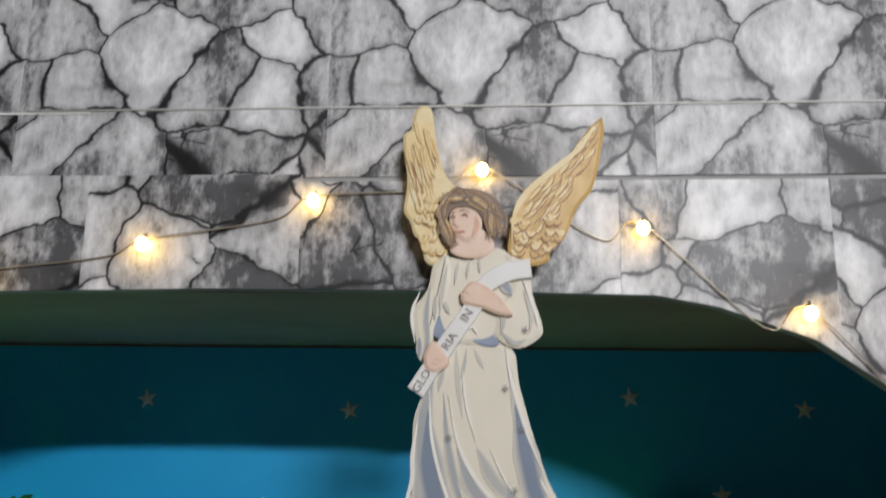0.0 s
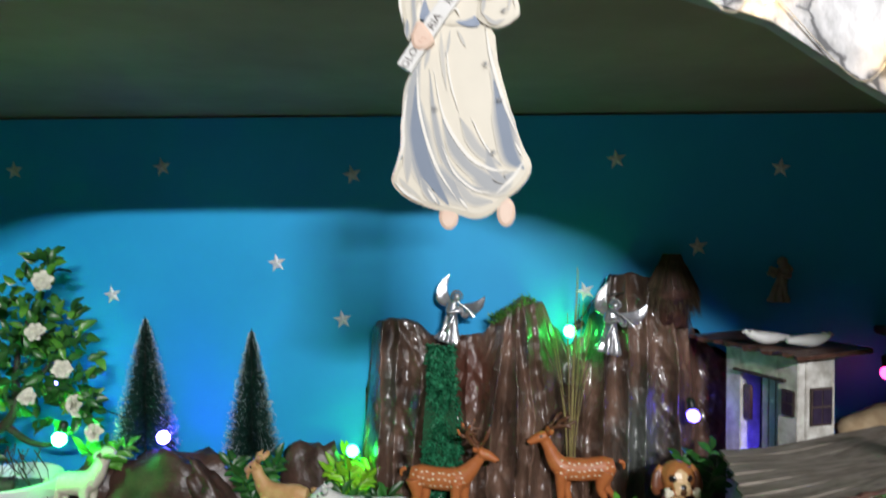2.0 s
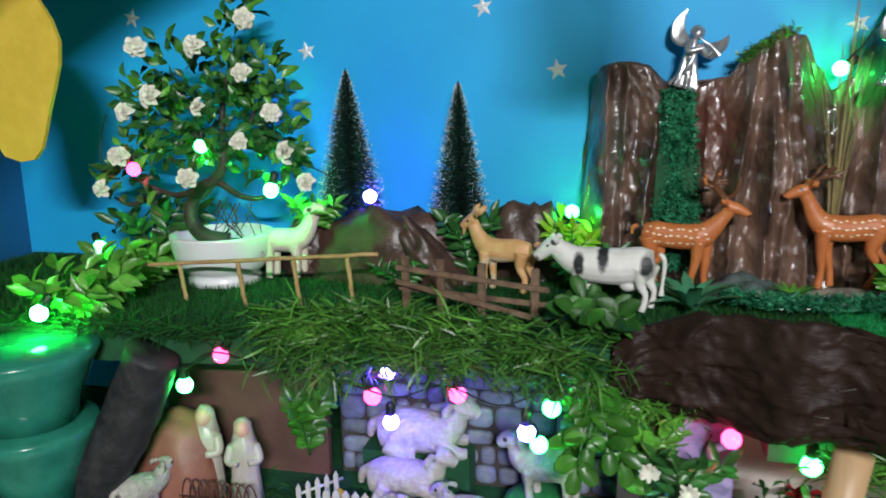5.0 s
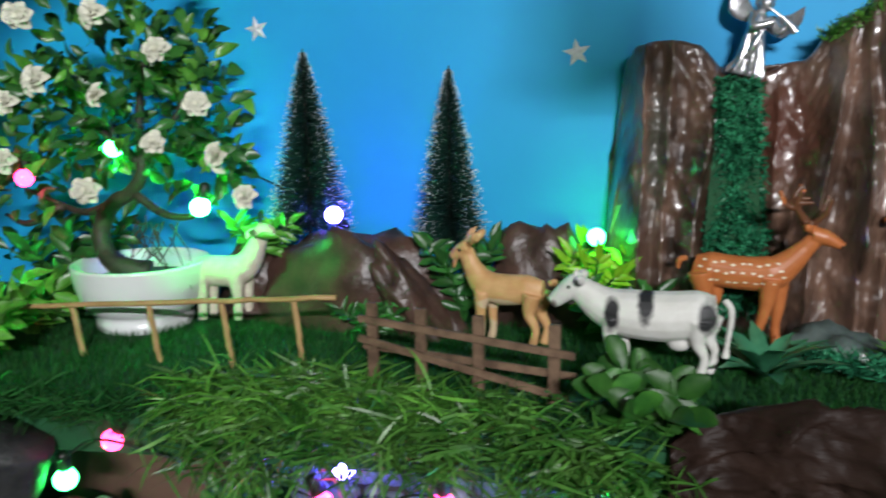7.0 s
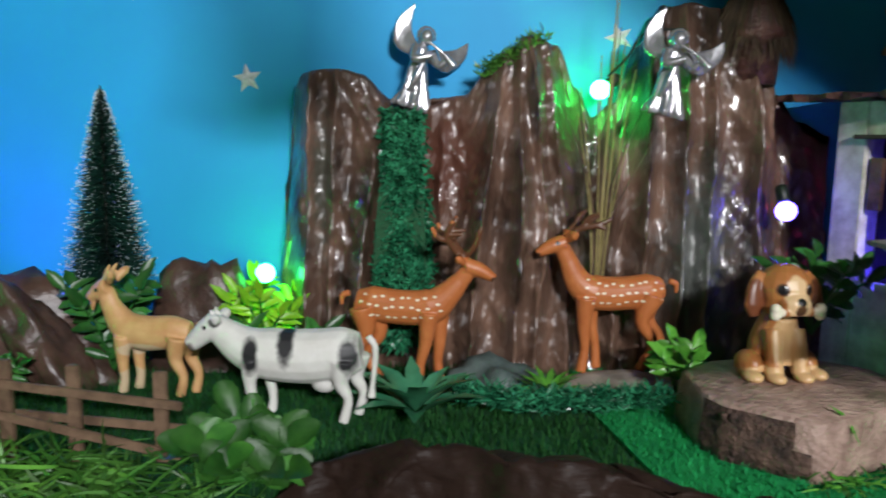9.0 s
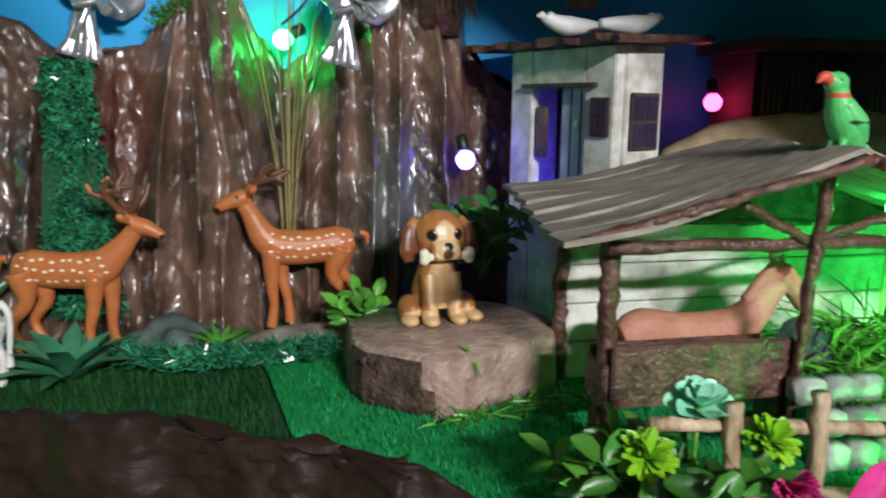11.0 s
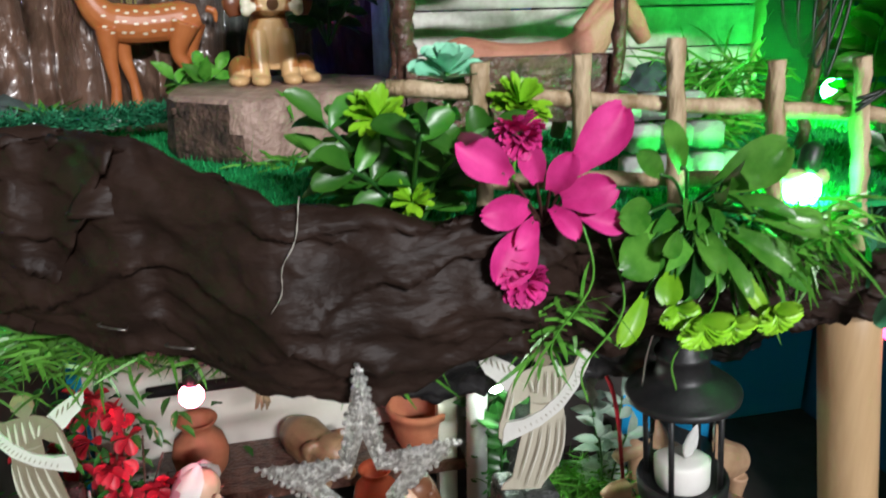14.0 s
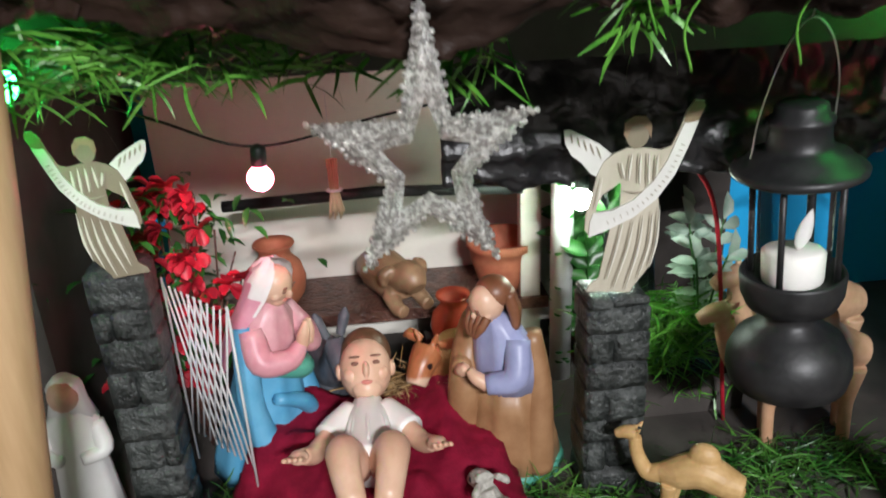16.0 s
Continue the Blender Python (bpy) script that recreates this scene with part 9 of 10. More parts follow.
jar("clay_jug", (0.418, 1.02, 0.40), [(r * 0.8, z * 0.8) for r, z in JUG], "glazed red clay jug behind the ox", mat("glazed_red_clay", (0.42, 0.06, 0.03), (0.5, 0.1, 0.05), 0.25, scale=40, bump=0.05))
slab_box("jug_stand", (0.39, 1.0, 0.345), (0.45, 1.05, 0.40), SLAB, "dark block under the red jug", "stand")


def sleeping_pup(at, turn, col, label):
    bm = bmesh.new()
    limb(bm, [(-3, 0, 1.6), (-1.2, 0, 1.9), (0.8, 0, 1.8), (2.2, 0, 2.0)], [1.2, 1.7, 1.6, 1.2])
    limb(bm, [(2.2, 0, 2.6), (3.2, 0, 2.6), (3.9, 0, 2.1)], [1.25, 1.15, 0.7])
    pair(bm, [(2.2, 0.9, 3.4), (2.0, 1.5, 2.9), (2.2, 1.7, 2.2)], [0.35, 0.5, 0.2])
    pair(bm, [(1.6, 1.0, 1.2), (2.8, 1.1, 0.6), (3.6, 1.0, 0.5)], [0.6, 0.55, 0.5])
    limb(bm, [(-3.8, 0, 1.6), (-4.8, 0.6, 0.9), (-5.4, 0.2, 0.5)], [0.5, 0.4, 0.2])
    figurine("animal_figurine", bm, col, at, label, turn, 0.0011).scale = (1.4, 1.4, 1.4)


BROWN = mat("brown_glazed_animal", (0.22, 0.12, 0.065), (0.34, 0.21, 0.12), 0.4, scale=60, bump=0.1)
sleeping_pup((0.360, 1.085, SHELF_Z), -62, BROWN, "small brown sleeping toy animal on the shelf")


def ox():
    bm = bmesh.new()
    limb(bm, [(-5.5, 0, 6.0), (-3, 0, 6.2), (0, 0, 6.0), (2.4, 0, 6.6), (3.8, 0, 8.0)], [1.7, 2.3, 2.4, 2.0, 1.5], flat=0.9)
    limb(bm, [(3.6, 0, 8.6), (4.8, 0, 8.0), (6.0, 0, 6.6)], [1.5, 1.25, 0.95])
    for x, y in ((1.5, 1.1), (1.5, -1.1), (-4.5, 1.1), (-4.5, -1.1)):
        limb(bm, [(x, y, 5), (x, y, 2.4), (x, y, 0)], [1.2, 0.75, 0.75])
    pair(bm, [(3.2, 1.0, 9.4), (2.9, 2.2, 9.6), (3.0, 2.9, 9.2)], [0.4, 0.6, 0.15])
    pair(bm, [(3.6, 0.7, 9.8), (3.8, 1.2, 10.8)], [0.4, 0.15])
    figurine("ox_figurine", bm, spotted(mat("red_brown_ox", (0.34, 0.11, 0.04), (0.42, 0.16, 0.07), 0.35, scale=50, bump=0.05), [((-0.02, 0, 0.05), (0.045, 0.05, 0.05), (0.40, 0.27, 0.10)), ((0.058, 0, 0.066), (0.012, 0.016, 0.012), (0.6, 0.42, 0.3)), ((0.052, 0.011, 0.083), (0.003, 0.005, 0.003), (0.02, 0.01, 0.01)), ((0.052, -0.011, 0.083), (0.003, 0.005, 0.003), (0.02, 0.01, 0.01))]), (0.408, 0.985, 0.345), "red-brown toy ox lying behind the infant", -125, 0.0013)


def donkey():
    bm = bmesh.new()
    limb(bm, [(-5, 0, 6.0), (-2.5, 0, 6.2), (0, 0, 6.2), (1.8, 0, 7.4), (2.8, 0, 9.4)], [1.4, 1.9, 1.9, 1.5, 1.1])
    limb(bm, [(2.4, 0, 9.9), (3.8, 0, 9.2), (5.2, 0, 8.0)], [1.1, 1.0, 0.75])
    for x, y in ((1.0, 0.9), (1.0, -0.9), (-4.0, 0.9), (-4.0, -0.9)):
        limb(bm, [(x, y, 5), (x, y, 2.4), (x, y, 0)], [1.0, 0.6, 0.6])
    pair(bm, [(2.2, 0.6, 10.6), (1.8, 1.2, 12.2), (1.7, 1.4, 13.0)], [0.4, 0.55, 0.15])
    figurine("donkey_figurine", bm, mat("dark_grey_donkey", (0.06, 0.065, 0.08), (0.11, 0.115, 0.13), 0.5, scale=50, bump=0.1), (0.300, 0.985, 0.345), "dark grey toy donkey behind the infant", -75, 0.0013)


ox()
donkey()


def camel(at, turn, size, col, label, lying=False, cloth_col=None):
    bm = bmesh.new()
    lift = -3.8 if lying else 0
    limb(bm, [(-6, 0, 9.0 + lift), (-3.5, 0, 9.6 + lift), (-1, 0, 10.4 + lift), (1.5, 0, 9.4 + lift), (3.6, 0, 8.6 + lift)], [1.5, 2.2, 2.4, 2.2, 1.5])
    ball(bm, (-0.012, 0, 0.124 + lift * 0.01), (0.020, 0.014, 0.020))
    limb(bm, [(3.4, 0, 8.8 + lift), (5.6, 0, 8.4 + lift), (7.0, 0, 11 + lift), (7.4, 0, 13.4 + lift)], [1.4, 1.1, 0.9, 0.85])
    limb(bm, [(7.2, 0, 14 + lift), (8.6, 0, 13.8 + lift), (9.8, 0, 13.2 + lift)], [1.0, 0.9, 0.6])
    pair(bm, [(7.0, 0.6, 14.6 + lift), (6.6, 1.0, 15.3 + lift)], [0.35, 0.12])
    if lying:
        for x in (2.5, -4.5):
            pair(bm, [(x, 1.4, 4.5), (x + 1.6, 1.8, 1.6), (x - 1.2, 1.9, 0.7)], [1.2, 0.8, 0.6])
    else:
        for x, y in ((2.6, 1.1), (1.9, -1.1), (-4.8, 1.1), (-5.4, -1.1)):
            limb(bm, [(x, y, 8), (x + 0.2, y, 4.2), (x - 0.1, y, 0)], [1.1, 0.65, 0.6])
    m = mat("painted_camel", *col, 0.5, scale=50, fine=220, bump=0.15)
    if cloth_col:
        m = spotted(m, [((-0.015, 0, 0.105 + lift * 0.01), (0.026, 0.05, 0.030), cloth_col)])
    ob = figurine("camel_figurine", bm, m, at, label, turn, 0.0013)
    ob.scale = (size, size, size)


camel((0.70, 0.90, 0.345), 176, 0.92, ((0.50, 0.28, 0.16), (0.60, 0.37, 0.24)), "tan toy camel with a pink saddle cloth", False, (0.52, 0.36, 0.34))
camel((0.735, 0.96, 0.345), 190, 1.0, ((0.40, 0.24, 0.14), (0.50, 0.32, 0.20)), "brown toy camel standing behind another", False)
camel((0.566, 0.80, 0.345), 150, 0.58, ((0.46, 0.28, 0.11), (0.58, 0.38, 0.17)), "small golden brown toy camel standing", False)


def small_sheep(at, turn, label, m=None, size=1.0, lying=False):
    bm = bmesh.new()
    drop = -1.7 if lying else 0.0
    limb(bm, [(-3.2, 0, 3.3 + drop), (-1.6, 0, 3.5 + drop), (0.6, 0, 3.3 + drop), (2.0, 0, 3.7 + drop), (2.6, 0, 4.8 + drop)], [1.25, 1.7, 1.65, 1.25, 0.85])
    limb(bm, [(2.5, 0, 5.4 + drop), (3.4, 0, 5.2 + drop), (4.2, 0, 4.6 + drop)], [0.85, 0.78, 0.45])
    if lying:
        pair(bm, [(1.2, 1.0, 1.2), (2.6, 1.2, 0.5), (3.4, 1.1, 0.4)], [0.7, 0.5, 0.4])
        pair(bm, [(-2.4, 1.2, 1.2), (-1.2, 1.6, 0.5), (-0.4, 1.5, 0.4)], [0.9, 0.55, 0.4])
    else:
        for x, y in ((1.2, 0.75), (0.8, -0.75), (-2.2, 0.75), (-2.7, -0.75)):
            limb(bm, [(x, y, 2.8), (x + 0.1, y, 1.3), (x, y, 0)], [0.75, 0.38, 0.40])
    pair(bm, [(2.3, 0.7, 5.8 + drop), (1.9, 1.4, 5.4 + drop), (1.8, 1.6, 4.9 + drop)], [0.25, 0.34, 0.14])
    limb(bm, [(-2.9, 0, 4.2 + drop), (-3.7, 0, 3.8 + drop), (-4.0, 0, 2.8 + drop)], [0.5, 0.45, 0.25])
    ball(bm, (0.0335, 0.0065, 0.054 + drop * 0.01), 0.0012, 8, 6)
    figurine("sheep_figurine", bm, m or SHEEP, at, label, turn, 0.0011, group="toy sheep").scale = (size, size, size)


SHEEP = spotted(mat("white_painted_sheep", (0.36, 0.34, 0.30), (0.52, 0.50, 0.45), 0.6, scale=160, fine=300, bump=0.9, bdist=0.003), [((0.0345, 0.007, 0.054), (0.0022, 0.004, 0.0022), (0.02, 0.02, 0.02)), ((0.0345, -0.007, 0.054), (0.0022, 0.004, 0.0022), (0.02, 0.02, 0.02)), ((0.043, 0, 0.046), (0.004, 0.005, 0.004), (0.42, 0.28, 0.22))])
small_sheep((0.428, 0.795, 0.345), 120, "white toy sheep facing the infant")
small_sheep((0.192, 0.80, 0.345), 40, "cream toy sheep beside the wooden pole")


def standing_figure(at, h, a, b, label, turn=0.0, name="shepherd_figurine"):
    bm = bmesh.new()
    s = h / 17
    skin_rows(bm, [(x * s, y * s, z * s, p * s, q * s) for x, y, z, p, q in ((0, 0, 0, 3.2, 2.6), (0, 0, 5, 2.7, 2.1), (0, 0, 9, 2.4, 1.9), (0, 0, 12.4, 2.5, 1.8), (0, 0, 13.6, 1.2, 1.1), (0, 0, 14.2, 0.9, 0.9))], 0)
    ball(bm, (0, -0.002 * s, 0.153 * s), (0.0145 * s, 0.0145 * s, 0.017 * s), 16, 10, mi=1)
    skin_rows(bm, [(0, 0.5 * s, 12.4 * s, 2.4 * s, 1.6 * s), (0, 0.5 * s, 14.4 * s, 1.75 * s, 1.4 * s), (0, 0.4 * s, 16.2 * s, 1.6 * s, 1.4 * s), (0, 0.2 * s, 17.2 * s, 0.7 * s, 0.7 * s)], 0)
    for e in (-1, 1):
        plain_limb(bm, [(2.0 * e * s, 0, 12 * s), (2.7 * e * s, -0.9 * s, 9.5 * s), (1.0 * e * s, -2.2 * s, 9.2 * s)], [0.95 * s, 0.9 * s, 0.6 * s], 0)
    return solid(name, bm, [a, b], at, label, "figurine", "plain robed figurines", turn)


standing_figure((0.108, 0.885, 0.345), 13.5, PLAIN["white_shirt"], SKINF, "painted pale robed figurine standing behind the pole")


def red_bush():
    t = thing("red_flower_bush", (0.186, 0.965, 0.40), "bush of dark red fabric blossoms behind the lattice", "plant")
    bm = bmesh.new()
    for _ in range(42):
        e = Vector((rnd.uniform(-0.055, 0.055), rnd.uniform(-0.03, 0.03), rnd.uniform(0.05, 0.20)))
        tube(bm, curve([(0, 0, -0.05), e * 0.5 + away(0.01, 0.01, 0.0), e], 4), 0.0009, 5)
    part("stem_tangle", bm, TWIG, t)
    bm = bmesh.new()
    for _ in range(300):
        p = Vector((rnd.gauss(0, 0.030), rnd.gauss(0, 0.018), rnd.uniform(0.02, 0.20)))
        leaf(bm, p, away(1, 1, 0.6), 0.017, 0.007, 0.3)
    part("leaves", bm, LEAF_D, t)
    for _ in range(52):
        bm = bmesh.new()
        p = Vector((rnd.gauss(0, 0.024), rnd.uniform(-0.035, 0.0), rnd.uniform(0.03, 0.205)))
        for k in range(7):
            d = away().normalized()
            d.y = -abs(d.y)
            leaf(bm, p, d, 0.0135, 0.010, 0.2, cup=0.4, tip=5)
        part("blossom", bm, REDPET, t)


red_bush()


def lattice():
    t = thing("lattice_panel", (0.214, 0.89, 0.40), "white plastic lattice panel leaning by the flowers", "fence", turn=-46)
    for k in range(7):
        for s in (-1, 1):
            bm = bmesh.new()
            a = Vector((-0.024 + 0.0080 * k - 0.017 * s, 0, 0.0))
            b = Vector((-0.024 + 0.0080 * k + 0.017 * s, 0, 0.135))
            tube(bm, [a, b], 0.00085, 6)
            part("slat", bm, LATTICE, t)
    for x in (-0.042, 0.042):
        bm = bmesh.new()
        tube(bm, [(x, 0, -0.03), (x, 0, 0.14)], 0.0011, 6)
        part("edge", bm, LATTICE, t)


LATTICE = mat("white_plastic", (0.55, 0.55, 0.55), (0.64, 0.64, 0.64), 0.4, scale=40, bump=0.03)
lattice()
slab_box("pale_upright", (0.492, 1.06, 0.345), (0.512, 1.075, 0.60), CREAM, "pale upright board beside the nativity wall", "post")


def lace_column():
    t = thing("lace_column", (0.526, 1.03, 0.345), "white openwork column wrapped with dark leaves", "column")
    bm = bmesh.new()
    tube(bm, [(0, 0, 0), (0, 0, 0.30)], 0.011, 14)
    part("column", bm, LATTICE, t)
    bm = bmesh.new()
    for _ in range(46):
        a, z = rnd.uniform(0, 6.283), rnd.uniform(0.01, 0.29)
        leaf(bm, (0.0112 * math.cos(a), 0.0112 * math.sin(a), z), (-math.sin(a), math.cos(a), rnd.uniform(-0.5, 0.5)), 0.008, 0.004, 0.4, up=(math.cos(a), math.sin(a), 0))
    part("leaves", bm, LEAF_D, t)


lace_column()
bm = bmesh.new()
tube(bm, [(0.21, 1.06, 0.545), (0.35, 1.05, 0.552), (0.49, 1.04, 0.548)], 0.0055, 10, rough=0.1)
solid("dark_rod", bm, BLACK, (0, 0, 0), "dark rod running across the nativity wall", "rod")


def stick_bundle(at):
    t = thing("twig_bundle", at, "small hanging bundle of pale twigs tied with string", "ornament")
    for k in range(9):
        bm = bmesh.new()
        x = -0.006 + 0.0015 * k
        tube(bm, [(x * 0.7, away(0, 0.002, 0).y, 0.028), (x * 0.5, 0, 0.0), (x * 1.1, away(0, 0.002, 0).y, -0.026 + 0.003 * (k % 3))], 0.0010, 5)
        part("twig", bm, STICK, t)
    bm = bmesh.new()
    tube(bm, [(0.0065 * math.cos(a), 0.003 * math.sin(a), 0.0) for a in [2 * math.pi * k / 12 for k in range(13)]], 0.0012, 5)
    part("string", bm, LATTICE, t)
    bm = bmesh.new()
    tube(bm, [(0, 0, 0.026), (0, 0, 0.088)], 0.0005, 5)
    part("thread", bm, LATTICE, t)


stick_bundle((0.318, 1.0, 0.573))
cable("light_cable", [(0.10, 0.93, 0.698), (0.20, 0.925, 0.66), (0.27, 0.918, 0.637), (0.36, 0.93, 0.65), (0.45, 0.97, 0.655)], "dark light cable under the nativity ceiling")
cable("red_stick", [(0.603, 0.93, 0.60), (0.63, 0.93, 0.54), (0.655, 0.93, 0.345)], "thin dark red stick leaning by the plants", 0.002, REDPET)
loose_grass("straw_grass", "loose green plastic grass hanging under the bark front", [((x, 0.79, 0.720), (0.04, 0.02, 0.016)) for x in (0.18, 0.215, 0.25, 0.285, 0.32, 0.20, 0.24)], 460, 0.029, HAY_L, wide=0.0022, hang=0.3, down=0.4)
loose_grass("straw_grass", "curled green leaves tucked behind the glitter star", [((0.405, 0.74, 0.725), (0.02, 0.01, 0.01)), ((0.385, 0.74, 0.72), (0.014, 0.01, 0.01))], 60, 0.03, LEAF, wide=0.0026, hang=0.3, down=0.7)
loose_grass("straw_grass", "dense green plastic grass beside the pillar", [((0.60, 0.97, 0.40), (0.05, 0.03, 0.035)), ((0.62, 0.96, 0.44), (0.04, 0.03, 0.02))], 1300, 0.032, LEAF, wide=0.0018)
slab_box("grass_planter", (0.56, 0.945, 0.345), (0.68, 1.0, 0.385), SLAB, "dark box under the green grass", "planter")
loose_grass("straw_grass", "green grass on the nativity floor", [((x, y, 0.35), (0.06, 0.04, 0.004)) for x, y in ((0.17, 0.84), (0.22, 0.86), (0.48, 0.84), (0.52, 0.80), (0.44, 0.95), (0.30, 0.98), (0.60, 0.83), (0.66, 0.86), (0.72, 0.85))], 2400, 0.026, HAY)
loose_grass("straw_grass", "dry brown straw behind the infant", [((0.37, 0.955, 0.40), (0.04, 0.015, 0.006))], 380, 0.03, mat("dry_straw", (0.26, 0.15, 0.06), (0.42, 0.27, 0.12), 0.6, scale=30, bump=0, island=0.4), wide=0.0012)
slab_box("straw_box", (0.33, 0.94, 0.345), (0.42, 0.97, 0.395), TWIG, "dark manger box under the straw", "manger")
sprig("shrub", (0.635, 0.955, 0.40), 5, 0.13, 0.03, 0.024, 0.012, mat("frosted_green_leaf", (0.22, 0.34, 0.26), (0.38, 0.48, 0.40), 0.5, scale=40, island=0.2), "frosted pale green sprig beside the lantern", pairs=5)
sprig("shrub", (0.56, 1.05, 0.345), 8, 0.20, 0.05, 0.03, 0.016, LEAF_D, "tall dark leafy plant behind the pillar", pairs=6)
lump("dark_rock", (0.585, 1.04, 0.345), (0.035, 0.03, 0.22), PILLAR, "tall dark model rock behind the pillar", 8.8)

# ---- lower tier west: the sheepfold ----
def stone_panel():
    t = thing("stone_panel", (-0.20, 1.0, 0.545), "blue-grey model stone wall board of the sheepfold", "wall panel")
    bm = bmesh.new()
    box(bm, (0, 0.006, 0.085), (0.375, 0.008, 0.172), 0.001)
    part("board", bm, SLAB, t, smooth=False)
    m = mat("lavender_grey_stone", (0.10, 0.12, 0.17), (0.26, 0.29, 0.40), 0.6, scale=60, fine=220, bump=0.7, rand=0.3, sharp=0.5)
    z, r = 0.003, 0
    while z < 0.165:
        h = rnd.uniform(0.020, 0.034)
        x = -0.186
        while x < 0.182:
            w = min(rnd.uniform(0.018, 0.052), 0.187 - x)
            if w > 0.007:
                hh = h * rnd.uniform(0.86, 1.12)
                cx, cz, seed = x + w / 2, z + h / 2 + rnd.uniform(-0.002, 0.002), rnd.uniform(0, 50)
                bm = bmesh.new()
                rings = []
                for lift, k in ((0.004, 1.0), (0.0, 0.97), (-0.003, 0.86), (-0.0045, 0.6), (-0.005, 0.2)):
                    rings.append([(cx + math.copysign(abs(math.cos(a)) ** 0.6, math.cos(a)) * w * 0.48 * k * (1 + 0.14 * noise.noise((math.cos(a), math.sin(a), seed))), lift + 0.0012 * noise.noise((a, lift * 300, seed)), cz + math.copysign(abs(math.sin(a)) ** 0.6, math.sin(a)) * hh * 0.46 * k * (1 + 0.14 * noise.noise((math.cos(a), math.sin(a), seed + 5)))) for a in [2 * math.pi * i / 14 for i in range(14)]])
                ring_skin(bm, rings)
                part("stone", bm, m, t)
            x += w
        z += h
        r += 1


stone_panel()


def picket_fence(x0, x1, y, n, turn_label, rise=0.0):
    t = thing("picket_fence", (x0, y, 0.545), "low white picket fence around the toy sheep", "fence", "picket fences")
    w = (x1 - x0) / n
    for k in range(n):
        bm = bmesh.new()
        x, h = w * (k + 0.5), 0.052
        plate(bm, [(x - w * 0.36, 0), (x + w * 0.36, 0), (x + w * 0.36, h - 0.006), (x, h), (x - w * 0.36, h - 0.006)], rise * k - 0.001, rise * k + 0.001)
        part("picket", bm, LATTICE, t, smooth=False)
    for z in (0.014, 0.036):
        bm = bmesh.new()
        tube(bm, [(0, 0.002, z), (x1 - x0, 0.002 + rise * n, z)], 0.002, 6)
        part("rail", bm, LATTICE, t)


picket_fence(-0.36, -0.19, 0.865, 14, "")
picket_fence(-0.395, -0.355, 0.868, 5, "", 0.010)
picket_fence(-0.06, 0.0, 0.875, 5, "")
small_sheep((-0.272, 0.925, 0.565), 10, "white toy sheep lying in the sheepfold", None, 1.45, True)
small_sheep((-0.262, 0.965, 0.605), 8, "large white toy sheep behind another", None, 1.7, True)
slab_box("fold_step", (-0.34, 0.955, 0.545), (-0.20, 0.995, 0.605), TURF, "green step inside the sheepfold", "step")
slab_box("fold_step_low", (-0.32, 0.92, 0.545), (-0.21, 0.954, 0.565), TURF, "low green step inside the sheepfold", "step")
small_sheep((-0.19, 0.885, 0.545), 170, "white toy sheep beside the picket fence")
small_sheep((-0.285, 0.84, 0.545), 30, "white toy sheep before the picket fence")
small_sheep((-0.105, 0.945, 0.570), 175, "pale toy lamb standing on a small round base", None, 1.35)
jar("round_base", (-0.105, 0.945, 0.545), [(0.0, 0.0), (0.050, 0.0), (0.052, 0.003), (0.052, 0.012), (0.049, 0.014), (0.0, 0.014)], "flat terracotta rim of a small round base", TERRA)
jar("turf_disc", (-0.105, 0.945, 0.559), [(0.0, 0.0), (0.049, 0.0), (0.048, 0.008), (0.040, 0.011), (0.0, 0.0115)], "green painted turf disc under the toy lamb", mat("green_enamel", (0.02, 0.20, 0.05), (0.04, 0.30, 0.09), 0.5, scale=60, bump=0.5))
GHOST = mat("pearl_white_figure", (0.40, 0.37, 0.31), (0.54, 0.51, 0.45), 0.35, scale=40, bump=0.05)
standing_figure((-0.53, 0.90, 0.545), 12.5, GHOST, SKINF, "pearl white robed figurine beside a basket")
standing_figure((-0.475, 0.895, 0.545), 11.5, GHOST, SKINF, "pearl white veiled figurine beside a basket", 20)


def basket():
    t = thing("wire_basket", (-0.495, 0.855, 0.545), "dark brown wicker basket fence before the figurines", "basket")
    for k in range(9):
        bm = bmesh.new()
        x = -0.045 + 0.0105 * k
        tube(bm, curve([(x, 0, 0), (x, 0, 0.035), (x + 0.008, 0, 0.05), (x + 0.016, 0, 0.035), (x + 0.016, 0, 0)], 5), 0.0013, 6)
        part("hoop", bm, TWIG, t)
    for z in (0.012, 0.026):
        bm = bmesh.new()
        tube(bm, [(-0.05, 0, z), (0.06, 0, z)], 0.0016, 6)
        part("band", bm, TWIG, t)


basket()


def chick(at, turn):
    bm = bmesh.new()
    ball(bm, (0, 0, 0.010), (0.013, 0.010, 0.010))
    ball(bm, (0.008, 0, 0.021), 0.0072)
    limb(bm, [(1.4, 0, 2.1), (1.9, 0, 2.0)], [0.25, 0.06])
    figurine("chick_figurine", bm, mat("yellow_chick", (0.72, 0.46, 0.03), (0.8, 0.55, 0.06), 0.6, scale=80, bump=0.2), at, "small yellow toy chick by the picket fence", turn, 0.0009, group="toy chicks")


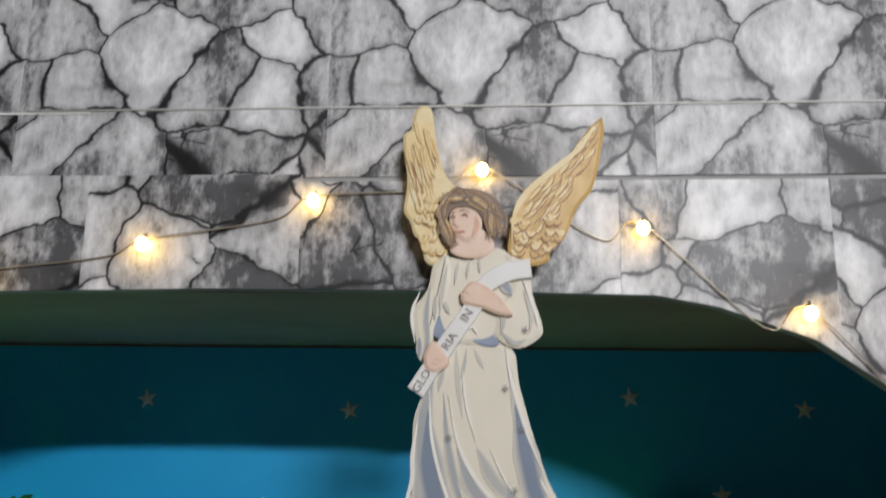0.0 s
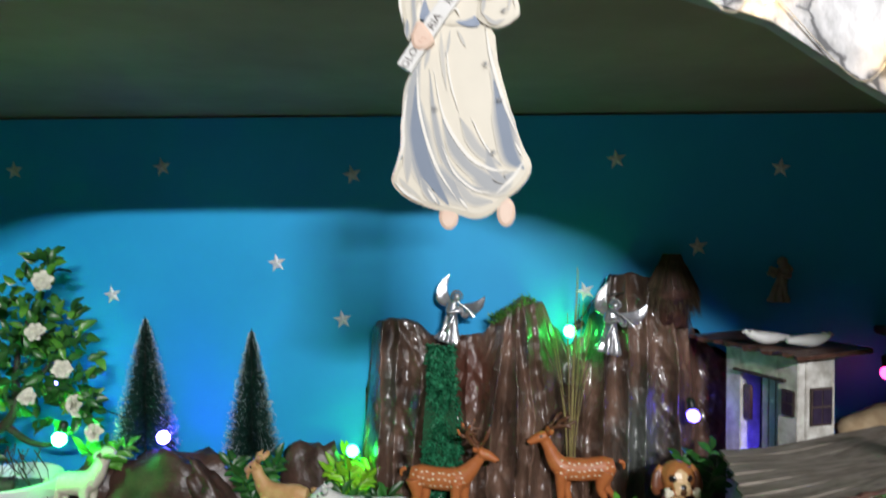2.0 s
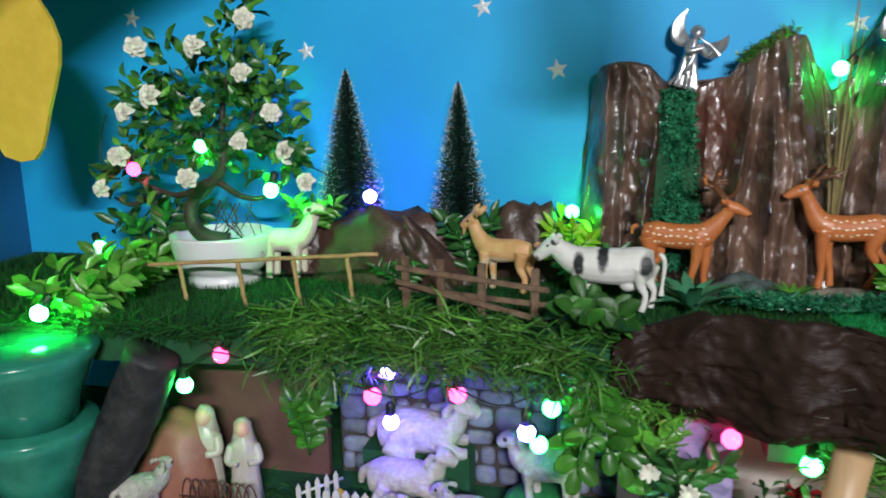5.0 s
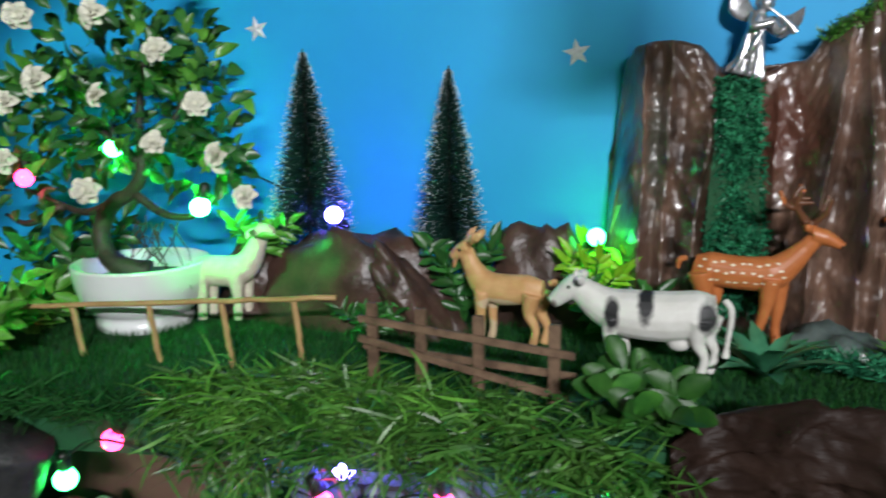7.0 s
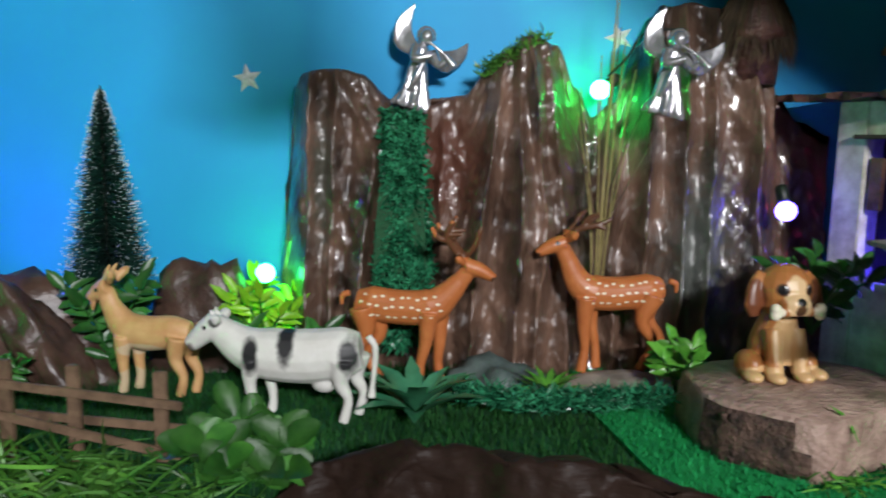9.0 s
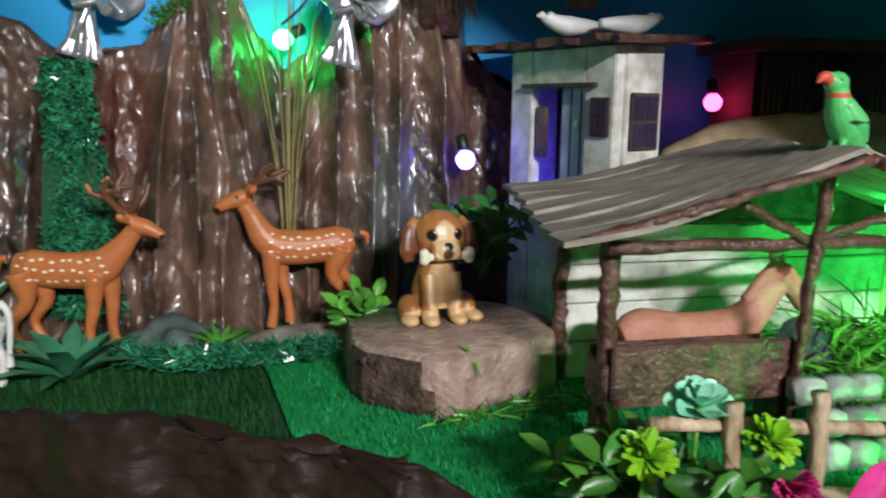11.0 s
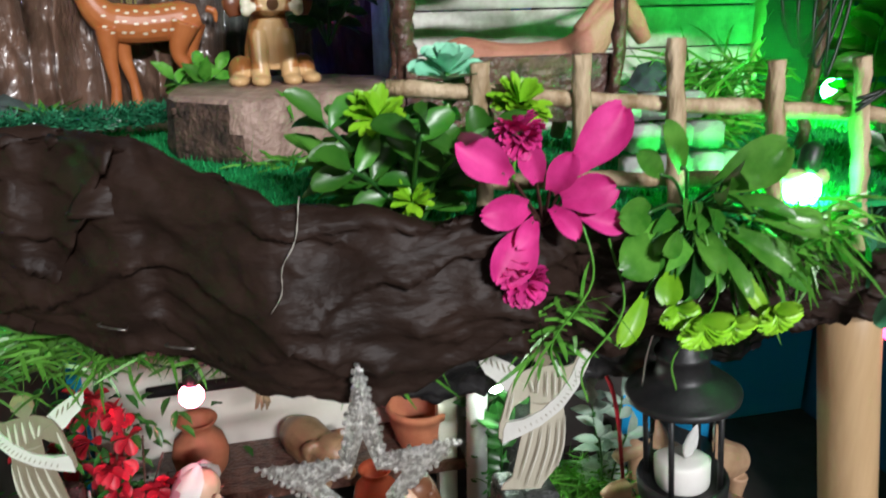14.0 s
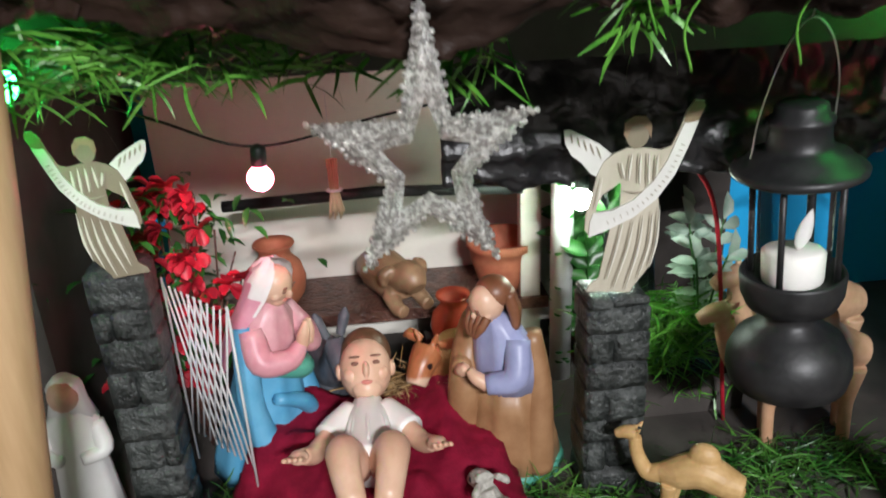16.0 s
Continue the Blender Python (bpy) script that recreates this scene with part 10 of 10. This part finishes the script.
chick((-0.405, 0.852, 0.545), 10)
chick((-0.36, 0.90, 0.545), 60)
slab_box("grotto_wall_west", (-0.64, 0.985, 0.545), (-0.40, 0.995, 0.751), mat("dull_red_board", (0.10, 0.045, 0.035), (0.15, 0.07, 0.055), 0.7, scale=20), "dull red-brown board behind the robed figurines", "wall")
lump("boulder", (-0.572, 0.90, 0.56), (0.062, 0.05, 0.105), mat("clay_red_boulder", (0.22, 0.08, 0.055), (0.34, 0.14, 0.10), 0.5, scale=30, bump=0.4), "tall clay red plaster boulder in the grotto", 14.2, amp=0.12)
small_sheep((-0.575, 0.83, 0.56), 60, "cream toy sheep before the clay boulder")
lump("ground_mound", (-0.575, 0.83, 0.54), (0.04, 0.035, 0.025), TURF, "low green mound under the cream sheep", 15.2)


def old_trunk():
    bm = bmesh.new()
    c = curve([(-0.688, 0.81, 0.515), (-0.630, 0.81, 0.60), (-0.572, 0.812, 0.69), (-0.532, 0.815, 0.772)], 14)
    tube(bm, c, [0.036 - 0.006 * i / len(c) for i in range(len(c))], 22, rough=0.10)
    solid("tree_trunk", bm, mat("dark_blue_grey_bark", (0.010, 0.012, 0.013), (0.035, 0.036, 0.036), 0.6, scale=50, fine=200, bump=0.7), (0, 0, 0), "dark slanting tree trunk holding the shelf", "trunk")


old_trunk()


def pedestal():
    t = thing("vase_stand", (-0.672, 0.775, 0.0), "glossy green glazed tiered stand at the shelf's end", "stand")
    m = mat("green_glazed_clay", (0.015, 0.16, 0.11), (0.03, 0.25, 0.17), 0.18, scale=24, fine=140, bump=0.15)
    for prof in ([(0.0, 0.0), (0.075, 0.0), (0.060, 0.30), (0.046, 0.60), (0.0, 0.60)], [(0.0, 0.602), (0.044, 0.602), (0.052, 0.640), (0.068, 0.676), (0.074, 0.690), (0.070, 0.694), (0.0, 0.694)], [(0.0, 0.696), (0.050, 0.696), (0.058, 0.724), (0.076, 0.766), (0.083, 0.780), (0.079, 0.785), (0.0, 0.785)]):
        bm = bmesh.new()
        lathe(bm, prof, 36)
        part("tier", bm, m, t)


pedestal()
sprig("shrub", (-0.395, 0.915, 0.61), 7, 0.085, 0.030, 0.020, 0.012, LEAF_M, "green leafy sprig at the side of the stone wall", pairs=5, tip=5)
sprig("shrub", (0.015, 0.90, 0.56), 14, 0.17, 0.045, 0.024, 0.014, LEAF, "leafy green plant with pale blossoms at the grotto's end", pairs=6, tip=5)
sprig("shrub", (0.045, 0.87, 0.60), 9, 0.11, 0.05, 0.026, 0.012, LEAF_D, "dark leafy plant under the brown bark", pairs=5)
bark_sheet("lavender_cloth", 0.030, 0.099, 0.0, [(0.03, 0.742), (0.1, 0.738)], [(0.03, 0.60), (0.1, 0.61)], [(0.03, 0.888), (0.1, 0.886)], "lavender crumpled cloth hung behind the plant", seed=31.0, bulge=0.008, mi_mat=mat("lavender_cloth", (0.20, 0.15, 0.34), (0.32, 0.25, 0.48), 0.7, scale=40, bump=0.3))


def white_blossom(at, r):
    t = thing("white_blossom", at, "small white fabric blossom among the leaves", "flower", "white blossoms")
    for k in range(16):
        a = 2 * math.pi * k / 8
        bm = bmesh.new()
        petal(bm, (0, 0, 0), (math.cos(a), -0.5 - 0.7 * (k > 7), math.sin(a) * 0.8 + 0.2), r * rnd.uniform(0.8, 1.1), r * 0.42, 0.25, cup=0.4, n=4, k=2)
        part("petal", bm, WHITEPET, t)


for spot in ((0.012, 0.848, 0.668), (0.052, 0.842, 0.652), (0.030, 0.846, 0.612)):
    white_blossom(spot, 0.012)
loose_grass("straw_grass", "thin green grass under the bark's end", [((0.03, 0.85, 0.743), (0.04, 0.015, 0.012)), ((-0.01, 0.85, 0.738), (0.03, 0.012, 0.012))], 200, 0.028, LEAF, wide=0.0018, hang=0.5, down=0.6)
loose_grass("straw_grass", "green grass on the sheepfold floor", [((x, 0.90, 0.548), (0.08, 0.05, 0.003)) for x in (-0.5, -0.4, -0.3, -0.2, -0.1, 0.0)], 2400, 0.018, TURF_D)


def wall_ornament():
    bm = bmesh.new()
    plate(bm, smooth_line([(0.02, 0.0), (0.055, -0.07), (0.03, -0.15), (0.0, -0.21), (-0.06, -0.18), (-0.06, 0.02)], 3), 0.0, 0.006)
    solid("yellow_cutout", bm, mat("yellow_card", (0.62, 0.42, 0.04), (0.72, 0.5, 0.06), 0.6, scale=30), (-0.735, 0.90, 1.19), "flat yellow card cut-out hanging at the niche side", "ornament", smooth=False)
    bm = bmesh.new()
    tube(bm, [(-0.76, 0.903, 1.19), (-0.76, 0.903, 1.404)], 0.0005, 5)
    solid("hanging_thread", bm, LATTICE, (0, 0, 0), "thin white thread holding the yellow cut-out", "thread")


wall_ornament()
